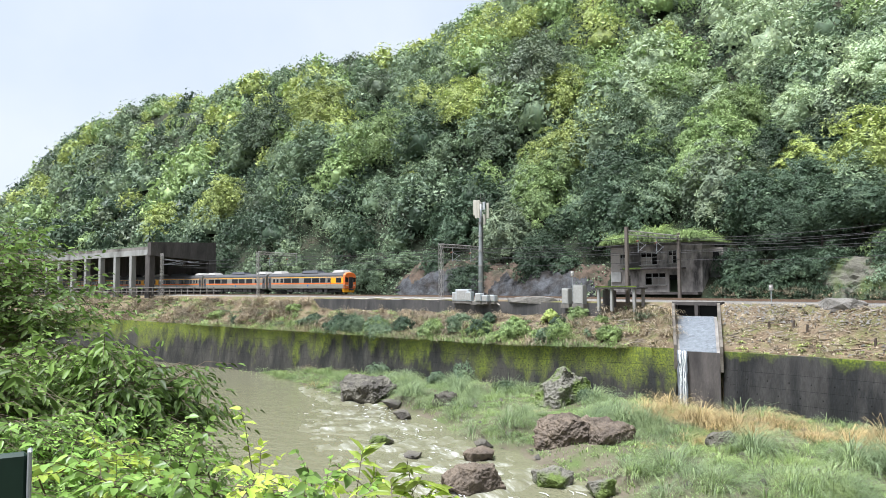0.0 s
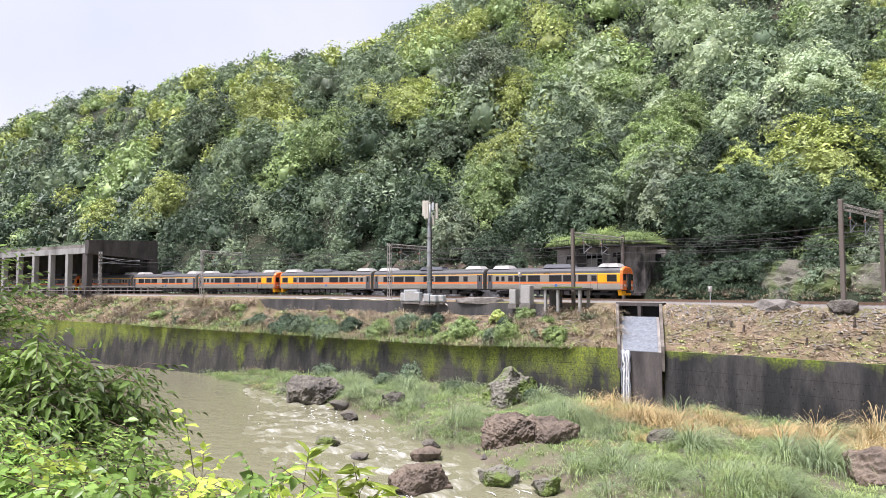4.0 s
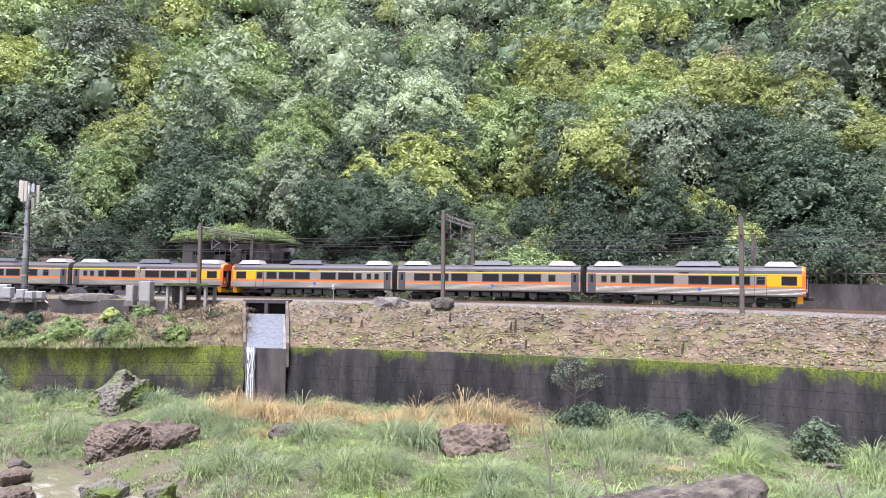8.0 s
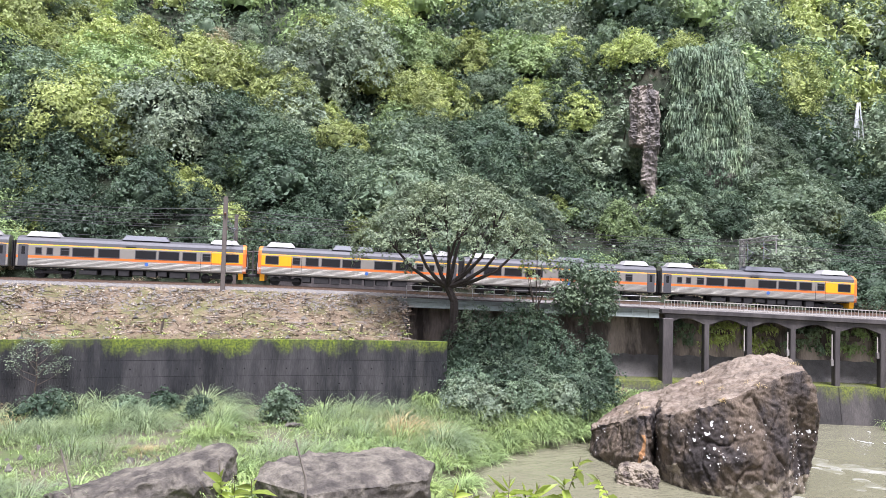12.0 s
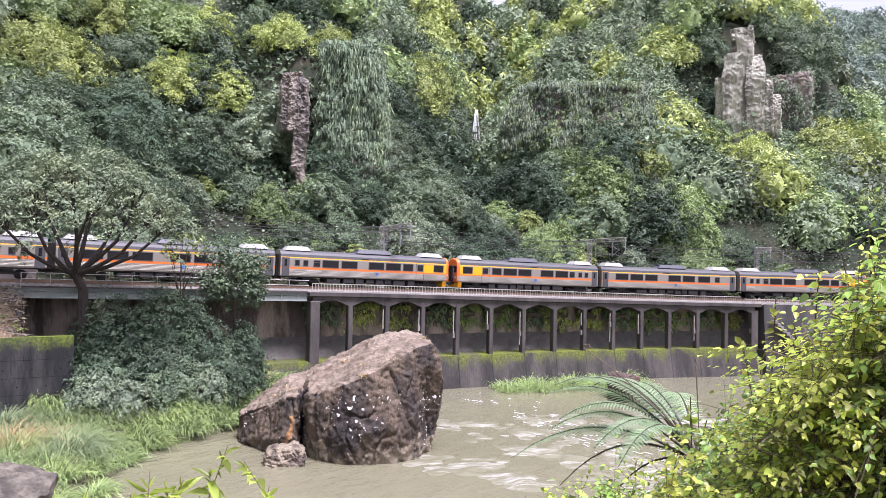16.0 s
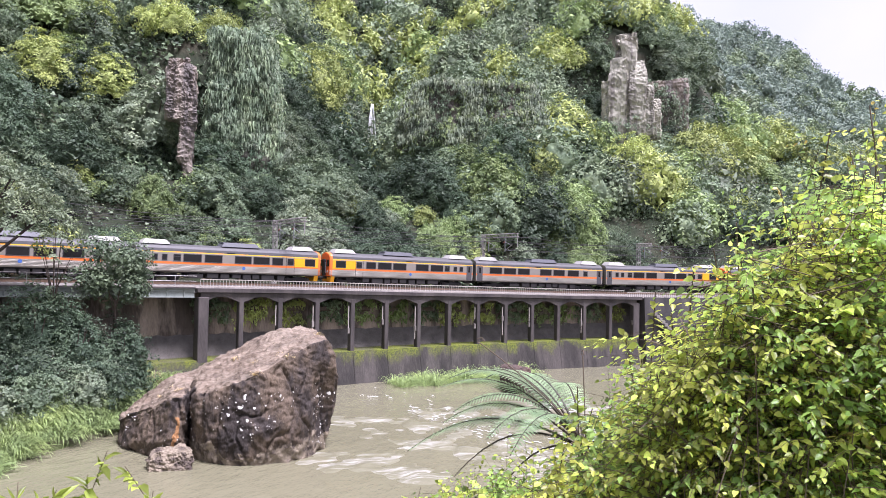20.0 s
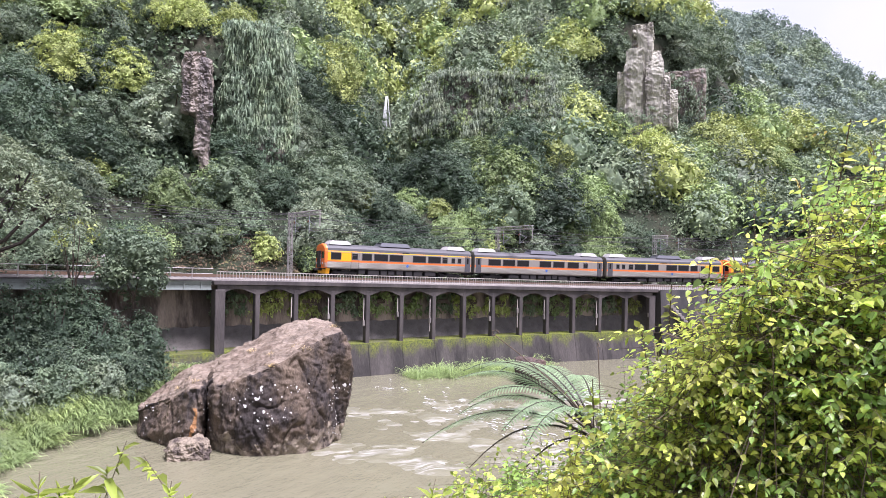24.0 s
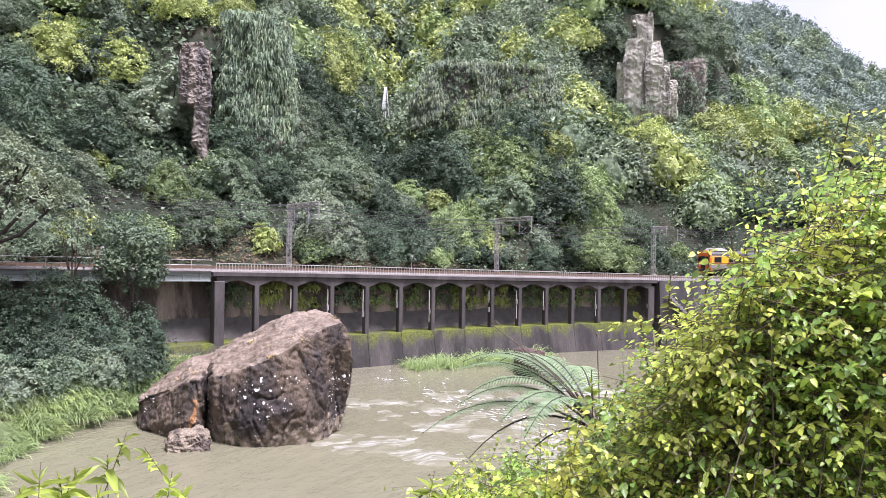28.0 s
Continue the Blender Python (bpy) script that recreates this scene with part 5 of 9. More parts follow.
# ---- rocks ----
def rock_mesh(name, size, seed, material, rough=0.22, sub=3, flat=0.0, points=12):
    """A broken block: the hull of scattered points, cut finer and roughened."""
    rng = random.Random(seed)
    bm = bmesh.new()
    for k in range(points):
        v = Vector((rng.gauss(0, 1), rng.gauss(0, 1), rng.gauss(0, 1))).normalized()
        v = Vector([math.copysign(abs(c) ** 0.7, c) for c in v])
        bm.verts.new((v.x * size[0] / 2, v.y * size[1] / 2, v.z * size[2] / 2))
    hull = bmesh.ops.convex_hull(bm, input=bm.verts)
    bmesh.ops.delete(bm, geom=[v for v in bm.verts if not v.link_faces], context="VERTS")
    roughen(bm, sub, rough * min(size), seed, max(size))
    me = bpy.data.meshes.new(name)
    bm.to_mesh(me)
    bm.free()
    me.materials.append(material)
    return me


def roughen(bm, sub, amount, seed, size):
    for k in range(sub):
        bmesh.ops.triangulate(bm, faces=bm.faces)
        long_ = [e for e in bm.edges if e.calc_length() > size / (3.0 * 2**k)]
        bmesh.ops.subdivide_edges(bm, edges=long_ or bm.edges[:], cuts=1, use_grid_fill=False)
    bmesh.ops.triangulate(bm, faces=bm.faces)
    bm.normal_update()
    off = Vector((seed * 7.1, seed * 3.3, seed * 1.7))
    moves = []
    for v in bm.verts:
        p = v.co * (3.2 / size) + off
        q = noise.noise(p) * 0.45 + noise.noise(p * 2.7) * 0.3 + (0.25 - abs(noise.noise(p * 4.3))) * 0.35 + noise.noise(p * 11) * 0.14
        moves.append(v.normal * q * amount)
    for v, m in zip(bm.verts, moves):
        v.co += m
    bmesh.ops.recalc_face_normals(bm, faces=bm.faces)


def boulder(x, y, z, size, seed, material, label, turn=0, tilt=0, sub=5, rough=0.17):
    if seed in (24, 25):
        sub, rough = 6, 0.11
    ob = new("boulder", rock_mesh("boulder", size, seed, M[material], rough, sub, points=30 if seed in (24, 25) else 15))
    ob.matrix_world = pose(x, y, z, tilt, 0, turn)
    return tagged(ob, label, "boulder", "river boulders")


def build_big_boulder():
    """The great red boulder: a sloping top, a steep dark front, an overhanging snout and a low step."""
    # x along it; front: foot height, foot, crease and its height; back: reach and height
    prof = [(-6.95, -0.6, 1.0, 1.2, 1.3, 3.6, 1.8), (-6.4, -0.8, -0.4, -0.1, 1.7, 4.6, 2.3), (-4.8, -0.8, -2.6, -2.3, 2.8, 5.4, 3.4), (-3.6, -0.8, -3.9, -3.6, 3.7, 5.5, 4.2), (-2.75, -0.8, -4.3, -4.1, 3.8, 5.5, 4.4),
            (-2.35, -0.8, -2.6, -2.2, 3.5, 5.4, 4.6), (-2.0, -0.8, -4.0, -4.6, 4.0, 5.4, 4.8), (-1.35, -0.8, -5.2, -5.2, 4.25, 5.4, 5.2), (0.4, -0.8, -6.2, -5.9, 4.9, 5.2, 6.0), (2.0, -0.8, -6.5, -6.0, 5.65, 5.0, 6.9), (3.6, -0.8, -6.2, -5.6, 6.45, 4.5, 7.6),
            (5.0, -0.8, -5.2, -4.9, 7.1, 3.8, 7.75), (6.0, -0.6, -3.7, -4.4, 7.35, 3.0, 7.5), (6.75, 2.0, -3.5, -4.2, 6.4, 2.0, 6.5), (7.1, 3.2, -2.9, -3.4, 4.9, 0.6, 5.0)]
    bm = bmesh.new()
    rings = []
    for x, z0, y0, yf, zf, yk, zk in prof:
        ring = [(y0, z0), (y0 - .45, z0 + (zf - z0) * .45), (yf - .25, z0 + (zf - z0) * .82), (yf, zf), (yf + .22, zf + .12), (yf * .35, zf * .42 + zk * .58), (yk * .25, zk), (yk * .75, zk * .96), (yk, z0 + (zk - z0) * .5), (yk, z0)]
        rings.append([bm.verts.new((x, y, z)) for y, z in ring])
    n = len(rings[0])
    for a, b in zip(rings[:-1], rings[1:]):
        for k in range(n):
            bm.faces.new((a[k], a[(k + 1) % n], b[(k + 1) % n], b[k]))
    bm.faces.new(rings[0][::-1])
    bm.faces.new(rings[-1])
    for size in (1.6, 0.8, 0.42, 0.24, 0.15):
        bmesh.ops.triangulate(bm, faces=bm.faces)
        bmesh.ops.subdivide_edges(bm, edges=[e for e in bm.edges if e.calc_length() > size], cuts=1)
    bmesh.ops.triangulate(bm, faces=bm.faces)
    bmesh.ops.recalc_face_normals(bm, faces=bm.faces)
    bm.normal_update()
    bm.faces.index_update()
    moves = []
    for v in bm.verts:
        p = v.co
        block = Vector((p.x * .35, p.y * .35, p.z * .3))
        crack = abs(noise.noise(Vector((p.x * .7 + 4, p.y * .7, p.z * .25))))
        top = min(1, max(0, (v.normal.z - .45) * 3.5))
        q = noise.noise(block + Vector((3, 7, 1))) * .22 - max(0, .06 - crack) * 3.5 * (1 - top) + (0.2 - abs(noise.noise(p * 1.3 + Vector((5, 1, 2))))) * .22 + (0.2 - abs(noise.noise(p * 2.9 + Vector((2, 8, 4))))) * .15 + noise.noise(p * 6.5) * .06
        # weathered beds step down across the sloping top
        lay = p.y * .5 + p.z * .9 - p.x * .45 + .4 * noise.noise(p * .5)
        q += top * (.17 * ((lay * 1.3) % 1 - .5) - .05)
        moves.append(v.normal * q)
    # upturned faces take the pale rock_top, steep faces the darker rock_front
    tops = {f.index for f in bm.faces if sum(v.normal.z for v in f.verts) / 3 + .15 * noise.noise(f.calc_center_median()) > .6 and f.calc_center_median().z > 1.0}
    for v, m in zip(bm.verts, moves):
        v.co += m
    bm.normal_update()
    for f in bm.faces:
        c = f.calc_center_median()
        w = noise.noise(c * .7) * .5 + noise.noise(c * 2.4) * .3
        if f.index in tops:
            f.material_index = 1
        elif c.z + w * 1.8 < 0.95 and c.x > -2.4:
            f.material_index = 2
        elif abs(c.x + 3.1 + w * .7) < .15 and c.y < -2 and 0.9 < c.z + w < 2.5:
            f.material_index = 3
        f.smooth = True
    me = bpy.data.meshes.new("boulder")
    bm.to_mesh(me)
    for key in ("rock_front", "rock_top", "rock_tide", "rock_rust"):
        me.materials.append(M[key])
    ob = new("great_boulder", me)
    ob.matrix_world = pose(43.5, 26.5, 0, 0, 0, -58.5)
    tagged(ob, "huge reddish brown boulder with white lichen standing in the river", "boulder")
    rng = random.Random(8)
    faces = [f for f in bm.faces if f.normal.y < -0.45 and f.calc_center_median().z < 4.6]
    seeds = [rng.choice(faces).calc_center_median() for k in range(9)]
    for k in range(190):
        near = rng.choice(seeds)
        f = min(rng.sample(faces, 60), key=lambda f: (f.calc_center_median() - near).length * rng.uniform(.4, 1.6))
        r = rng.uniform(0.02, 0.06) * (3 if k % 13 == 0 else 1)
        c, nn = f.calc_center_median(), f.normal.copy()
        a = nn.orthogonal().normalized()
        b = nn.cross(a)
        g = Geo()
        g.add([c + nn * 0.03] + [c + nn * 0.006 + r * rng.uniform(.35, 1.3) * (a * math.cos(q * .785) + b * math.sin(q * .785) * 1.2) for q in range(8)], [(0, 1 + q, 1 + (q + 1) % 8) for q in range(8)])
        part("lichen_patch", g, M["lichen"], ob, "white lichen patch" if k == 0 else "")
    bm_tops = [f for f in bm.faces if f.material_index == 1 and f.calc_center_median().y < 1]
    bare = [f.calc_center_median() for f in rng.sample([f for f in bm_tops if abs(f.calc_center_median().x) < 6], 9)]
    spots = np.array([ob.matrix_world @ v for v in bare])
    bm.free()
    boulder(37.0, 26.2, 0.0, (3.0, 2.4, 2.5), 61, "rock_tide", "low pale stone against the great boulder", -58)
    return spots


tuft_spots = build_big_boulder()
# x, y, z of the centre, size, seed, material, label, turn
for row in (
        (-53.5, 59.5, 0.9, (7.0, 5.0, 4.6), 11, "rock_grey", "dark grey angular boulder on the edge of the gravel bar", 20),
        (-30.6, 62.0, 2.2, (5.8, 4.8, 5.8), 12, "rock_moss", "mossy grey boulder among the grass", 70),
        (-24.2, 49.2, 1.2, (5.0, 4.0, 4.6), 13, "rock_brown", "brown angular boulder leaning on its neighbour", 10),
        (-21.4, 49.6, 0.9, (5.4, 4.0, 4.0), 14, "rock_brown", "brown flat-topped boulder at the water", -15),
        (-24.5, 37.2, 0.4, (4.2, 3.2, 2.4), 15, "rock_brown", "brown wet boulder in the shallow river", 35),
        (-38.0, 43.9, 0.2, (2.2, 1.7, 1.2), 16, "rock_moss", "small pale boulder in the river", 5),
        (-28.5, 44.0, 0.2, (2.8, 2.0, 1.3), 17, "rock_brown", "low wet stone at the river's edge", 50),
        (-21.0, 41.0, 0.3, (3.0, 2.2, 1.6), 18, "rock_moss", "low wet stone at the river's edge", 12),
        (-17.6, 40.6, 0.5, (2.0, 1.7, 1.3), 19, "rock_moss", "rounded stone at the river's edge", 70),
        (-48.0, 57.0, 0.4, (2.4, 1.8, 1.2), 20, "rock_grey", "low stone beside the grass", 30),
        (-43.5, 53.4, 0.3, (2.0, 1.5, 1.0), 21, "rock_grey", "low stone beside the grass", 0),
        (-41.5, 57.8, 1.2, (2.6, 2.2, 2.4), 22, "rock_grey", "upright grey stone among the reeds", 0),
        (1.0, 48.0, 1.3, (6.8, 4.8, 4.6), 46, "rock_brown", "brown boulder among grass on the gravel bar", 25),
        (11.0, 36.0, 0.9, (9.8, 6.4, 5.2), 24, "rock_bar", "broad reddish boulder on the near side of the bar", 10),
        (18.9, 30.8, 0.9, (10.0, 6.4, 5.2), 25, "rock_bar", "broad reddish boulder on the near side of the bar", -10),
        (-5.2, 47.0, 1.0, (2.4, 1.8, 1.4), 26, "rock_grey", "half-buried grey stone in the grass", 40),
        (-2.0, 42.2, 1.0, (3.0, 2.2, 1.6), 27, "rock_grey", "half-buried grey stone in the grass", 15),
        (6.0, 37.5, 1.0, (2.2, 1.7, 1.3), 28, "rock_grey", "half-buried brown stone in the grass", 75),
        (70.5, 10.6, 0.6, (5.4, 3.6, 4.2), 29, "rock_red", "reddish boulder behind the fern in the river", 20),
        (-60.5, 62.0, 0.3, (2.6, 1.8, 1.0), 30, "rock_grey", "low stone in the rapids", 0),
        (22.5, 44.0, 1.6, (1.6, 1.2, 1.0), 31, "rock_grey", "small grey stone in the grass", 0),
        (-33.0, 41.5, 0.1, (1.8, 1.2, 0.8), 32, "rock_grey", "small stone breaking the water", 0),
        (-30.2, 47.2, 0.2, (1.7, 1.3, 0.9), 33, "rock_grey", "small stone breaking the water", 60),
        (-13.2, 51.5, 1.9, (2.6, 1.6, 1.4), 34, "rock_grey", "brown stone in the reeds", 60)):
    boulder(*row[:3], row[3], row[4], row[5], row[6], row[7])


def outcrop(rows, label, group):
    """Rocks bedded in the foot of the hill, by line coordinates."""
    for k, (s, o, dz, size, material) in enumerate(rows):
        p = P(s, o, None, dz)
        ob = new("rock_outcrop", rock_mesh("rock_outcrop", size, 80 + k + len(label), M[material], 0.16, 4))
        ob.matrix_world = pose(p.x, p.y, p.z, 0, 0, heading(s))
        tagged(ob, label, "rock", group)


rng_ = random.Random(44)

def build_bedrock():
    """One broken rock slope beside the tracks: blue-grey ledges below, brown earth and roots above."""
    ss, uu = np.linspace(-80, -38, 130), np.linspace(0, 1, 34)
    S, U = np.meshgrid(ss, uu, indexing="ij")
    edge = np.clip(np.minimum(S + 80, -38 - S) / 5, 0, 1)
    O = -6.2 - 6.0 * U
    Z = np.empty_like(S)
    for i in range(S.shape[0]):
        for j in range(S.shape[1]):
            p = Vector((S[i, j] * .33, U[i, j] * 2.2, 3.0))
            lump = noise.noise(p) * .8 + (.25 - abs(noise.noise(p * 2.1))) * 1.7 + noise.noise(p * 5.3) * .45 + noise.noise(p * 11) * .22
            Z[i, j] = lump
    hill = terrain(S, O)
    base = np.maximum(hill, rz_(S) - .4)
    Zt = base + edge * (0.15 + 1.5 * np.sin(np.clip(U * 1.6, 0, 1) * 2.6)) + Z * edge * (.25 + np.clip(U * 3, 0, 1) * .6) - (1 - edge) * .8 - (U > .97) * 1.5 - (U < .02) * .6
    XY = lines(S, O)
    V = np.concatenate([XY, Zt[..., None]], -1).reshape(-1, 3)
    n, k = S.shape
    i, j = np.meshgrid(np.arange(n - 1), np.arange(k - 1), indexing="ij")
    F = np.stack([i * k + j, i * k + j + 1, (i + 1) * k + j + 1, (i + 1) * k + j], -1).reshape(-1, 4)
    limit = .44 + .22 * np.sin(S[:-1, :-1] * .35) + .12 * np.sin(S[:-1, :-1] * 1.3)
    mi = (U[:-1, :-1] > limit).ravel().astype(int)
    ob = new("rock_slope", fast_mesh("rock_slope", V, F, [M["rock_blue"], M["bank_earth"]], mi))
    tagged(ob, "blue-grey bedrock slope with brown earth above beside the tracks", "rock", kind="structure")


build_bedrock()
outcrop([(-9.5, -9.6, 0.3, (13, 7, 8.6), "rock_mound"), (-1.5, -9.8, 0.4, (12, 6, 7.6), "rock_mound"), (-15.5, -9.4, 0.0, (5, 4, 3.0), "rock_mound")], "mossy grey rock mound behind the tracks", "rock mounds")


def terrain_hit(az, el, lo=60, hi=520):
    """The first place where a line of sight from the road meets the hillside."""
    r = np.arange(lo, hi, 0.5)
    x, y = r * math.sin(radians(az)), r * math.cos(radians(az))
    s, o = to_line(x, y)
    z = terrain(s, o)
    k = np.argmax((z > EYE + r * math.tan(radians(el))) & (o < -6.5))
    return float(x[k]), float(y[k]), float(z[k])


def to_line(x, y):
    """Line coordinates of plan points."""
    x, y = np.atleast_1d(np.asarray(x, float)), np.atleast_1d(np.asarray(y, float))
    q = DL[::4]
    d = (x[:, None] - q[None, :, 0]) ** 2 + (y[:, None] - q[None, :, 1]) ** 2
    k = d.argmin(1) * 4
    k = np.clip(k, 0, len(DL) - 1)
    t, b = DT[k], np.stack([x, y], 1) - DL[k]
    return DS[k] + (b * t).sum(1), b[:, 0] * t[:, 1] - b[:, 1] * t[:, 0]


# ---- cliffs ----
def cliff(az0, az1, el0, el1, dist, seed, label, material="rock_cliff", depth=9, sub=4):
    """A bare rock face standing out of the forest."""
    w, h = dist * math.tan(radians(az1 - az0)), dist * (math.tan(radians(el1)) - math.tan(radians(el0)))
    rng = random.Random(seed)
    bm = bmesh.new()
    nx, nz = 5, 7
    for j in range(nz + 1):
        v = j / nz
        for i in range(nx + 1):
            u = i / nx * 2 - 1
            bm.verts.new((u * w / 2 * (1 - 0.25 * v * v) + rng.uniform(-.5, .5), -depth / 2 * (1 - 0.3 * v) * (1 - 0.35 * u * u) + rng.uniform(-.8, .8), h * v))
    bm.verts.ensure_lookup_table()
    n = nx + 1
    for j in range(nz):
        for i in range(nx):
            bm.faces.new([bm.verts[k] for k in (j * n + i, j * n + i + 1, (j + 1) * n + i + 1, (j + 1) * n + i)])
    back = bmesh.ops.extrude_face_region(bm, geom=bm.faces[:])
    for v in back["geom"]:
        if isinstance(v, bmesh.types.BMVert):
            v.co.y = depth * 0.8
    roughen(bm, sub, 1.5, seed, max(w, h))
    for f in bm.faces:
        f.smooth = True
    me = bpy.data.meshes.new("cliff")
    bm.to_mesh(me)
    bm.free()
    me.materials.append(M[material])
    az = (az0 + az1) / 2
    ob = new("cliff_face", me)
    ob.matrix_world = pose(dist * math.sin(radians(az)), dist * math.cos(radians(az)), EYE + dist * math.tan(radians(el0)) , 0, 0, -az)
    return tagged(ob, label, "cliff", kind="structure")


def rock_stack(az0, az1, el0, el1, seed, label, blocks, material):
    """A free-standing rock of broken, jointed blocks; each block: middle, foot, half width, height (in shares of the whole), depth."""
    az = (az0 + az1) / 2
    x, y, _ = terrain_hit(az, el0 + .8)
    d = math.hypot(x, y) - 3.0
    w = d * math.tan(radians(az1 - az0))
    h = d * (math.tan(radians(el1)) - math.tan(radians(el0)))
    rng = random.Random(seed)
    whole = bpy.data.meshes.new("cliff")
    bm = bmesh.new()
    for k, (mx, mz, hw, hh, dep) in enumerate(blocks):
        b = bmesh.new()
        for sx in (-1, 1):
            for sy in (-1, 1):
                for v in (0, .35, .7, 1):
                    t = 1 - .12 * v * rng.random()
                    b.verts.new((mx * w + sx * hw * w * t * rng.uniform(.8, 1.08), sy * dep * w * .5 * t * rng.uniform(.75, 1.1), (mz + hh * v) * h + rng.uniform(-.4, .4)))
        bmesh.ops.convex_hull(b, input=b.verts)
        bmesh.ops.delete(b, geom=[v for v in b.verts if not v.link_faces], context="VERTS")
        roughen(b, 5, 0.8, seed + k, max(2 * hw * w, hh * h))
        me = bpy.data.meshes.new("block")
        b.to_mesh(me)
        b.free()
        bm.from_mesh(me)
        bpy.data.meshes.remove(me)
    bm.to_mesh(whole)
    bm.free()
    whole.materials.append(M[material])
    ob = new("cliff_face", whole)
    ob.matrix_world = pose(d * math.sin(radians(az)), d * math.cos(radians(az)), EYE + d * math.tan(radians(el0)), 0, 0, -az)
    return tagged(ob, label, "cliff", kind="structure")


CLIFF_ROWS = ((53.5, 55.7, 7.0, 14.8), (88.8, 91.7, 10.2, 17.0))
rock_stack(53.4, 55.9, 6.2, 14.9, 3, "tall brown rock face with trickling water among the trees", [(.20, 0, .16, .66, .8), (.08, .1, .12, .5, .8), (.22, .45, .2, .5, 1.0), (-.02, .48, .2, .46, 1.0), (-.26, .5, .18, .44, .8), (-.1, .78, .3, .2, .8)], "rock_wet_shaded")
rock_stack(88.2, 92.0, 9.4, 17.7, 7, "tall pale rock tower rising from the forest", [(-.38, .02, .15, .58, .7), (-.2, 0, .18, .78, .9), (.0, .06, .17, .84, .9), (.19, .10, .17, .66, .9), (.36, .10, .15, .46, .8), (.52, .06, .14, .36, .7), (-.05, .68, .2, .2, .7), (.03, .84, .14, .10, .5), (-.04, .90, .2, .10, .7)], "rock_cliff")
# darker rock than the tower's: the shoulder's shade put into colour
shoulder = rock_stack(91.4, 94.6, 9.8, 14.4, 12, "rock shoulder beside the rock tower, shade put into its colour", [(-.1, 0, .4, .7, 1.0), (.2, .1, .32, .85, .9), (-.2, .45, .25, .5, .8)], "rock_wet_shaded")


def drape(ob, key, count, seed, label, fall=0.8):
    """Long grass and ferns that hang from the ledges of a rock face."""
    rng = np.random.default_rng(seed)
    me, m = ob.data, np.array(ob.matrix_world)
    c = np.array([(*p.center, *p.normal) for p in me.polygons if p.normal.y < -0.05 or p.normal.z > 0.5])
    c = c[rng.integers(len(c), size=count)]
    edge = np.array([noise.noise(Vector(v[:3]) * .16 + Vector((seed, 0, 0))) for v in c])
    c = c[edge > -0.16]
    count = len(c)
    p = c[:, :3] + rng.normal(size=(count, 3)) * .35
    tuft = np.repeat(p, 7, 0)
    k = len(tuft)
    out = np.stack([rng.normal(size=k) * .55, -0.35 - 0.75 * rng.random(k), 0.25 * rng.random(k)], 1)
    ln = (fall * (0.4 + 0.8 * rng.random(k)))[:, None]
    side = np.stack([0.03 + 0.04 * rng.random(k), rng.normal(size=k) * .04, np.zeros(k)], 1)
    p1 = tuft + out * ln * .28 + np.array([0, 0, .12]) * ln
    p2 = tuft + out * ln * .5 - np.array([0, 0, .75]) * ln
    V = np.stack([tuft - side * .6, tuft + side * .6, p1 + side, p1 - side, p2], 1).reshape(-1, 3)
    V = V @ m[:3, :3].T + m[:3, 3]
    i = np.arange(k, dtype=np.int32)[:, None] * 5
    F = np.concatenate([i + np.array([q]) for q in ([0, 1, 2], [0, 2, 3], [3, 2, 4])], 0)
    leaves = p @ m[:3, :3].T + m[:3, 3]
    LV, LF = leaf_cloud(rng, leaves, np.full(len(leaves), 0.55), 9, 0.17, 1.0, 0.5, 0.5, 0.7, 0.5)
    V, F = join([(V, F), (LV, LF)])
    tagged(new("hanging_grass", fast_mesh("hanging_grass", V, F, M[key])), label, "grass", kind="stuff")


def build_waterfall(az, el0, el1, w, name_label):
    x, y, z = terrain_hit(az, el0)
    d = math.hypot(x, y) - 11
    e = empty("waterfall", pose(d * math.sin(radians(az)), d * math.cos(radians(az)), EYE + d * math.tan(radians(el0)), 0, 0, -az), name_label, "waterfall")
    h = d * (math.tan(radians(el1)) - math.tan(radians(el0)))
    rng = random.Random(1)
    for k in range(11):
        g = Geo()
        x0 = rng.uniform(-.5, .5) * w
        lo, hi = rng.uniform(0, .35) if k > 3 else 0, 1 - (rng.uniform(0, .25) if k % 2 else 0)
        hw = w * rng.uniform(.05, .10)
        g.sweep([[Vector((x0 * (1.3 - v) + rng.uniform(-.06, .06) + dx * (1.2 - .7 * v), -0.6 * (1 - v) + dy, h * v)) for dx, dy in ((-hw, 0), (0, -.12), (hw, 0), (0, .12))] for v in np.linspace(lo, hi, 10)])
        part("water_strand", g, M["foam"], e, smooth=True)


build_waterfall(69.4, 10.0, 12.8, 1.7, "distant white waterfall dropping through the forest")
build_waterfall(54.2, 12.4, 14.2, 0.6, "thin white trickle down the dark cliff")


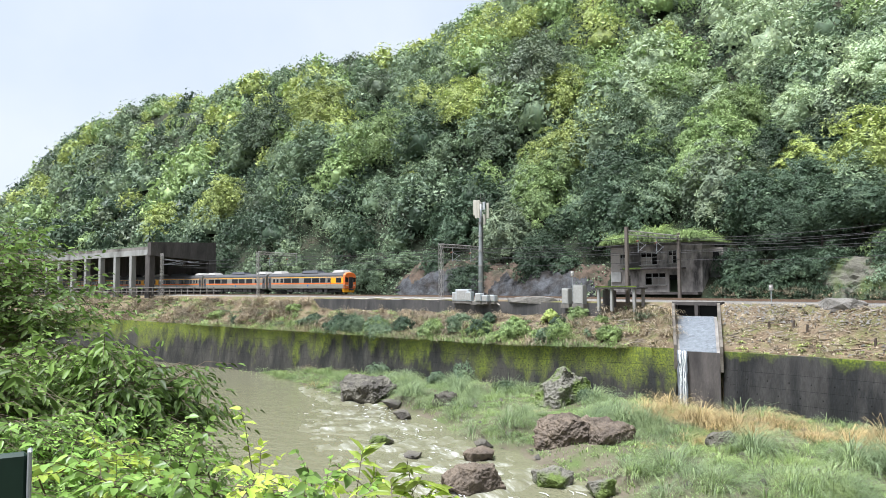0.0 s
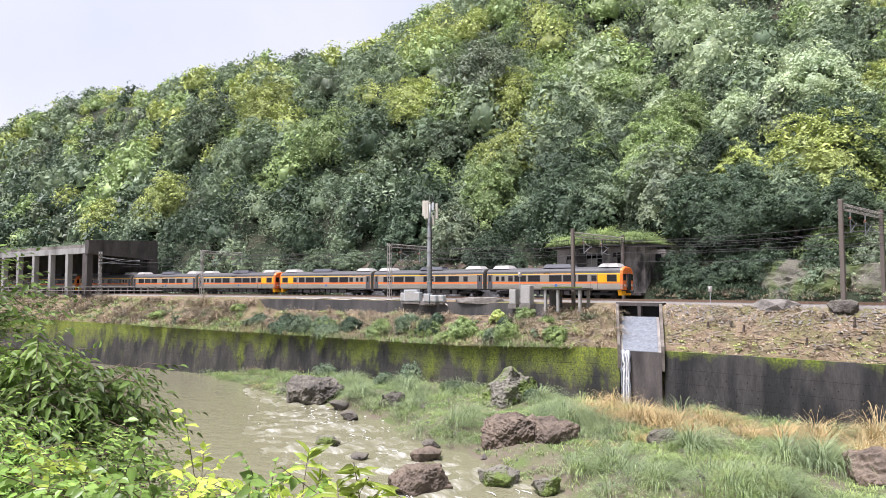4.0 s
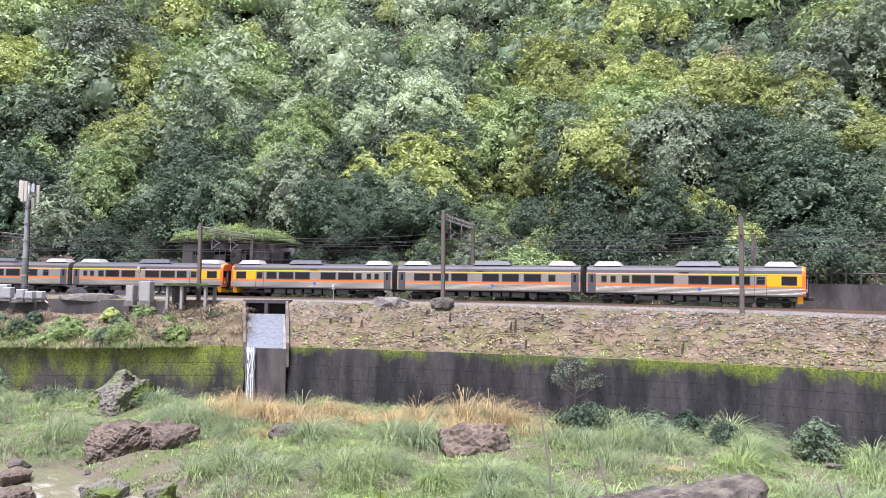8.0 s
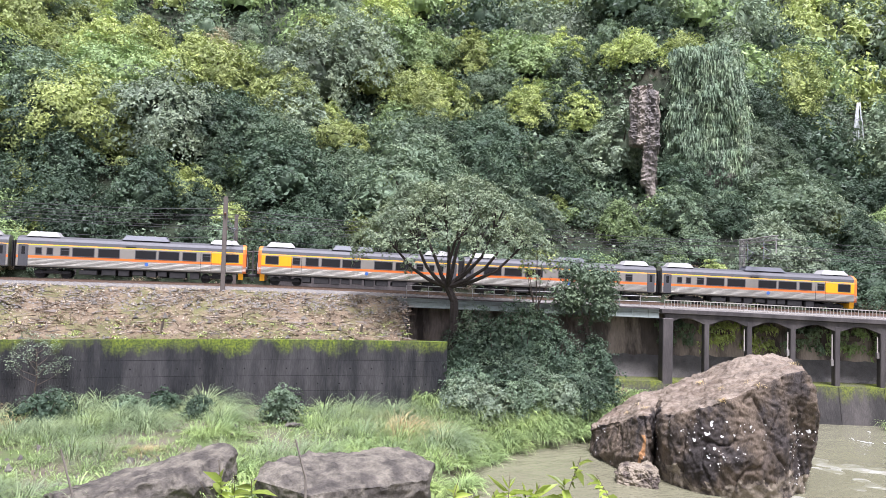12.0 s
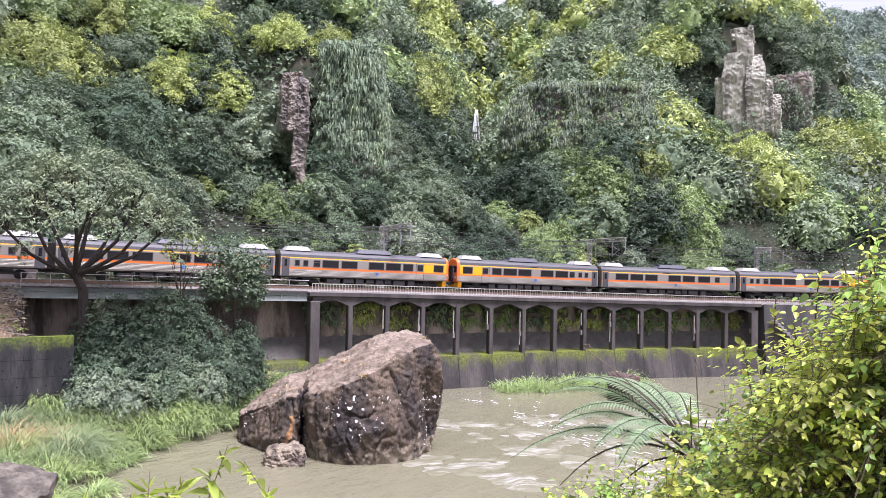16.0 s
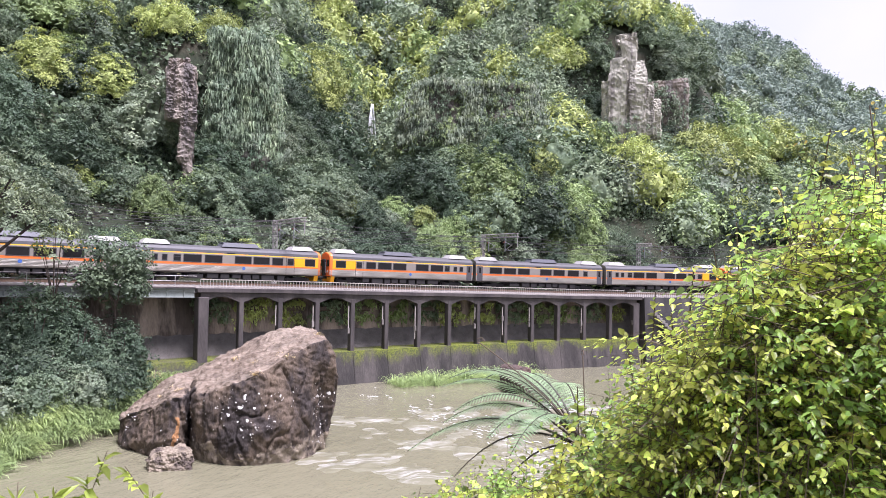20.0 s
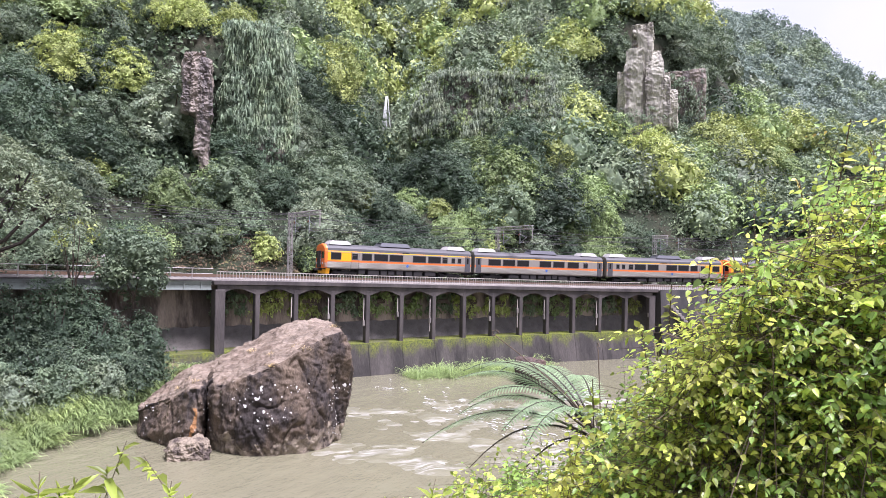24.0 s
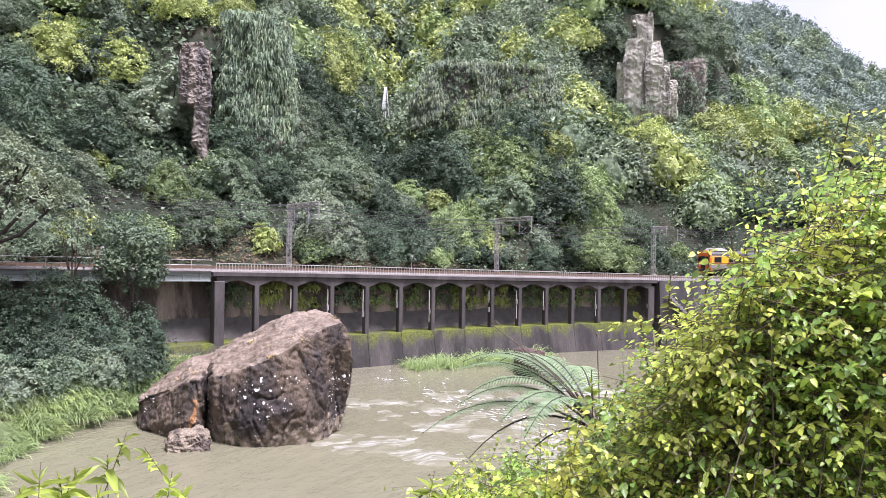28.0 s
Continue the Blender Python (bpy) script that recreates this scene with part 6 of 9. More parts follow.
# ---- plants ----
def leaf_cloud(rng, centers, radii, per, size, flat=0.75, jit=0.55, aspect=0.6, down=0.0, low=0.35, lean=None):
    """Leaves over lumps: V, F arrays. centers (n, 3), radii (n,)."""
    n = len(centers) * per
    c = np.repeat(np.asarray(centers, float), per, 0)
    r = np.repeat(np.asarray(radii, float), per)
    d = rng.normal(size=(n, 3))
    d[:, 2] = np.where(rng.random(n) < low, d[:, 2], np.abs(d[:, 2]))
    d /= np.linalg.norm(d, axis=1)[:, None]
    p = c + d * r[:, None] * (0.7 + 0.4 * rng.random((n, 1))) * np.array([1, 1, flat])
    nn = d + rng.normal(size=(n, 3)) * jit
    nn[:, 2] += 0.4
    if lean is not None:
        nn = nn * .6 + np.repeat(lean, per, 0)
    nn /= np.linalg.norm(nn, axis=1)[:, None]
    a = np.cross(nn, rng.normal(size=(n, 3)))
    a /= np.linalg.norm(a, axis=1)[:, None] + 1e-9
    b = np.cross(nn, a)
    sz = size * (0.55 + 0.9 * rng.random((n, 1)))
    V = np.stack([p - a * sz, p + b * sz * aspect * 1.3 + a * sz * 0.3, p - b * sz * aspect * 1.3 + a * sz * 0.6 - np.array([0, 0, 1]) * sz * down], 1).reshape(-1, 3)
    F = np.arange(n * 3, dtype=np.int32).reshape(-1, 3)
    return V, F


def blob(c, r, flat=0.75, n=8, m=5):
    th, ph = np.meshgrid(np.linspace(0, 2 * np.pi, n, endpoint=False), np.linspace(-1.2, 1.35, m), indexing="ij")
    p = np.stack([np.cos(th) * np.cos(ph), np.sin(th) * np.cos(ph), np.sin(ph) * flat], -1) * r + np.asarray(c)
    i, j = np.meshgrid(np.arange(n), np.arange(m - 1), indexing="ij")
    F = np.stack([i * m + j, ((i + 1) % n) * m + j, ((i + 1) % n) * m + j + 1, i * m + j + 1], -1).reshape(-1, 4)
    return p.reshape(-1, 3), np.concatenate([F[:, :3], F[:, [0, 2, 3]]], 0)


def join(parts):
    V, F, k = [], [], 0
    for v, f in parts:
        V.append(v)
        F.append(f + k)
        k += len(v)
    return np.concatenate(V), np.concatenate(F)


for a, b, c, d, mt, keys, n_ in ((56.6, 61.8, 6.6, 17.0, "rock_grey", ("leaf_mid", "leaf_pale", "leaf_dark"), 6500), (71.6, 84.0, 9.6, 14.4, "rock_grey", ("leaf_pale", "leaf_mid", "leaf_bright"), 11000)):
    x, y, z = terrain_hit((a + b) / 2, c)
    ob = cliff(a, b, c - .6, d, math.hypot(x, y) + 3.5, int(a), "steep rock wall hung with grass and ferns", mt, 9)
    for j_, key in enumerate(keys):
        drape(ob, key, n_ // (1 + j_), int(a) + j_, "long grass hanging over the rock wall", 0.9 + 0.5 * (j_ == 0))


for j_, key in enumerate(("leaf_mid", "leaf_pale")):
    drape(shoulder, key, 1500, 90 + j_, "long grass hanging over the rock shoulder")


def crown_arrays(seed, w, h, lumps=16, per=110, size=0.42, z0=0.0, core=True, flat=0.75):
    """Lumps over a broad dome, each clad in leaves, with coarser leaves inside."""
    rng = np.random.default_rng(seed)
    d = rng.normal(size=(lumps, 3))
    d[:, 2] = np.abs(d[:, 2]) * 1.0 - 0.35
    d /= np.linalg.norm(d, axis=1)[:, None]
    c = d * np.array([w * 0.36, w * 0.36, h * 0.40]) * (0.75 + 0.4 * rng.random((lumps, 1))) + np.array([0, 0, z0 + h * 0.42])
    r = w * (0.12 + 0.085 * rng.random(lumps))
    ps = [leaf_cloud(rng, c, r, per, size, flat)]
    if core:
        ps.append(leaf_cloud(rng, c * np.array([.8, .8, 1]) - np.array([0, 0, h * .05]), r * 0.75, max(4, per // 7), size * 2.0, flat, 1.2))
        ps.append(leaf_cloud(rng, np.array([[0, 0, z0 + h * 0.36]]), np.array([w * 0.24]), 60, size * 2.6, 0.9, 1.2))
    return join(ps)


def sprays(rng, c, up, r, per, size, jit=0.5, bow=0.35):
    """Leafy sprays: slightly domed discs of leaves at c, facing up, of radius r."""
    n = len(c) * per
    u = up / np.linalg.norm(up, axis=1)[:, None]
    a = np.cross(u, np.array([0.3, 0.2, 0.93]))
    a /= np.linalg.norm(a, axis=1)[:, None] + 1e-9
    b = np.cross(u, a)
    u, a, b, c, r = (np.repeat(q, per, 0) for q in (u, a, b, c, r))
    th, q = rng.random(n) * 6.2832, np.sqrt(rng.random(n))
    q = q * (1 + .3 * np.sin(th * 3 + r * 40))
    p = c + (a * np.cos(th)[:, None] + b * np.sin(th)[:, None]) * (r * q)[:, None] + u * (r * bow * (.8 - q * q) + r * .16 * rng.normal(size=n))[:, None]
    nn = u + rng.normal(size=(n, 3)) * jit + (a * np.cos(th)[:, None] + b * np.sin(th)[:, None]) * (q * .4)[:, None]
    nn /= np.linalg.norm(nn, axis=1)[:, None]
    t = np.cross(nn, rng.normal(size=(n, 3)))
    t /= np.linalg.norm(t, axis=1)[:, None] + 1e-9
    w = np.cross(nn, t)
    sz = size * (0.55 + 0.9 * rng.random((n, 1)))
    V = np.stack([p - t * sz, p + w * sz * .50 + t * sz * .45, p - w * sz * .50 + t * sz * .75], 1).reshape(-1, 3)
    return V, np.arange(n * 3, dtype=np.int32).reshape(-1, 3)


def forest_crown(seed, w, h, n, per, size, z0=0.0, rings=(12, 7), tier=.95):
    """A forest crown: leaf sprays laid like shingles over an uneven dome, coarser leaves and an added light-blocking
    hull under them.
    """
    rng = np.random.default_rng(seed)
    def dome(th, ph, out):
        bulge = out * (1 + .15 * np.sin(th * 2 + seed + ph * 2) + .12 * np.sin(th * 3 + seed * 2.1 - ph * 3) + .09 * np.sin(ph * 6 + th * 2 + seed))
        return np.stack([np.cos(th) * np.sin(ph) * w * .47 * bulge, np.sin(th) * np.sin(ph) * w * .47 * bulge, z0 + h * (.36 + .52 * np.cos(ph) * bulge)], -1)
    k = np.arange(n)
    v = (k + .5) / n                      # 0 at the top of the dome, 1 at its skirt
    th = k * 2.39996 + rng.normal(size=n) * .25
    ph = v ** 0.72 * 2.1
    c = dome(th, ph, 0.82 + 0.26 * rng.random(n))
    r = w * (0.058 + 0.072 * rng.random(n)) * (100 / n) ** 0.5
    up = np.stack([np.cos(th) * np.sin(ph), np.sin(th) * np.sin(ph), np.cos(ph) + tier], 1) + rng.normal(size=(n, 3)) * .22
    ps = [sprays(rng, c, up, r, per, size, .42, .28), sprays(rng, dome(th + .2, ph, .74), up, r * 1.25, max(4, per // 4), size * 2.1, .8)]
    # inner hull, added to block light so gaps between sprays go dark
    a, b = rings
    T, H = np.meshgrid(np.arange(a) * 2 * np.pi / a, np.linspace(0.05, 2.3, b), indexing="ij")
    V = dome(T, H, .38 + .16 * rng.random(T.shape)).reshape(-1, 3)
    i, j = np.meshgrid(np.arange(a), np.arange(b - 1), indexing="ij")
    F = np.stack([i * b + j, ((i + 1) % a) * b + j, ((i + 1) % a) * b + j + 1, i * b + j + 1], -1).reshape(-1, 4)
    ps.append((V, np.concatenate([F[:, :3], F[:, [0, 2, 3]]], 0)))
    return join(ps)


def trunk_geo(rng, h, r, w):
    g = Geo()
    lean = Vector((rng.uniform(-.06, .06) * h, rng.uniform(-.06, .06) * h, 0))
    g.tube([(0, 0, -1.2), lean * .3 + Vector((0, 0, h * .4)), lean + Vector((0, 0, h))], r, 7, r * .5)
    for k in range(4):
        a = k * 1.57 + rng.uniform(-.5, .5)
        g.tube([lean * .6 + Vector((0, 0, h * rng.uniform(.5, .9))), lean + Vector((math.cos(a) * w * .2, math.sin(a) * w * .2, h * 1.25)), lean + Vector((math.cos(a) * w * .34, math.sin(a) * w * .34, h * 1.5))], r * .45, 5, r * .15)
    return g


TREE_LABEL = {"leaf_dark": "dark green broadleaf tree on the forested hillside", "leaf_mid": "mid-green broadleaf tree on the forested hillside", "leaf_bright": "fresh bright green tree on the forested hillside",
              "leaf_lime": "yellow-green tree in new leaf on the hillside", "leaf_pale": "grey-green broad-crowned tree on the hillside", "leaf_silver": "far hillside tree, haze put into its grey-green leaf colour", "leaf_haze": "tree in the misty side gully, haze in the leaf colour", "leaf_russet": "tree with pale russet flowering crown on the hillside"}
SHAPES = []
# crown width, height, clumps, leaves on each clump
for k, (w_, h_, n_, p_) in enumerate(((10.0, 9.5, 96, 92), (8.5, 10.5, 84, 92), (12.0, 8.5, 112, 92), (8.0, 8.5, 72, 92), (10.5, 11.0, 106, 90), (12.5, 10.0, 122, 90))):
    sh = {}
    rng_ = random.Random(100 + k)
    sh["trunk"] = trunk_geo(rng_, 4.5, 0.22, 8).mesh("trunk", M["bark"])
    va = forest_crown(200 + k, w_, h_, n_, p_, 0.150, 0.2)
    for key in TREE_LABEL:
        sh[key] = fast_mesh("crown", *va, M[key])
    sh["small"] = forest_crown(400 + k, w_, h_, 38, 9, 0.48, 0.0, (8, 5), .3)
    sh["arrays"] = forest_crown(300 + k, w_, h_, 60, 22, 0.27, 0.0, (9, 5), .5)
    SHAPES.append(sh)


def plant_tree(x, y, z, scale, key, rng):
    sh = SHAPES[rng.randrange(6)]
    m = pose(x, y, z, 0, 0, rng.uniform(0, 360)) @ Matrix.Diagonal((scale, scale, scale * rng.uniform(.8, 1.1), 1))
    e = empty("forest_tree", m, TREE_LABEL[key], "tree", "trees of the hillside forest")
    for nm in ("trunk", "crown"):
        ob = new(nm, sh[nm if nm == "trunk" else key])
        ob.parent = e


# landmark crowns: azimuth, elevation of the crown's middle, width in degrees, foliage
LANDMARKS = [(-17.3, 16.2, 5.0, "leaf_bright"), (-28.5, 17.0, 8.5, "leaf_pale"), (-26.0, 15.4, 5, "leaf_lime"), (-25.5, 11.0, 5.2, "leaf_lime"), (-14.6, 7.0, 4, "leaf_dark"), (-11.5, 5.0, 4, "leaf_dark"), (-8.6, 9.8, 5, "leaf_lime"),
             (-3.0, 9.2, 7.5, "leaf_lime"), (1.6, 13.0, 4.2, "leaf_pale"), (5.2, 9.8, 5.6, "leaf_lime"), (13.2, 10.6, 6.5, "leaf_lime"), (10.0, 17.2, 5, "leaf_mid"), (20.4, 16.6, 5, "leaf_russet"),
             (26.6, 13.0, 5.4, "leaf_pale"), (-13.0, 13.2, 5, "leaf_bright"), (-46.0, 10.8, 5.6, "leaf_mid"), (-53.2, 6.6, 4, "leaf_lime"), (-57.6, 5.0, 4.4, "leaf_lime"), (-45.5, 14.0, 5, "leaf_lime"), (-38, 9, 5, "leaf_mid"),
             (34.6, 12.4, 5.2, "leaf_bright"), (38.4, 13.4, 3.4, "leaf_bright"), (41.2, 12.4, 4, "leaf_pale"), (49.6, 10.4, 2.8, "leaf_pale"), (55.3, 5.0, 2.6, "leaf_bright"), (96.2, 9.0, 6.0, "leaf_lime"), (90.6, 8.2, 4.4, "leaf_lime"),
             (89.4, 11.0, 4.2, "leaf_mid"), (64.8, 14.0, 5.2, "leaf_lime"), (79.4, 6.0, 6.4, "leaf_bright"), (85.5, 5.6, 5.4, "leaf_bright"), (67.0, 5.6, 5.0, "leaf_pale"), (61.0, 7.0, 2.2, "leaf_bright"), (70.0, 9.2, 3.2, "leaf_lime"), (102.5, 9.0, 4.4, "leaf_lime"),
             (-6.5, 6.6, 5, "leaf_mid"), (-21, 12.4, 5, "leaf_mid"), (51.6, 9.2, 1.8, "leaf_lime"), (16.8, 11.8, 4, "leaf_lime"), (-31, 12.5, 5, "leaf_mid"), (-50, 12.5, 5, "leaf_mid"), (-10, 15, 5, "leaf_mid"), (74, 8, 4, "leaf_mid"),
             (60.5, 12.5, 4, "leaf_dark"), (-2, 17, 5, "leaf_mid"), (-19, 11.0, 4.5, "leaf_bright"), (-23, 8.0, 5, "leaf_mid"), (8.5, 7.0, 4, "leaf_lime"), (30.5, 9.0, 5, "leaf_mid"), (36.0, 9.0, 4, "leaf_bright"), (91.6, 18.4, 3, "leaf_mid"), (94.2, 16.2, 4, "leaf_mid"), (93.4, 10.4, 3, "leaf_dark"), (92.6, 16.4, 3.2, "leaf_pale"), (93.6, 14.6, 3.4, "leaf_mid"), (91.0, 10.4, 2.2, "leaf_dark"), (87.6, 13.4, 3.0, "leaf_dark"), (87.8, 16.6, 3.0, "leaf_mid"), (57.5, 9.5, 3.0, "leaf_mid"), (60.5, 15.5, 3.4, "leaf_mid"), (59.2, 7.5, 3, "leaf_dark"), (52.2, 8.4, 3, "leaf_dark"), (74.0, 13.6, 3, "leaf_mid"), (80.5, 13.8, 3, "leaf_mid"), (77.5, 9.2, 3, "leaf_bright"), (-33.5, 15.4, 5, "leaf_lime"), (-40.5, 12.2, 5, "leaf_bright"), (-22.5, 15.5, 5, "leaf_bright"), (-5.5, 13, 6, "leaf_pale"), (2.5, 7.0, 5, "leaf_bright"), (22, 9, 5, "leaf_bright"), (18, 7, 4, "leaf_lime"), (44, 7, 5, "leaf_mid"), (58, 4.5, 3.5, "leaf_mid"), (72.5, 6.5, 4, "leaf_lime"), (76, 10, 3, "leaf_bright"), (82.5, 9, 4, "leaf_lime"), (63, 10.5, 4, "leaf_mid"), (66.2, 11.5, 3, "leaf_lime"), (99.5, 6.5, 4, "leaf_bright"), (93.2, 6.4, 4, "leaf_lime"), (48, 14, 5, "leaf_dark"), (43, 16, 4, "leaf_mid")]


def build_forest():
    rng = random.Random(77)
    placed = []
    count = 0
    for az, el, w, key in LANDMARKS:
        x, y, z = terrain_hit(az, el - w * 0.32)
        d = math.hypot(x, y)
        width = d * math.tan(radians(w))
        plant_tree(x, y, z - 3.2, min(1.9, width / 9.6), key, rng)
        placed.append((x, y, width * 0.24))
        count += 1
    far = {"leaf_silver": [], "leaf_dark": [], "leaf_mid": [], "leaf_pale": [], "leaf_lime": [], "leaf_bright": [], "leaf_haze": []}
    cand = []
    for s in np.arange(-300, 215, 6.5):
        for o in np.arange(-10.5, -230, -6.3):
            cand.append((s + rng.uniform(-2.6, 2.6), o + rng.uniform(-2.4, 2.4)))
    # more on the steep sides of the side valley and on the far ridge
    for s in np.arange(100, 134, 4.6):
        for o in np.arange(-72, -134, -4.2):
            cand.append((s + rng.uniform(-2, 2), o + rng.uniform(-2, 2)))
    for s in np.arange(-420, -300, 7):
        for o in np.arange(-16, -120, -7):
            cand.append((s + rng.uniform(-3, 3), o + rng.uniform(-3, 3)))
    cs, co = np.array([c[0] for c in cand]), np.array([c[1] for c in cand])
    xy, zz = lines(cs, co), terrain(cs, co)
    az = np.degrees(np.arctan2(xy[:, 0], xy[:, 1]))
    d = np.hypot(xy[:, 0], xy[:, 1])
    el = np.degrees(np.arctan2(zz - EYE, d))
    sky = np.interp(az, SKY_AZ, SKY_EL)
    keep = (az > -73) & (az < 111) & (el < 27.5) & (el > -2)
    order = np.argsort(d)
    for k in order:
        if not keep[k]:
            continue
        x, y, z = xy[k, 0], xy[k, 1], zz[k]
        # past the crest nothing is seen
        if not 60 < az[k] < 76 and el[k] > sky[k] - 0.02 and d[k] > 0 and el[k] >= sky[k] - 0.02 and zz[k] >= EYE + d[k] * math.tan(radians(sky[k])) - 0.05 and rng.random() < 0.35:
            continue
        if any((x - a) ** 2 + (y - b) ** 2 < r * r for a, b, r in placed):
            continue
        if any(a - 0.4 < az[k] < b + 0.2 and c - 2.0 < el[k] < e_ - 1.2 for a, b, c, e_ in CLIFF_ROWS) and co[k] < -20:
            continue
        if 53.4 < az[k] < 56.4 and 2.5 < el[k] < 6 and rng.random() < .6:
            continue
        if abs(az[k] - 69.4) < 1.7 and 6.5 < el[k] < 12.0:
            continue
        # the house and its yard
        if -41 < cs[k] < -13.5 and co[k] > -15.5:
            continue
        # higher, deeper crowns get lighter leaves, standing in for haze
        q = rng.random() + 0.2 * math.sin(x * 0.06) * math.cos(y * 0.05) + float(np.clip((-co[k] - 25) / 120, -0.12, 0.2)) + float(np.clip((el[k] - 9) / 40, -0.06, 0.2))
        if 38 < az[k] < 70:
            q -= 0.22
        key = "leaf_dark" if q < 0.32 else "leaf_mid" if q < 0.58 else "leaf_pale" if q < 0.71 else "leaf_bright" if q < 0.92 else "leaf_lime"
        # crowns across the misty gully take the hazed leaf colour
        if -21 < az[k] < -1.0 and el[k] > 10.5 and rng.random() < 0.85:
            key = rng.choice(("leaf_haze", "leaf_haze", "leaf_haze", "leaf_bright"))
        if d[k] > 175 and rng.random() < (0.04 if d[k] < 260 else 0.3):
            continue
        sc = (0.95 if d[k] > 175 else 1.1 if co[k] < -40 else 1.0) * rng.choice((0.6, 0.72, 0.82, 0.92, 1.08, 1.28)) * (0.72 if co[k] > -14 else 1.0)
        if count < 270:
            plant_tree(x, y, z - 1.8, sc, key, rng)
            count += 1
        else:
            # some of the farther crowns get the hazed grey-green
            if q > 0.5 and key != "leaf_haze" and rng.random() < 0.35:
                key = "leaf_silver"
            v, f = SHAPES[rng.randrange(6)]["arrays" if d[k] < 190 else "small"]
            a = rng.uniform(0, 6.28)
            c_, s_ = math.cos(a), math.sin(a)
            rot = np.array([[c_, -s_, 0], [s_, c_, 0], [0, 0, 1]]) * sc
            far[key].append((v @ rot.T + np.array([x, y, z - 1.8]), f))
    print("forest", count, {k: len(v) for k, v in far.items()})
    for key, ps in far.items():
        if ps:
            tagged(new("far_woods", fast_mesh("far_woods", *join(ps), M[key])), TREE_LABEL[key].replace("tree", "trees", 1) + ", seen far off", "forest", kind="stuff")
    # the hazy hill's woods: haze put into the colour, bluish high up; fresher below
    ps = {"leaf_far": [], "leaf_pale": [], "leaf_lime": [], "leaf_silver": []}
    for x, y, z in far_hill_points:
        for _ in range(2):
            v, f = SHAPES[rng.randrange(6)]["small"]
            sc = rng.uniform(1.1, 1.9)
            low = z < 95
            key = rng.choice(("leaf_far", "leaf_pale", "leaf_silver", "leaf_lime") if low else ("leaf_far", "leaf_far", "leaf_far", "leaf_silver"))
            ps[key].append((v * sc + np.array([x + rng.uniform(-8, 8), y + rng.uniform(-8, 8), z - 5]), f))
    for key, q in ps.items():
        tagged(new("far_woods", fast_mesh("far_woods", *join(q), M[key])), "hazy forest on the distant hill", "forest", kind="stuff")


build_forest()


def build_undergrowth():
    """Low leaves over the whole slope and along the foot of the hill."""
    rng = np.random.default_rng(9)
    for key, n, o0, o1, size, lift in (("leaf_dark", 30000, -6.8, -55, 0.17, 1.2), ("leaf_mid", 26000, -6.6, -60, 0.16, 1.6), ("leaf_pale", 8000, -6.6, -40, 0.24, 1.4), ("leaf_mid", 26000, -22, -120, 0.36, 2.0), ("leaf_dark", 42000, -24, -190, 0.42, 2.0), ("leaf_mid", 36000, -26, -200, 0.40, 2.2)):
        s = rng.uniform(50 if o0 == -22 else -200 if o0 < -23 else -150, 160, n)
        o = o0 + (o1 - o0) * rng.random(n) ** 1.6
        ok = ~((s > -40.5) & (s < -22) & (o > -10.5))
        ok &= ~((s > -20) & (s < 62) & (o > -8.0))
        ok &= ~((s < -127) & (o > -9)) & ~((s > 66) & (s < 104) & (o > -9.5)) & ~((s > -76) & (s < -44) & (o > -8.8))
        s, o = s[ok], o[ok]
        xy, z = lines(s, o), terrain(s, o)
        c = np.concatenate([xy, (z + lift * rng.random(len(s)) ** 2)[:, None]], 1)
        V, F = leaf_cloud(rng, c, np.full(len(c), 0.25 if o0 > -23 else 0.8), 2 if o0 > -23 else 4, size)
        tagged(new("undergrowth", fast_mesh("undergrowth", V, F, M[key])), "dense low green undergrowth covering the hillside", "undergrowth", kind="stuff")


build_undergrowth()


def grass_arrays(rng, s, o, height, blades=12, spread=0.35, bend=0.5, width=0.03, z=None):
    """Tufts of bent blades at line coordinates."""
    n = len(s)
    xy = lines(s, o)
    base = np.concatenate([xy, (terrain(s, o) if z is None else z)[:, None]], 1)
    b = np.repeat(base, blades, 0)
    k = len(b)
    h = np.repeat(height, blades) * (0.6 + 0.6 * rng.random(k))
    th = rng.random(k) * 2 * np.pi
    dirs = np.stack([np.cos(th), np.sin(th), np.zeros(k)], 1)
    side = np.stack([-np.sin(th), np.cos(th), np.zeros(k)], 1) * (width * (0.7 + 0.6 * rng.random(k)))[:, None]
    p0 = b + dirs * (spread * rng.random(k))[:, None] - np.array([0, 0, 0.08])
    bd = bend * (0.4 + rng.random(k))
    p1 = p0 + dirs * (h * bd * 0.35)[:, None] + np.array([0, 0, 1]) * (h * 0.65)[:, None]
    p2 = p0 + dirs * (h * bd * 1.0)[:, None] + np.array([0, 0, 1]) * (h * (1.0 - 0.25 * bd))[:, None]
    V = np.stack([p0 - side, p0 + side, p1 + side * 0.8, p1 - side * 0.8, p2], 1).reshape(-1, 3)
    i = np.arange(k, dtype=np.int32)[:, None] * 5
    F = np.concatenate([i + np.array([[0, 1, 2]]), i + np.array([[0, 2, 3]]), i + np.array([[3, 2, 4]])], 0)
    return V, F


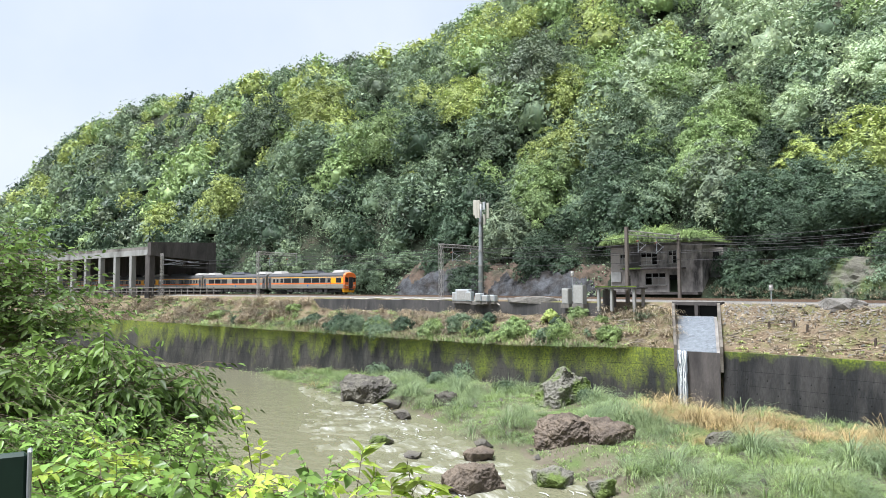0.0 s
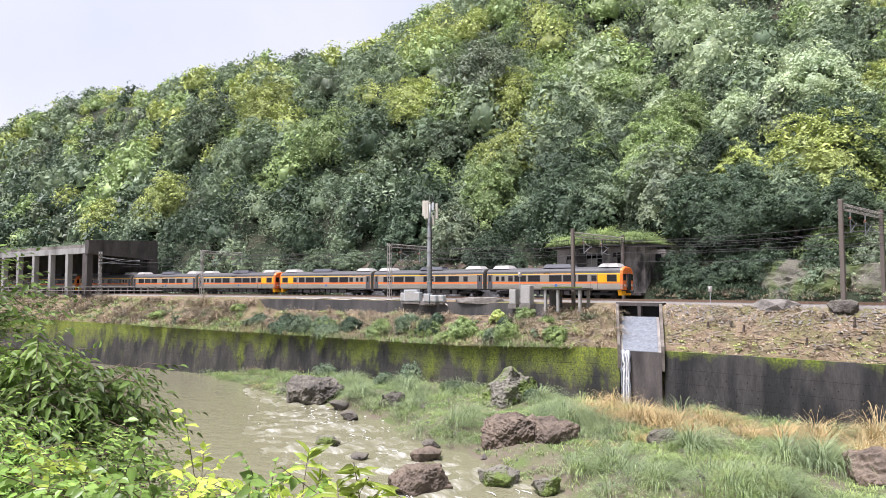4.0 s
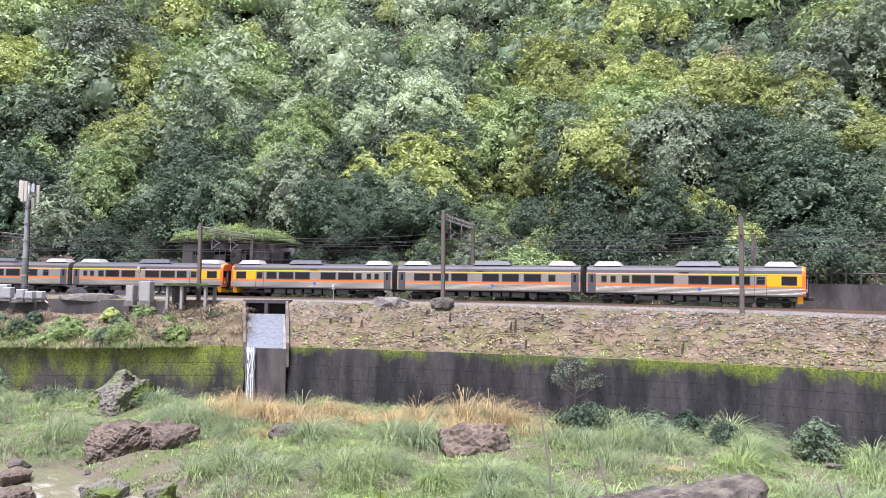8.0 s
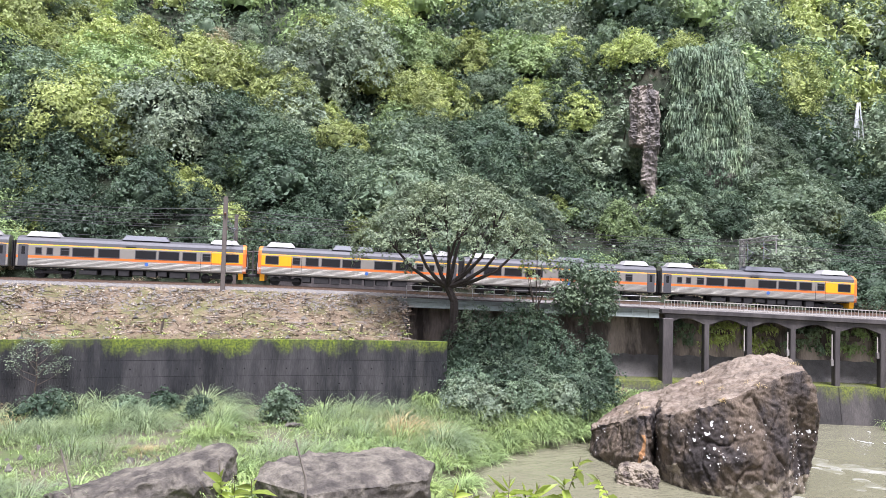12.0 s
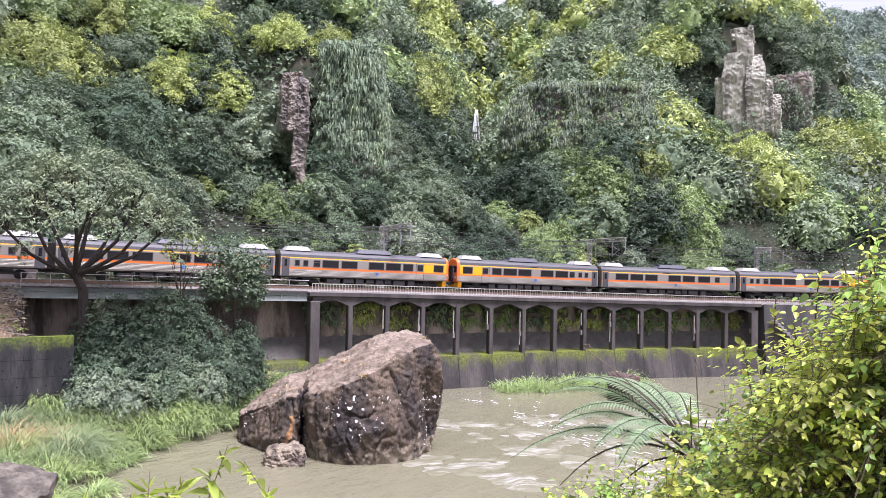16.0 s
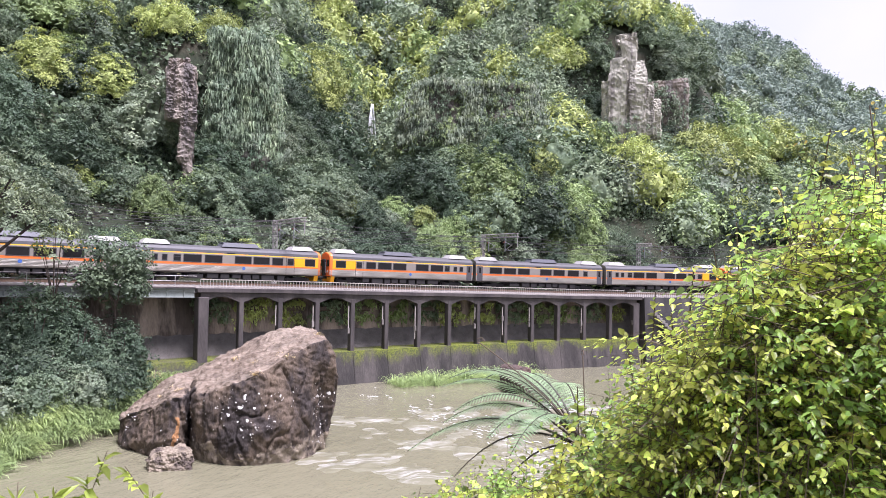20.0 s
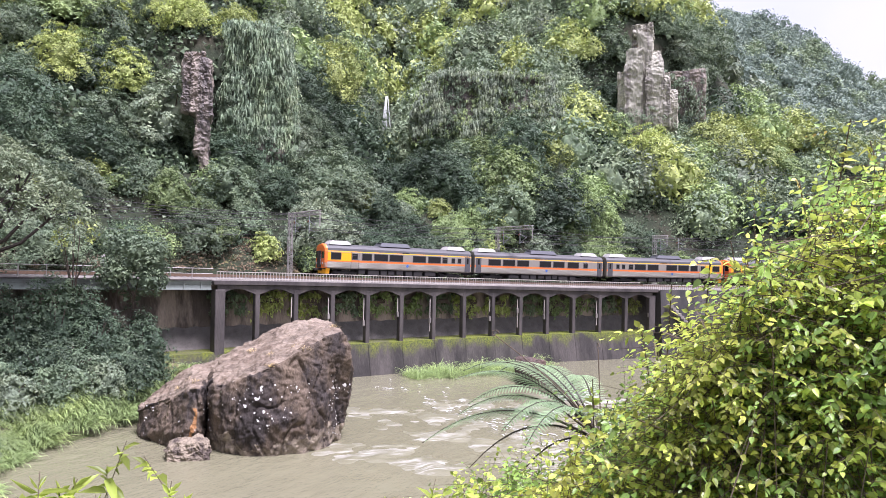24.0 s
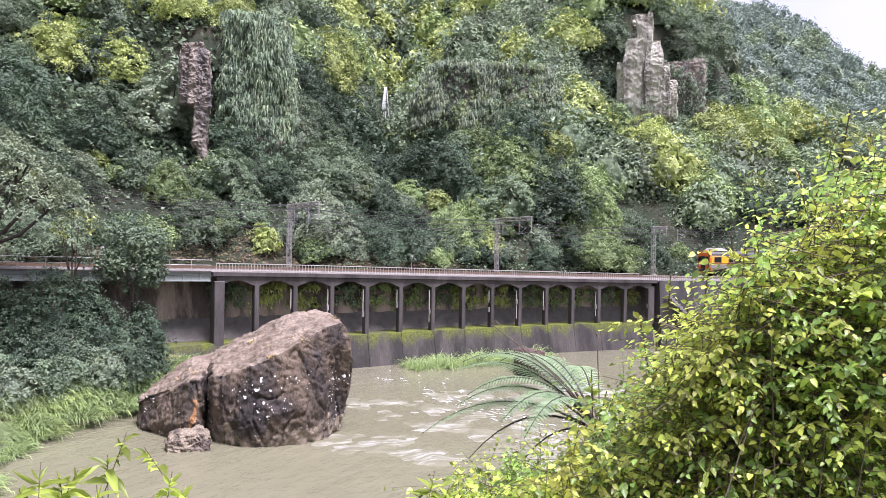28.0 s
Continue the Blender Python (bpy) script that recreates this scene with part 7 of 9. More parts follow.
def clumps(rng, s, o, radius, length, blades, width=0.03, z=None):
    """Arching tussocks: blades spring from a small crown and bow outwards."""
    xy = lines(s, o)
    base = np.concatenate([xy, (terrain(s, o) if z is None else z)[:, None]], 1)
    n = blades
    b, R, L_ = np.repeat(base, n, 0), np.repeat(radius, n), np.repeat(length, n)
    k = len(b)
    th = rng.random(k) * 2 * np.pi
    u = rng.random(k) ** 0.6
    d = np.stack([np.cos(th) + .25, np.sin(th) - .15, np.zeros(k)], 1)
    sd = np.stack([-np.sin(th), np.cos(th), np.zeros(k)], 1) * (width * (0.6 + 0.8 * rng.random(k)))[:, None]
    l = L_ * (0.65 + 0.6 * rng.random(k))
    p0 = b + d * (R * u * 0.6)[:, None] - np.array([0, 0, .1])
    phi = np.radians(86 - 46 * u - 16 * rng.random(k))
    def onward(p, ln, ang):
        return p + d * (ln * np.cos(ang))[:, None] + np.array([0, 0, 1.0]) * (ln * np.sin(ang))[:, None]
    p1 = onward(p0, l * .45, phi)
    p2 = onward(p1, l * .33, phi - np.radians(38))
    p3 = onward(p2, l * .34, phi - np.radians(78 + 30 * rng.random(k)))
    V = np.stack([p0 - sd * .7, p0 + sd * .7, p1 + sd, p1 - sd, p2 + sd * .8, p2 - sd * .8, p3], 1).reshape(-1, 3)
    i = np.arange(k, dtype=np.int32)[:, None] * 7
    F = np.concatenate([i + np.array([q]) for q in ([0, 1, 2], [0, 2, 3], [3, 2, 4], [3, 4, 5], [5, 4, 6])], 0)
    return V, F


def build_grass():
    rng = np.random.default_rng(21)
    n = 3100
    s, o = rng.uniform(-100, 68, n), rng.uniform(13.9, 58, n)
    xy = lines(s, o)
    e = side_of(BAR_EDGE, xy[:, 0], xy[:, 1])
    ok = (e > 0.1) & (terrain(s, o) > 0.0) & (o < 54)
    s, o, xy, e = s[ok], o[ok], xy[ok], e[ok]
    lush = wob(xy[:, 0], xy[:, 1], 0.28, 3) + 0.5 * rng.normal(size=len(s))
    dry = (1.2 * np.exp(-((s + 2) / 15) ** 2 - ((o - 19.0) / 3.0) ** 2) + 0.35 * (wob(s, o, 0.35, 5) > 0.75) + 0.22 * rng.random(len(s))) > 0.5
    rad, ln = 1.1 + 0.9 * np.clip(lush, -0.3, 1.4), 1.1 + 1.05 * np.clip(lush, -0.45, 1.5)
    ln = ln * (0.95 + 0.5 * np.clip(wob(xy[:, 0], xy[:, 1], 0.8, 9), -0.9, 1.1))
    clear = np.zeros(len(s), bool)
    for bx, by, br in ((1.0, 46.6, 4.6), (11.4, 35.0, 5.6), (19.2, 29.8, 5.4), (-24.4, 47.5, 4.2), (-20.0, 48.0, 4.2), (-31.6, 60.5, 4.2), (-53.5, 59.5, 4.2)):
        clear |= (xy[:, 0] - bx) ** 2 + (xy[:, 1] - by) ** 2 < br * br
    big = ~clear & ~dry & (e > 2.5) & (rng.random(len(s)) < 0.045)
    V, F = clumps(rng, s[big], o[big], np.full(big.sum(), 1.5), 1.9 + 0.8 * rng.random(big.sum()), 420, 0.015)
    tagged(new("river_grass", fast_mesh("river_grass", V, F, M["grass_pale"])), "large domed tussocks of arching silver grass on the gravel bar", "grass", kind="stuff")
    ln = np.where(dry, ln * 1.3, ln)
    ln = np.where(clear, ln * 0.42, ln)
    near = e < 2.5
    ln = np.where(near, ln * 0.65, ln)
    for key, m, lab in (("grass", ~dry & (lush < 0.5), "tall green river grass in tussocks on the gravel bar"), ("grass_pale", ~dry & (lush >= 0.5), "pale arching silver grass tussocks on the gravel bar"),
                        ("grass_dry", dry, "dry straw-coloured reeds among the river grass")):
        if m.any():
            V, F = clumps(rng, s[m], o[m], rad[m], ln[m] * 0.88, 120, 0.0145)
            tagged(new("river_grass", fast_mesh("river_grass", V, F, M[key])), lab, "grass", kind="stuff")
    n = 900
    s, o = rng.uniform(20, 66, n), rng.uniform(14, 46, n)
    xy = lines(s, o)
    e = side_of(BAR_EDGE, xy[:, 0], xy[:, 1])
    ok = (e > 0.0) & (e < 9)
    V, F = clumps(rng, s[ok], o[ok], np.full(ok.sum(), 0.9), 0.6 + 0.8 * rng.random(ok.sum()), 80, 0.030)
    tagged(new("river_grass", fast_mesh("river_grass", V, F, M["grass"])), "green river grass along the water's edge", "grass", kind="stuff")
    n = 320
    s, o = rng.uniform(45, 66, n), rng.uniform(11, 21, n)
    xy = lines(s, o)
    ok = side_of(BAR_EDGE, xy[:, 0], xy[:, 1]) > 0.1
    V, F = clumps(rng, s[ok], o[ok], np.full(ok.sum(), 1.0), 0.8 + 0.8 * rng.random(ok.sum()), 100, 0.028)
    tagged(new("river_grass", fast_mesh("river_grass", V, F, M["grass"])), "long green grass on the bank beside the great boulder", "grass", kind="stuff")
    # low herbs between the tussocks
    n = 12000
    s, o = rng.uniform(-100, 68, n), rng.uniform(13.6, 54, n)
    xy = lines(s, o)
    ok = (side_of(BAR_EDGE, xy[:, 0], xy[:, 1]) > 0.6) & (terrain(s, o) > 0.15)
    V, F = grass_arrays(rng, s[ok], o[ok], np.full(ok.sum(), 0.38), 6, 0.6, 1.1, 0.022)
    tagged(new("river_herbs", fast_mesh("river_herbs", V, F, M["grass"])), "low green herbs between the tussocks", "grass", kind="stuff")
    for name, n, s0, s1, o0, o1, hh, key, lab in (
            ("reed_bed", 150, 88, 106, 8.4, 12.0, 1.5, "grass", "green reed bed in the water at the wall"),
            ("embankment_brush", 2000, -165, -60, 7.6, 13.4, 1.2, "brush", "dry brown brush on the embankment"),
            ("embankment_weeds", 420, -165, -24, 7.6, 13.2, 0.8, "grass", "green weeds among the dry brush"),
            ("embankment_weeds", 260, -120, -24, 8.5, 13.2, 0.7, "leaf_mid", "dark green weeds among the dry brush"),
            ("embankment_brush", 1000, -60, -20, 7.6, 13.3, 1.0, "brush", "dry brown brush on the embankment"),
            ("embankment_weeds", 200, -95, -30, 11.2, 13.3, 0.8, "grass", "green weeds along the wall's crest"),
            ("crest_weeds", 260, -105, -24, 13.0, 13.7, 0.9, "grass", "green weeds hanging over the wall's crest"),
            ("crest_weeds", 200, -100, -24, 12.9, 13.6, 0.9, "brush", "dry brown stems hanging over the wall's crest"),
            ("wall_foot_grass", 160, -98, -45, 14.6, 17.5, 0.9, "grass", "green grass at the foot of the river wall"),
            ("embankment_weeds", 260, -12, 44, 7.4, 12.8, 0.32, "brush", "sparse dry weeds on the embankment"),
            ("embankment_weeds", 240, -14, 44, 10.8, 13.2, 0.26, "leaf_lime", "low yellow-green weeds along the wall's crest"),
            ("slope_grass", 420, 47, 69, 7.2, 16.5, 1.0, "grass", "long grass on the bank below the girder span"),
            # dark scrub added in place of the shade by the house
            ("scree_weeds", 260, -25, -7, -8.6, -6.5, 0.9, "leaf_dark", "dark green scrub standing in for shade beside the derelict house"),
            ("scree_weeds", 120, -25, -7, -8.0, -6.4, 0.7, "brush", "dry brown scrub beside the derelict house"),
            ("scree_weeds", 420, -8, 62, -11, -6.6, 0.8, "brush", "dry brown scrub at the foot of the hill"),
            ("scree_weeds", 320, -8, 62, -12, -6.6, 0.7, "leaf_mid", "green scrub at the foot of the hill"),
            ("scree_weeds", 260, 64, 106, -11, -6.6, 0.5, "brush", "dry brown litter and weeds on the scree"),
            ("scree_weeds", 150, 64, 130, -10, -6.4, 0.6, "leaf_mid", "green weeds on the scree"),
            ("track_weeds", 220, 60, 130, -6.8, -4.4, 0.4, "leaf_lime", "low weeds beside the track")):
        s, o = rng.uniform(s0, s1, n), rng.uniform(o0, o1, n)
        if name == "slope_grass":
            o = 7.2 + (o - 7.2) * np.clip(1.25 - (s - 47) / 22 * 0.8, 0.2, 1)
        if name == "embankment_brush":
            keep = wob(s, o, 0.33, 4) + 0.5 * rng.normal(size=n) > -0.1
            s, o = s[keep], o[keep]
        size = hh * (0.45 + 1.1 * rng.random(len(s)) ** 2)
        V, F = clumps(rng, s, o, size * 0.6, size, 40, 0.022, np.zeros(len(s)) if name == "reed_bed" else np.interp(s, [-105, -55, -40, -20], [6.75, 6.3, 6.3, 6.95]) if name == "crest_weeds" else None)
        tagged(new(name, fast_mesh(name, V, F, M[key])), lab, "grass", kind="stuff")
    n = 420
    s, o = rng.uniform(-39.6, -24.9, n), np.where(rng.random(n) < 0.55, rng.uniform(-8.2, -6.7, n), rng.uniform(-14, -7, n))
    hump = 1.15 - np.abs(s + 32.3) / 10 + 0.25 * np.sin(s * 1.3)
    V, F = clumps(rng, s, o, np.full(n, 0.9), rng.uniform(1.2, 2.3, n) * hump, 60, 0.028, np.full(n, 18.25) + .5 * hump * rng.random(n))
    tagged(new("roof_grass", fast_mesh("roof_grass", V, F, M["grass"])), "long grass growing over the flat roof of the house", "grass", kind="stuff")
    c = np.stack([rng.uniform(-39.4, -25.0, 110), rng.uniform(-13.5, -6.8, 110), 18.5 + 1.3 * rng.random(110) ** 1.5], 1)
    c[:, :2] = lines(c[:, 0], c[:, 1])
    V, F = sprays(rng, c, np.stack([rng.normal(size=110) * .4, rng.normal(size=110) * .4, np.ones(110)], 1), rng.uniform(.4, .9, 110), 46, 0.10)
    tagged(new("roof_scrub", fast_mesh("roof_scrub", V, F, M["leaf_bright"])), "low leafy scrub growing over the roof of the house", "undergrowth", kind="stuff")
    n = 200
    s, o = rng.uniform(-230, -129, n), rng.uniform(2, 8, n)
    V, F = clumps(rng, s, o, np.full(n, 0.8), np.full(n, 1.1), 40, 0.04, np.full(n, 21.2))
    tagged(new("roof_grass", fast_mesh("roof_grass", V, F, M["leaf_mid"])), "weeds growing on the rock shed roof", "grass", kind="stuff")


M["grass_pale"] = leafmat("grass_pale", (0.232, 0.298, 0.158), trans=0.3, island=0.4)
M["brush"] = leafmat("brush", (0.27, 0.225, 0.16), trans=0.2, island=0.4)


build_grass()


def build_boulder_tufts():
    ss, oo = to_line(tuft_spots[:, 0], tuft_spots[:, 1])
    V, F = clumps(np.random.default_rng(4), ss, oo, np.full(9, .2), np.full(9, .45), 40, .012, tuft_spots[:, 2])
    tagged(new("boulder_grass", fast_mesh("boulder_grass", V, F, M["grass_dry"])), "dry grass tufts on top of the great boulder", "grass", kind="stuff")


build_boulder_tufts()


def shrub(x, y, z, w, h, key, seed, label, lumps=14, per=150, size=0.115, name="shrub", group=""):
    e = empty(name, pose(x, y, z), label, "shrub", group)
    rng = random.Random(seed)
    g = Geo()
    for k in range(5):
        a = rng.uniform(0, 6.28)
        g.tube([(0, 0, -.3), (math.cos(a) * w * .12, math.sin(a) * w * .12, h * .4), (math.cos(a) * w * .3, math.sin(a) * w * .3, h * .8)], 0.02 * w, 5, 0.006 * w)
    part("stem", g, M["bark"], e)
    part("foliage", fast_mesh("foliage", *forest_crown(seed, w, h * 1.1, lumps * 4, per // 4, size * .85, 0.0, (9, 5)), M[key]), None, e)
    return e


def build_shrubs():
    rng = random.Random(31)
    gl = "shrubs on the embankment and river bar"
    rows = []
    for k in range(22):    # band of shrubs on the crest of the wall upstream
        rows.append((rng.uniform(-72, -32), rng.uniform(11.2, 13.6), rng.uniform(2.0, 4.0), rng.uniform(1.3, 2.2), rng.choice(["leaf_mid", "leaf_dark", "leaf_bright", "grass"])))
    for k in range(26):
        rows.append((rng.uniform(-105, -24), rng.uniform(8.4, 13.0), rng.uniform(1.2, 3.0), rng.uniform(0.7, 1.6), rng.choice(["leaf_mid", "leaf_dark", "brush", "grass"])))
    for k in range(30):    # dark thicket under the umbrella tree
        rows.append((rng.uniform(46.5, 61), rng.uniform(8.5, 15.5), rng.uniform(3.0, 5.0), rng.uniform(2.2, 3.6), rng.choice(["leaf_dark", "leaf_dark", "leaf_mid", "leaf_pale"])))
    for k in range(16):
        rows.append((rng.uniform(46.5, 61), rng.uniform(7.8, 11), rng.uniform(3.4, 4.8), rng.uniform(4.2, 7.2), rng.choice(["leaf_dark", "leaf_dark", "leaf_mid"])))
    for k in range(10):
        rows.append((rng.uniform(-60, 40), rng.uniform(15, 17.5), rng.uniform(1.2, 2.4), rng.uniform(0.9, 1.6), rng.choice(["leaf_mid", "leaf_dark"])))
    for k in range(16):    # foot of the hill
        rows.append((rng.uniform(55, 132), rng.uniform(-9.5, -7), rng.uniform(2.5, 4), rng.uniform(2, 3.2), rng.choice(["leaf_mid", "leaf_dark", "leaf_bright"])))
    rows += [(16.0, 17.5, 4.2, 2.2, "leaf_dark"), (33.5, 18.0, 3.0, 2.6, "leaf_mid"), (-60, 15.0, 3, 1.6, "leaf_mid"), (-33.5, 7.6, 2.4, 1.6, "leaf_bright"), (-37.0, 8.4, 2.0, 1.5, "leaf_lime")]
    for k, (s, o, w, h, key) in enumerate(rows):
        p = lines(s, o)
        shrub(float(p[0]), float(p[1]), float(terrain(s, o)) - 0.1, w, h, key, 500 + k, f"{'dark' if key == 'leaf_dark' else 'green'} leafy shrub on the river slope", group=gl)
    # dark shrubs added to fill the hollow in place of its deep shade
    for k in range(22):
        ss_, oo_ = rng.uniform(-24.5, -13.5), rng.uniform(-11.5, -8.0)
        q = P(ss_, oo_, None, 0)
        shrub(q.x, q.y, float(terrain(ss_, oo_)) - .2, rng.uniform(2, 3.6), rng.uniform(1.2, 3.2), "leaf_dark", 860 + k, "dark leafy shrub standing in for the hollow's shade beside the house", group=gl)
    # thick scrub on the lower slope behind the viaduct and the embankment
    for k in range(64):
        ss_, oo_ = (rng.uniform(44, 128), rng.uniform(-22, -8.5)) if k < 44 else (rng.uniform(-8, 44), rng.uniform(-15, -9.5))
        q = P(ss_, oo_, None, 0)
        shrub(q.x, q.y, float(terrain(ss_, oo_)) - .6, rng.uniform(3.6, 6.4), rng.uniform(2.4, 4.6), rng.choice(["leaf_mid", "leaf_bright", "leaf_bright", "leaf_lime", "leaf_pale"]), 1900 + k, "leafy shrub on the lower forest slope", 22, 95, 0.15, group="shrubs at the foot of the forest")
    # trees that lean over the hollow beside the house, dark-leaved to paint its shade
    rt = random.Random(6)
    for s, o, dz, sc in ((-21.5, -14, 3.0, 0.9), (-18, -12.5, 4.0, 0.7), (-14.5, -12.5, 4.5, 0.7), (-11, -14, 5.0, 0.8), (-24, -16, 2.0, 1.0), (-17, -17, 3.0, 1.0), (-6, -14, 4.5, 0.8)):
        q = P(s, o, None, 0)
        plant_tree(q.x, q.y, float(terrain(s, o)) + dz - 3.2, sc, "leaf_dark", rt)
    # ferns and creepers hanging behind the piers
    for k in range(14):
        s = 68.4 + 4.08 * (k + 0.5)
        q = P(s, 4.3, float(rz_(s)) - 2.55)
        key = ("leaf_mid", "leaf_lime", "leaf_lime", "leaf_mid", "leaf_bright", "leaf_bright")[k % 6]
        e = empty("hanging_fern", Matrix.Translation(q), "ferns and creepers hanging behind the piers", "fern", "ferns behind the piers")
        r = np.random.default_rng(900 + k)
        c = np.stack([r.uniform(-1.75, 1.75, 30), r.uniform(-.3, .6, 30), r.uniform(-0.9, 0.9, 30)], 1)
        c[:, 2] -= 0.5 * np.abs(np.sin(c[:, 0] * 1.7 + k)) * (c[:, 2] < 0)
        a = radians(heading(s))
        c[:, 0], c[:, 1] = c[:, 0] * math.cos(a) - c[:, 1] * math.sin(a), c[:, 0] * math.sin(a) + c[:, 1] * math.cos(a)
        part("foliage", fast_mesh("foliage", *leaf_cloud(r, c, np.full(30, 0.42), 34, 0.17, 1.1, 0.5, 0.3, 1.3), M[key]), None, e)
        part("rootstock", Geo().box((0, 0, 0.2), (2.4, 0.3, 0.5), heading(s), bev=.1), M["bark"], e)


build_shrubs()


def build_umbrella_tree():
    """The broad flat-crowned tree between river and railway."""
    q = P(48.0, 9.4, 9.0)
    e = empty("umbrella_tree", Matrix.Translation(q), "broad flat-crowned tree with forking dark limbs beside the railway", "tree")
    rng = random.Random(64)
    g = Geo()
    right = Vector((math.cos(radians(-41)), math.sin(radians(-41)), 0))
    back = Vector((-right.y, right.x, 0))
    fork = Vector((0, 0, 2.4)) - right * 0.6
    g.tube([(0.3, 0, -5.5), (0, 0, -2), (0, 0, 1.2), fork], 0.46, 8, 0.3)
    tips = []
    for k, (u, v, z) in enumerate(((-6.6, 0, 7.2), (-3.6, 2, 9.0), (-1.0, -2, 9.8), (1.6, 1.5, 10.6), (4.2, -1, 9.6), (6.8, 0.5, 7.2), (3.0, 3.2, 8.6), (-4.0, -2.6, 7.6), (0.5, -3.0, 8.2), (5.2, -2.2, 7.6))):
        tip = right * u + back * v + Vector((0, 0, z))
        mid = fork.lerp(tip, 0.5) + Vector((0, 0, -0.9)) + right * rng.uniform(-.5, .5)
        g.tube([fork, fork.lerp(mid, .5) - Vector((0, 0, .2)), mid, mid.lerp(tip, .6), tip], 0.22, 6, 0.05)
        for j in range(4):
            b = tip + right * rng.uniform(-1.6, 1.6) + back * rng.uniform(-1.4, 1.4) + Vector((0, 0, rng.uniform(.2, 1.2)))
            g.tube([mid.lerp(tip, .5), mid.lerp(b, .7), b], 0.07, 5, 0.02)
        tips.append(tip)
    part("trunk", g, M["bark_dark"], e)
    r = np.random.default_rng(65)
    c, rad = [], []
    for t in tips:
        for j in range(6):
            c.append((t.x + r.normal() * 1.3, t.y + r.normal() * 1.3, t.z + r.normal() * 0.5))
            rad.append(r.uniform(.5, .95))
    # sprays in tiers over a wide dome, drooping to a ragged skirt
    ups = [(r.normal() * .3, r.normal() * .3, 1) for _ in c]
    for j in range(460):
        a, q = j * 2.39996, math.sqrt((j + .5) / 460) * r.uniform(.92, 1.06)
        u, v = 8.8 * q * math.cos(a), 6.2 * q * math.sin(a)
        zz = 11.6 - 6.0 * q**2.4 - r.random() ** 3 * 1.6 + 0.45 * math.sin(u * 1.1 + v * .7) + .25 * math.sin(v * 2 - u)
        w = right * (u - 0.4) + back * v
        c.append((w.x, w.y, zz))
        o = (right * math.cos(a) + back * math.sin(a)) * q**1.5 * .9
        ups.append((o.x + r.normal() * .25, o.y + r.normal() * .25, 1))
        rad.append(r.uniform(.38, .8))
    parts = [sprays(r, np.array(c), np.array(ups), np.array(rad), 64, 0.125, 0.45, .3)]
    part("crown", fast_mesh("crown", *join(parts), M["leaf_umbrella"]), None, e)
    # a bushy small tree and a bare one beside it
    q = P(60.2, 8.6, 6.6)
    e = empty("small_tree", Matrix.Translation(q), "small dense grey-green tree beside the girder span", "tree")
    part("trunk", trunk_geo(random.Random(3), 2.6, 0.14, 3), M["bark"], e)
    part("crown", fast_mesh("crown", *crown_arrays(66, 6.6, 8.4, 30, 190, 0.12, 0.2, True, 1.0), M["leaf_mid"]), None, e)
    q = P(55.4, 8.8, 8.2)
    e = empty("bare_tree", Matrix.Translation(q), "thin half-bare tree with a few yellow leaves", "tree")
    g = Geo()
    rr = random.Random(5)
    for k in range(9):
        a = rr.uniform(0, 6.28)
        g.tube([(0, 0, -0.5), (math.cos(a) * .3, math.sin(a) * .3, 2), (math.cos(a) * rr.uniform(.6, 1.8), math.sin(a) * rr.uniform(.6, 1.8), rr.uniform(4, 7))], 0.07, 5, 0.015)
    part("trunk", g, M["bark"], e)
    part("crown", fast_mesh("crown", *crown_arrays(67, 3.8, 4.2, 9, 30, 0.13, 3.4, False), M["leaf_lime"]), None, e)


build_umbrella_tree()


def build_wall_tree():
    """A thin young tree rooted at the foot of the river wall, its roots spread like stilts."""
    s, o = 14.5, 14.6
    p = lines(s, o)
    z = float(terrain(s, o))
    e = empty("young_tree", pose(float(p[0]), float(p[1]), z), "thin young tree with airy grey-green leaves on stilt roots", "tree")
    rng = random.Random(15)
    g = Geo()
    for k in range(8):
        a = k * .785 + rng.uniform(-.2, .2)
        g.tube([(math.cos(a) * .55, math.sin(a) * .55, -.3), (math.cos(a) * .2, math.sin(a) * .2, .8), (0, 0, 1.5)], .035, 5, .03)
    part("root", g, M["bark"], e)
    g = Geo()
    g.tube([(0, 0, 1.4), (.1, 0, 2.6), (0, .1, 4.6)], .07, 6, .025)
    tips = []
    for k in range(15):
        a, h = k * 2.4, 2.2 + 2.6 * k / 15
        t = Vector((math.cos(a) * (1.9 - .08 * k), math.sin(a) * (1.9 - .08 * k), h + .9))
        g.tube([(0.05, 0, h - .2), t * .5 + Vector((0, 0, h * .42)), t], .028, 4, .008)
        tips += [t, t * .75 + Vector((rng.uniform(-.3, .3), rng.uniform(-.3, .3), h * .2)), t + Vector((rng.uniform(-.5, .5), rng.uniform(-.5, .5), rng.uniform(-.1, .5)))]
    part("trunk", g, M["bark"], e)
    r = np.random.default_rng(16)
    c = np.array([tuple(t) for t in tips])
    part("crown", fast_mesh("crown", *sprays(r, c, np.stack([r.normal(size=len(c)) * .3, r.normal(size=len(c)) * .3, np.ones(len(c))], 1), r.uniform(.3, .6, len(c)), 42, .062), M["leaf_pale"]), None, e)


build_wall_tree()


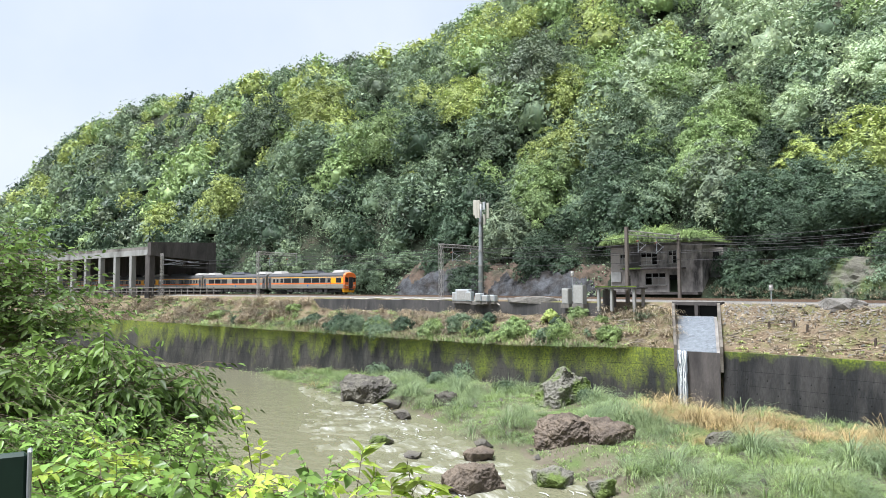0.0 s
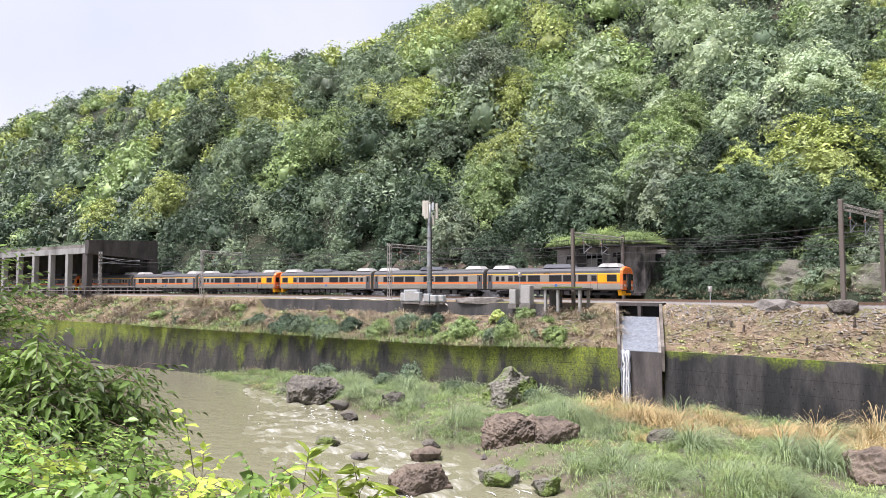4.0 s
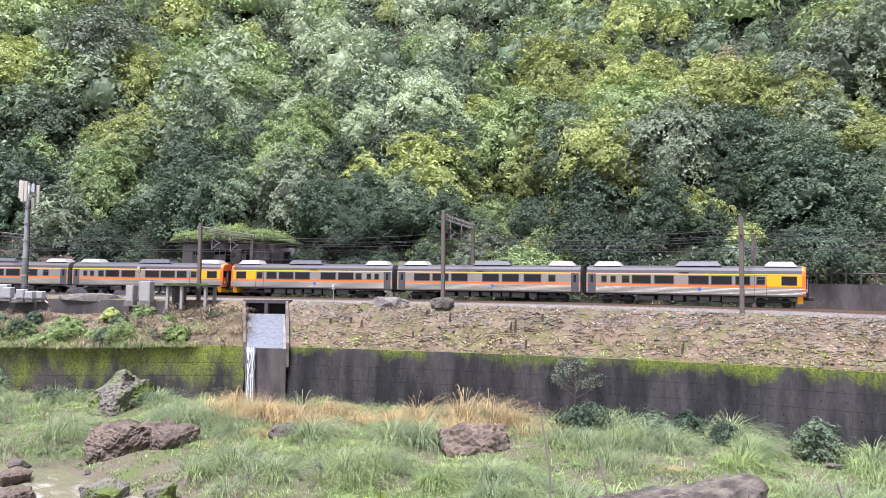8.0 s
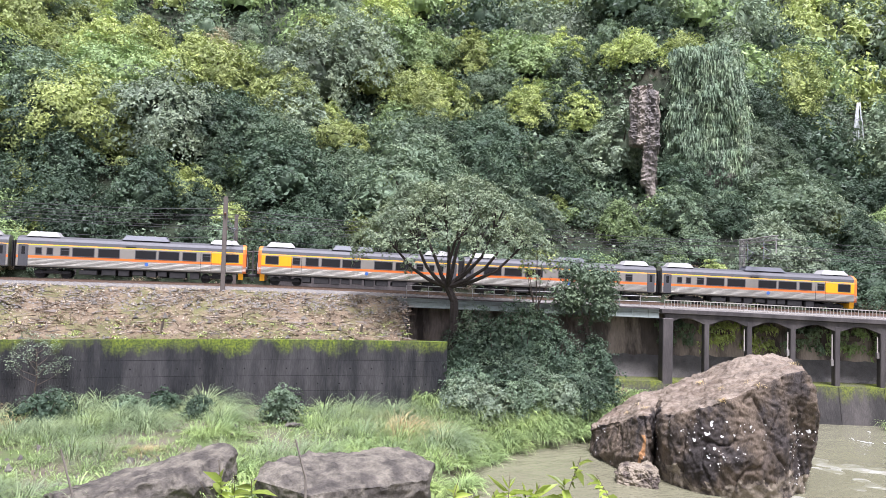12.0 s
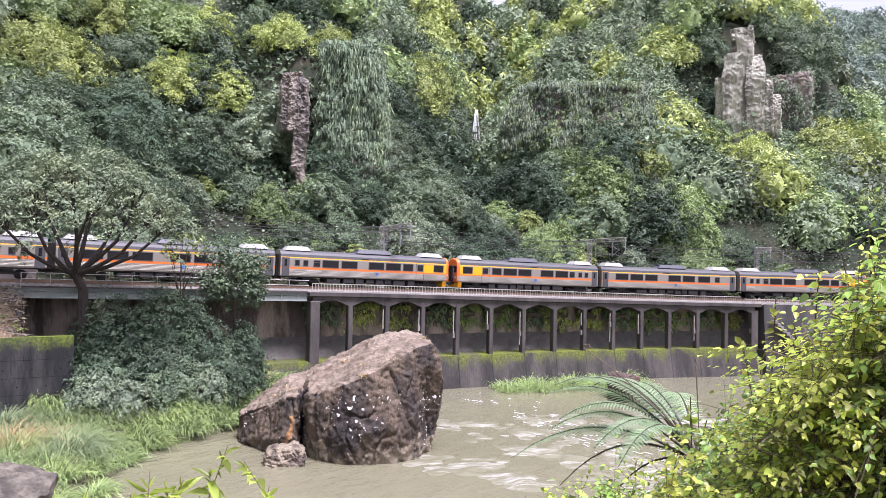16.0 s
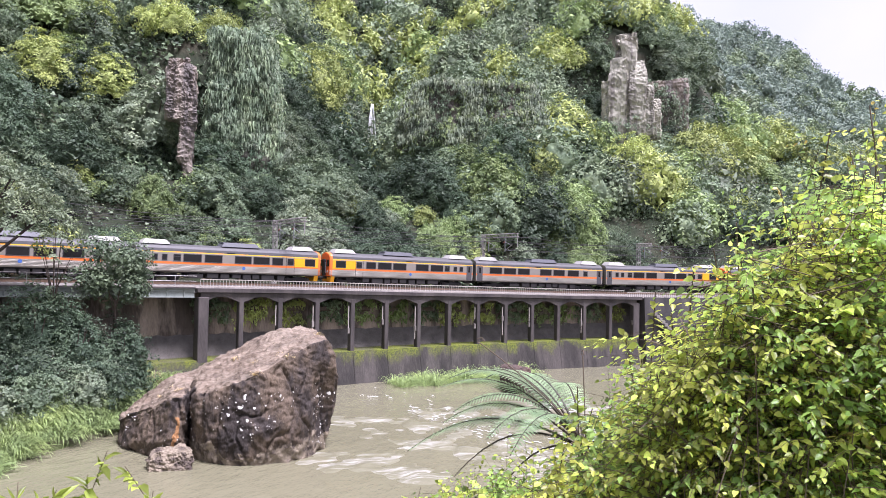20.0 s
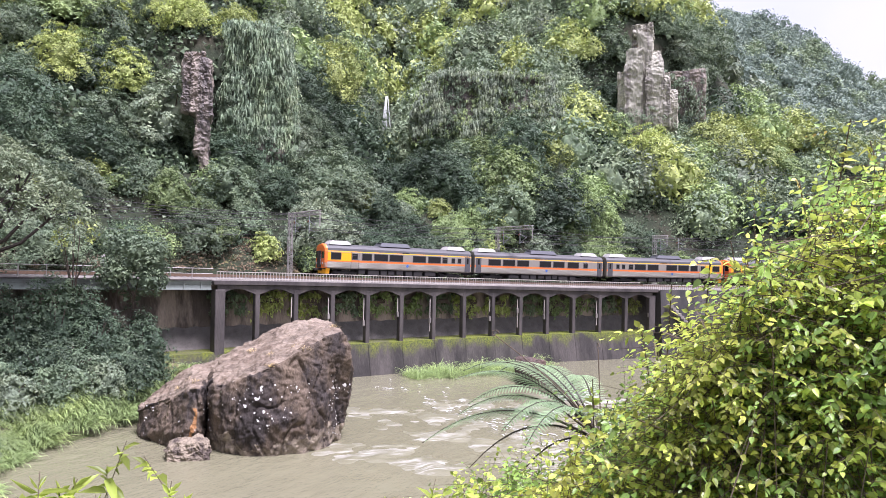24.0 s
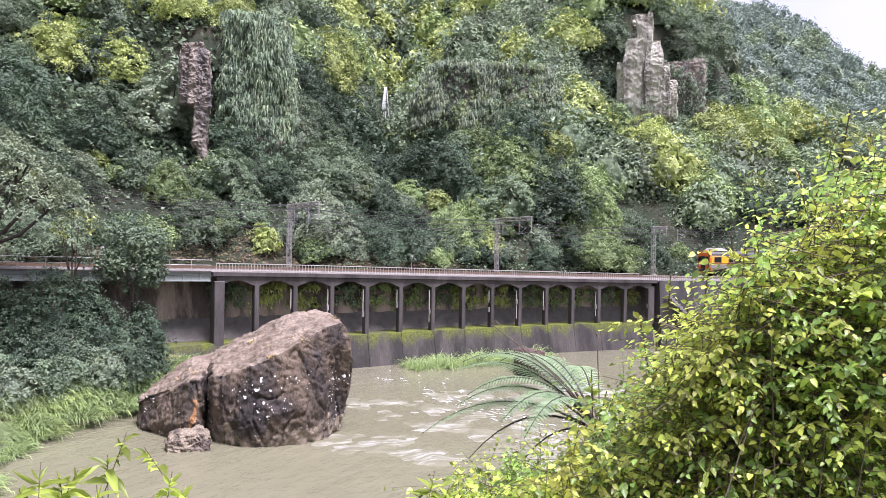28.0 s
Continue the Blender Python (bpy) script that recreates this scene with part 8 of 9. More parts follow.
# ---- near bank: bushes, fern, board ----
def leafy(name, base, top_pts, key, label, category, seed, leaf=0.09, per=60, r=0.35, stem=0.012, aspect=0.55, droop=0.35, tips=None, sprawl=0.25, bare=0.1):
    """A shrub of stems with side twigs, single leaves ranged along each twig; tips: foliage of the youngest leaves."""
    e = empty(name, Matrix.Translation(base), label, category, "bushes of the near bank")
    rng = np.random.default_rng(seed)
    g = Geo()
    b = Vector(base)
    P_, A_, young = [], [], []
    for t in top_pts:
        t = Vector(t) - b
        root = Vector((rng.normal() * sprawl, rng.normal() * sprawl, -.2))
        mid = root.lerp(t, .55) + Vector((rng.normal() * .35, rng.normal() * .35, .1 + rng.random() * .3))
        g.tube([root, mid, t], stem, 5, stem * .3)
        twigs = max(3, int(per / 9))
        for j in range(twigs):
            u = bare + (1 - bare) * (j + .5) / twigs
            p0 = mid.lerp(t, u)
            a = rng.random() * 6.283
            ln = r * (0.7 + 0.8 * rng.random())
            d = Vector((math.cos(a), math.sin(a), 0.35 * rng.random() - .05)) * ln
            if j == twigs - 1:
                p0, d = mid.lerp(t, .85), (t - mid).normalized() * ln
            sag = Vector((0, 0, -droop * ln * .6))
            p1 = p0 + d * .5
            p2 = p0 + d + sag
            g.tube([p0, p1, p2], stem * .38, 3, stem * .12)
            k = 9
            for i in range(k):
                v = (i + .8) / k
                q = p0 * (1 - v) ** 2 + p1 * (2 * v * (1 - v)) + p2 * v * v
                side = Vector((-d.y, d.x, 0)).normalized() * (1 if i % 2 else -1)
                ax = (d.normalized() * (.35 + .5 * v) + side * (1.1 - .8 * v) + Vector((rng.normal() * .3, rng.normal() * .3, rng.normal() * .25 - droop)))
                P_.append(q)
                A_.append(ax.normalized())
                young.append(v > .7)
    part("stem", g, M["twig"], e)
    p, a, young = np.array([tuple(v) for v in P_]), np.array([tuple(v) for v in A_]), np.array(young)
    n = len(p)
    mid_ = p.mean(0)
    out_ = p - mid_
    out_[:, 2] = 0
    out_ /= np.linalg.norm(out_, axis=1)[:, None] + .2
    nn = rng.normal(size=(n, 3)) * 0.4 + out_ * .55 + np.array([0, 0, 0.8])
    nn -= a * (nn * a).sum(1)[:, None]
    nn /= np.linalg.norm(nn, axis=1)[:, None] + 1e-9
    w = np.cross(nn, a)
    sz = leaf * (0.55 + 0.75 * rng.random((n, 1))) * np.where(young, .75, 1.0)[:, None]
    dn = np.array([0, 0, 1.0])
    fold = nn * sz * 0.10
    half = w * sz * aspect * 0.5
    V = np.stack([p, p + a * sz * .16 + half * .8 + fold, p + a * sz * .16 - half * .8 + fold, p + a * sz * .55 + half * .95 + fold - dn * sz * .05, p + a * sz * .55 - half * .95 + fold - dn * sz * .05,
                  p + a * sz * 1.1 - dn * sz * .22, p + a * sz * .45 - dn * sz * .05], 1).reshape(-1, 3)
    i = np.arange(n, dtype=np.int32)[:, None] * 7
    def blades(m):
        return np.concatenate([i[m] + np.array([q]) for q in ([0, 6, 1], [0, 2, 6], [1, 6, 3], [2, 4, 6], [3, 6, 5], [6, 4, 5])], 0)
    every = np.ones(n, bool)
    if tips:
        F = np.concatenate([blades(~young), blades(young)], 0)
        mi = np.concatenate([np.zeros((~young).sum() * 6), np.ones(young.sum() * 6)])
        part("foliage", fast_mesh("foliage", V, F, [M[key], M[tips]], mi), None, e)
    else:
        part("foliage", fast_mesh("foliage", V, blades(every), M[key]), None, e)
    return e


def at_view(az, el, d):
    """A place d metres out in plan from the viewpoint."""
    return (d * math.sin(radians(az)), d * math.cos(radians(az)), EYE + d * math.tan(radians(el)))


def near_ground(x, y):
    s, o = to_line(x, y)
    return float(terrain(s, o)[0])


def build_near_plants():
    rng = random.Random(12)
    # right: a tall mass of leafy stems
    def tops(n, az0, az1, topfun, d0, d1, low=-19):
        out = []
        for k in range(n):
            a = rng.uniform(az0, az1)
            el = rng.uniform(low, topfun(a))
            out.append(at_view(a, el, rng.uniform(d0, d1)))
        return out
    def crown_line(a):
        return float(np.interp(a, [75.9, 79.5, 84, 88, 88.8, 92, 94, 97, 97.7, 101, 103.6, 106.6, 112], [-18.5, -16.8, -14.8, -11.8, -8.0, -6.4, -3.6, -1.0, 2.0, 5.0, 8.4, 10.8, 12]))
    for k in range(14):    # the dark inside of the thicket
        a0 = 77 + k * 2.3
        pts = tops(14, a0, a0 + 3.2, lambda a: crown_line(a) - 2.5 - rng.random() * 4, 7.4, 9.6)
        bx, by, _ = at_view(a0 + 2, 0, 8.4)
        leafy("near_bush", (bx, by, near_ground(bx, by)), pts, ("leaf_near_green", "leaf_near")[k % 2], "dense green bush inside the thicket on the near bank", "bush", 780 + k, 0.11, 90, 0.6, 0.010, aspect=0.65, sprawl=0.9)
    for k in range(14):
        a0 = 75.5 + k * 2.5
        pts = tops(22, a0, a0 + 3.6, lambda a: crown_line(a) + 0.6 - rng.uniform(0, 1) ** 2 * 5, 5.0, 7.4, -19 if a0 < 93 else -10)
        bx, by, _ = at_view(a0 + 2, 0, 6.4)
        leafy("near_bush", (bx, by, near_ground(bx, by)), pts, ("leaf_near", "leaf_near_green", "leaf_near", "leaf_near_lime", "leaf_near_green")[k % 5], "bright green heart-leaved bush on the near river bank", "bush", 700 + k, 0.058, 190, 0.52, 0.007, aspect=0.72, sprawl=0.9, bare=0.1 if a0 < 93 else 0.15, tips="leaf_young" if k == 12 else None)
    for k in range(6):
        a0 = 94.5 + k * 2.4
        pts = tops(20, a0, a0 + 3.4, lambda a: crown_line(a) - 1.5 - rng.random() * 3, 4.9, 6.0, -7)
        bx, by, _ = at_view(a0 + 2, 0, 5.6)
        leafy("near_bush", (bx, by, near_ground(bx, by)), pts, ("leaf_near_lime", "leaf_near", "leaf_near_green")[k % 3], "bright green heart-leaved bush on the near river bank", "bush", 850 + k, 0.056, 150, 0.42, 0.007, aspect=0.75, sprawl=0.9, bare=0.25)
    # bare brown twigs tangled through the thicket
    rt = np.random.default_rng(55)
    for k in range(9):
        a0 = 92 + k * 1.7
        bx, by, bz = at_view(a0 + 1.5, crown_line(a0) - 9, 6.0)
        e = empty("twig_tangle", Matrix.Translation((bx, by, near_ground(bx, by))), "tangle of bare brown twigs inside the thicket", "twigs", "tangled twigs")
        g = Geo()
        z0 = Vector(e.matrix_world.translation)
        up = Vector((bx, by, bz)) - z0
        g.tube([(0, 0, -.1), up * .3 + Vector((.1, .12, 0)), up * .6 + Vector((-.08, -.14, 0)), up * .9], .010, 5, .004)
        for j in range(46):
            p = Vector(at_view(a0 + rt.uniform(-1, 4), crown_line(a0 + 1) - rt.uniform(6, 15), rt.uniform(5.0, 6.4))) - z0
            d = Vector((rt.normal(), rt.normal(), rt.normal() * .6)) * .22
            bend = Vector((rt.normal(), rt.normal(), rt.normal())) * .09
            g.tube([p - d, p + bend, p + d], .005, 3, .002)
        part("twig", g, M["twig"], e)
    # long branches that stand free above the thicket
    for k, (a, el) in enumerate(((92.4, -1.8), (95.2, 0.2), (98.2, 3.6), (101.2, 6.0), (104.4, 10.2), (106.8, 11.6), (96.6, 1.6), (103.0, 4.4), (90.2, -5.4), (86.5, -9.5))):
        bx, by, _ = at_view(a + 3, 0, 6.6)
        leafy("near_sapling", (bx, by, near_ground(bx, by)), [at_view(a, el, 6.2), at_view(a + 1.2, el - 1.6, 6.4), at_view(a + 2.2, el - 3.0, 6.6)], ("leaf_near_lime", "leaf_near")[k % 2], "slender sapling with sparse light leaves on the near bank", "sapling", 800 + k, 0.085, 52, 0.34, 0.016, aspect=0.7, tips="leaf_young" if k == 3 else None)
    # left: a dark glossy branchy bush, a small-leaved tree behind it, light plants at its foot
    def branch_line(a):
        return float(np.interp(a, [-76, -68, -64, -62, -59, -57, -55], [-3, -3.2, -1.8, -1.0, -2.6, -4.6, -6.4]))
    for k in range(5):
        a0 = -75 + k * 3.9
        pts = tops(15, a0, a0 + 4.6, lambda a: branch_line(a) - rng.random() * 1.6, 6.0, 7.6, -9.5)
        bx, by, _ = at_view(-67, 0, 7)
        leafy("near_bush", (bx, by, near_ground(bx, by)), pts, "leaf_near_dark", "dark glossy-leaved bush on the near river bank", "bush", 720 + k, 0.092, 170, 0.42, 0.010, aspect=0.45, droop=0.5, bare=0.3)
    for k in range(6):
        a0 = -74 + k * 2.9
        pts = tops(18, a0, a0 + 3.6, lambda a: float(np.interp(a, [-74, -62, -58, -54], [-7.5, -8.0, -8.6, -11])) - rng.random() * 2, 5.2, 6.4, -15)
        bx, by, _ = at_view(a0 + 2, 0, 6.0)
        leafy("near_bush", (bx, by, near_ground(bx, by)), pts, ("leaf_near_green", "leaf_near_dark")[k % 2], "yellow-green fine-leaved bush on the near bank", "bush", 870 + k, 0.060, 150, 0.4, 0.006, aspect=0.4, droop=0.3, sprawl=0.6, bare=0.2)
    for k in range(3):
        a0 = -76 + k * 4.4
        pts = tops(13, a0, a0 + 4.6, lambda a: float(np.interp(a, [-76, -68, -65, -62], [7.4, 6.6, 5.2, 1.0])) - rng.random() * 2, 9, 12, -3)
        bx, by, _ = at_view(-74, 0, 11.5)
        leafy("near_tree", (bx, by, near_ground(bx, by)), pts, "leaf_near_dark", "small-leaved tree with thin limbs on the near bank", "tree", 730 + k, 0.105, 240, 0.75, 0.012, aspect=0.5, droop=0.2)
    for k in range(8):
        a0 = -71 + k * 3.4
        pts = tops(9, a0, a0 + 4.2, lambda a: float(np.interp(a, [-70, -60, -57, -52.5, -50, -46, -43], [-9.6, -10.4, -9.4, -9.4, -11.4, -12.4, -13.0])) + rng.uniform(-2.2, 0.3), 3.2, 4.8, -18)
        bx, by, _ = at_view(a0 + 2.5, 0, 4.4)
        leafy("near_bush", (bx, by, near_ground(bx, by)), pts, ("leaf_near_green", "leaf_near_green", "leaf_near")[k % 3], "light green broad-leaved plant on the near bank", "bush", 740 + k, 0.062, 54, 0.22, 0.007, aspect=0.7)
    # small plants that reach into the lower edge
    for k, (a, el, d) in enumerate(((-42.4, -12.9, 4.2), (-38.8, -13.5, 4.0), (-36, -15.2, 4.0), (-6.7, -15.8, 4.6), (21.5, -14.5, 4.6), (24.0, -16.0, 4.4), (40.5, -16.1, 4.4), (44.6, -15.4, 4.2), (47.0, -16.2, 4.2), (50.2, -13.9, 4.4), (53.4, -17.0, 4.2), (74, -17.6, 5))):
        t = at_view(a, el, d)
        leafy("young_shoot", (t[0], t[1], near_ground(t[0], t[1])), [t, at_view(a + 1.2, el - 1.2, d), at_view(a - 1.3, el - 1.5, d)], "leaf_near", "young leafy shoot on the near bank", "plant", 760 + k, 0.15, 27, 0.14, 0.007, aspect=0.3)
    for k, (a, el, d) in enumerate(((6.0, -9.0, 6), (10.6, -13.0, 6), (27.3, -13.2, 5.0))):
        t, b = Vector(at_view(a, el, d)), at_view(a + 1.2, -20, d)
        e = empty("dry_stalk", Matrix.Translation((b[0], b[1], near_ground(b[0], b[1]))), "thin dry stalk standing on the near bank", "stalk", "dry stalks")
        z = Vector(e.matrix_world.translation)
        part("stem", Geo().tube([(0, 0, -.1), (Vector(b) - z).lerp(t - z, .5) + Vector((.03, 0, .05)), t - z], 0.014, 5, 0.006), M["wood_grey"], e)
    # tree fern
    c = Vector(at_view(87.2, -14.3, 9.0))
    gz = near_ground(c.x, c.y)
    e = empty("tree_fern", Matrix.Translation((c.x, c.y, gz)), "tree fern with wide arching green fronds", "tree fern")
    top = Vector((0, 0, c.z - gz))
    part("trunk", Geo().tube([(0, 0, -.3), top * .5, top], 0.11, 8, 0.09), M["bark"], e)
    # heading (0 along +x), length, rise and droop of each frond; the last ones are old and brown
    fronds = [(93, 2.3, 0.62, 0.80), (104, 1.8, 0.85, 0.55), (84, 1.95, 1.05, 0.42), (96, 1.75, 1.22, 0.40), (76, 1.7, 1.18, 0.42), (114, 1.7, 1.0, 0.50), (64, 1.6, 1.15, 0.45), (135, 1.5, 0.9, 0.6), (150, 1.5, 0.9, 0.7), (45, 1.6, 1.1, 0.5), (20, 1.5, 1.0, 0.6), (190, 1.3, 0.9, 0.7), (250, 1.4, 0.9, 0.6), (300, 1.4, 0.9, 0.6),
              (96, 1.65, 0.42, 0.85), (88, 1.2, 0.15, 1.0)]
    for k, (a, L_, rise, drop) in enumerate(fronds):
        a = radians(a)
        old = k >= 14
        dr = Vector((math.cos(a), math.sin(a), 0))
        def spine(u):
            return top + dr * L_ * u + Vector((0, 0, rise * (1 - (1 - u) ** 2.1) - drop * u**2.4))
        f = part("frond", Geo().tube([spine(u) for u in np.linspace(0, 1, 10)], 0.019, 5, 0.005), M["frond_stem"], e)
        side = Vector((-dr.y, dr.x, 0))
        V, F = [], []
        for j in range(34):
            u = 0.24 + 0.76 * j / 34
            ln = (0.14 if old else 0.40) * math.sin(math.pi * (0.16 + 0.84 * u)) ** 0.75 * L_ / 2.6 + 0.02
            fwd = (spine(min(1, u + .03)) - spine(u - .03)).normalized()
            for sg in (-1, 1):
                p = spine(u)
                ax = (side * sg + fwd * .38 + Vector((0, 0, .10))).normalized()
                cr = (fwd - ax * fwd.dot(ax)).normalized()
                m = 15
                n0 = len(V)
                for q in range(m + 1):
                    v = q / m
                    b = p + ax * ln * v - Vector((0, 0, .22 * ln * v * v))
                    wl = (0.0230 * (1 - v**2) + 0.003) * L_ / 2.0 * (.8 if old else 1) * (1 if q % 2 else .25)
                    V += [b + cr * wl - Vector((0, 0, wl * .35)), b, b - cr * wl - Vector((0, 0, wl * .35))]
                for q in range(m):
                    o0 = n0 + q * 3
                    F += [(o0, o0 + 1, o0 + 4), (o0, o0 + 4, o0 + 3), (o0 + 1, o0 + 2, o0 + 5), (o0 + 1, o0 + 5, o0 + 4)]
        tagged(part("foliage", fast_mesh("foliage", [tuple(v) for v in V], F, M["fern_old" if old else "fern"]), None, f), kind="stuff")
    # young fronds still rolled up
    for k, (a, ht) in enumerate(((92, 1.5), (20, 1.15))):
        dr = Vector((math.cos(radians(a)), math.sin(radians(a)), 0))
        pts = [top + dr * ht * (.9 if k == 0 else .15) * u**1.4 + Vector((0, 0, ht * u * (.85 if k == 0 else 1))) for u in np.linspace(0, 1, 8)]
        pts += [pts[-1] + dr * .05 * math.sin(q) + Vector((0, 0, .05 * (1 - math.cos(q)) - .02 * q * .3)) for q in (1.0, 2.2, 3.4, 4.6)]
        part("rolled_frond", Geo().tube(pts, 0.008, 6, 0.007), M["twig"], e, "young fern frond still rolled up, covered in brown scales")
    # back of a board at the road's edge
    p = at_view(-68.3, -12.5, 2.2)
    e = empty("road_board", pose(*p, 0, 0, 66), "dark green painted board at the road's edge", "board")
    part("panel", Geo().box((-0.1, 0, -0.25), (0.36, 0.03, 0.62), bev=.01), M["sign_green"], e)
    part("rim", Geo().box((0.085, 0, -0.25), (0.012, 0.05, 0.63), bev=.004), M["galv"], e)
    part("post", Geo().box((-0.25, 0.03, -1.0), (0.06, 0.05, 2.0)), M["sign_green"], e)


M["leaf_near_lime"] = leafmat("leaf_near_lime", (0.45, 0.49, 0.10), rough=0.36, trans=0.62, island=0.55, spec=0.4)
M["leaf_near_green"] = leafmat("leaf_near_green", (0.265, 0.415, 0.105), rough=0.36, trans=0.62, island=0.55, spec=0.45)
M["frond_stem"] = mat("frond_stem", (0.035, 0.028, 0.018), 0.6, var=0.3)
M["fern"] = leafmat("fern", (0.175, 0.255, 0.135), rough=0.4, trans=0.3, island=0.25, spec=0.5)
M["fern_old"] = leafmat("fern_old", (0.075, 0.062, 0.035), island=0.4)
M["leaf_young"] = leafmat("leaf_young", (0.50, 0.40, 0.12), rough=0.35, trans=0.35, island=0.4)
build_near_plants()


# ---- rubble, sticks and stumps on the embankment ----
def build_rubble():
    rng = np.random.default_rng(77)
    for key, n, s0, s1, o0, o1, big in (("rubble_pale", 9000, -17.2, 46, 6.0, 13.1, 0.085), ("rubble_brown", 9000, -17.2, 46, 7.2, 13.1, 0.085), ("ballast", 5000, -17.2, 46, 6.0, 9.5, 0.11), ("slope_debris", 2600, 64, 106, -12, -6.4, 0.14), ("rubble_brown", 2600, 64, 106, -12, -6.4, 0.12),
                                        ("rock_grey", 420, -17.2, 46, 7, 13.1, 0.17), ("rubble_brown", 5000, -110, -18.5, 7.3, 13.1, 0.10), ("rubble_pale", 3000, -110, -18.5, 7.3, 13.1, 0.09), ("rock_grey", 1500, -60, 60, 15, 48, 0.2)):
        s, o = rng.uniform(s0, s1, n), rng.uniform(o0, o1, n)
        xy, z = lines(s, o), terrain(s, o)
        chute = (s > np.interp(o, [7.3, 13.9], [-22.6, -18.7])) & (s < np.interp(o, [7.3, 13.9], [-16.8, -13.1])) & (o > 6) & (o < 14)
        ok = (z > 0.1) & ~chute
        c = np.concatenate([xy, z[:, None]], 1)[ok]
        k = len(c)
        r = big * (0.35 + rng.random(k) ** 3 * 1.6)
        d = rng.normal(size=(k, 5, 3))
        d /= np.linalg.norm(d, axis=2)[..., None]
        d[:, 0] = [0, 0, 1]
        d[:, 1:, 2] *= 0.3
        for j in range(4):
            d[:, 1 + j, 0] = np.cos(j * 1.57 + rng.random(k)) 
            d[:, 1 + j, 1] = np.sin(j * 1.57 + rng.random(k))
        V = (c[:, None] + d * r[:, None, None] * rng.uniform(.6, 1.2, (k, 5, 1))).reshape(-1, 3)
        i = np.arange(k, dtype=np.int32)[:, None] * 5
        F = np.concatenate([i + np.array([q]) for q in ([0, 1, 2], [0, 2, 3], [0, 3, 4], [0, 4, 1])], 0)
        tagged(new("slope_rubble", fast_mesh("slope_rubble", V, F, M[key])), "loose stones and earth clods strewn over the slope", "rubble", kind="stuff")
    # twigs and litter
    for key, n, s0, s1 in (("wood_grey", 1500, -14, 46), ("rubble_brown", 1200, -14, 46), ("wood_grey", 2200, -70, -22), ("rubble_brown", 800, 64, 106)):
        s, o = rng.uniform(s0, s1, n), (rng.uniform(-11, -6.6, n) if s0 > 50 else rng.uniform(7.2, 13.0, n))
        c = np.concatenate([lines(s, o), (terrain(s, o) + 0.06)[:, None]], 1)
        d = rng.normal(size=(n, 3)) * np.array([.5, .5, .16])
        w = rng.normal(size=(n, 3)) * 0.022
        V = np.stack([c - d, c + w, c + d + np.array([0, 0, .05]), c - w], 1).reshape(-1, 3)
        F = np.arange(n * 4, dtype=np.int32).reshape(-1, 4)
        tagged(new("slope_litter", fast_mesh("slope_litter", V, F, M[key])), "dry twigs and litter strewn over the slope", "litter", kind="stuff")
    r = random.Random(9)
    for k in range(46):
        s, o = (r.uniform(-12, 45), r.uniform(7.5, 12.8)) if k % 3 else (r.uniform(-40, -23), r.uniform(8, 12.8))
        z = float(terrain(s, o))
        m = on_line(s, o, z + 0.05, 0, r.uniform(-50, 50))
        l = r.uniform(0.7, 2.6)
        g = Geo()
        g.tube([(-l / 2, 0, 0), (-l * .1, r.uniform(-.2, .2), r.uniform(.0, .25)), (l / 2, r.uniform(-.3, .3), r.uniform(0, .2))], r.uniform(.03, .09), 5, .02)
        for q in range(2):
            g.tube([(l * r.uniform(-.2, .3), 0, .05), (l * r.uniform(.1, .5), r.uniform(-.6, .6), r.uniform(.1, .5))], 0.03, 4, .01)
        ob = new("dead_branch", g.mesh("dead_branch", M["wood_grey"]))
        ob.matrix_world = m
        tagged(ob, "dead grey branch lying on the embankment", "branch", "dead branches on the slope")
    for k in range(14):
        s, o = r.uniform(-12, 44), r.uniform(8, 12.4)
        ob = new("tree_stump", Geo().tube([(0, 0, -.2), (0, 0, .3), (.05, 0, r.uniform(.5, .9))], 0.12, 7, 0.09).mesh("tree_stump", M["bark"]))
        ob.matrix_world = on_line(s, o, float(terrain(s, o)))
        tagged(ob, "short dark cut tree stump on the embankment", "stump", "stumps on the slope")
    # stones heaped round the pole's foot and a ballast heap
    for s, o, size, mt, lab in ((-0.4, 6.9, (2.6, 2.0, 1.5), "rock_grey", "heap of stones round the pole's foot"), (-6.2, 6.6, (4.2, 2.2, 1.5), "ballast", "small heap of crushed stone beside the track"), (-41, 6.6, (8, 2.2, 0.9), "ballast", "low heap of crushed stone beside the track")):
        p = P(s, o, None, -0.35)
        ob = new("rock_mound", rock_mesh("rock_mound", size, 51 + int(s), M[mt], 0.12, 4, points=26))
        ob.matrix_world = pose(p.x, p.y, p.z, 0, 0, heading(s))
        tagged(ob, lab, "stone heap")


build_rubble()


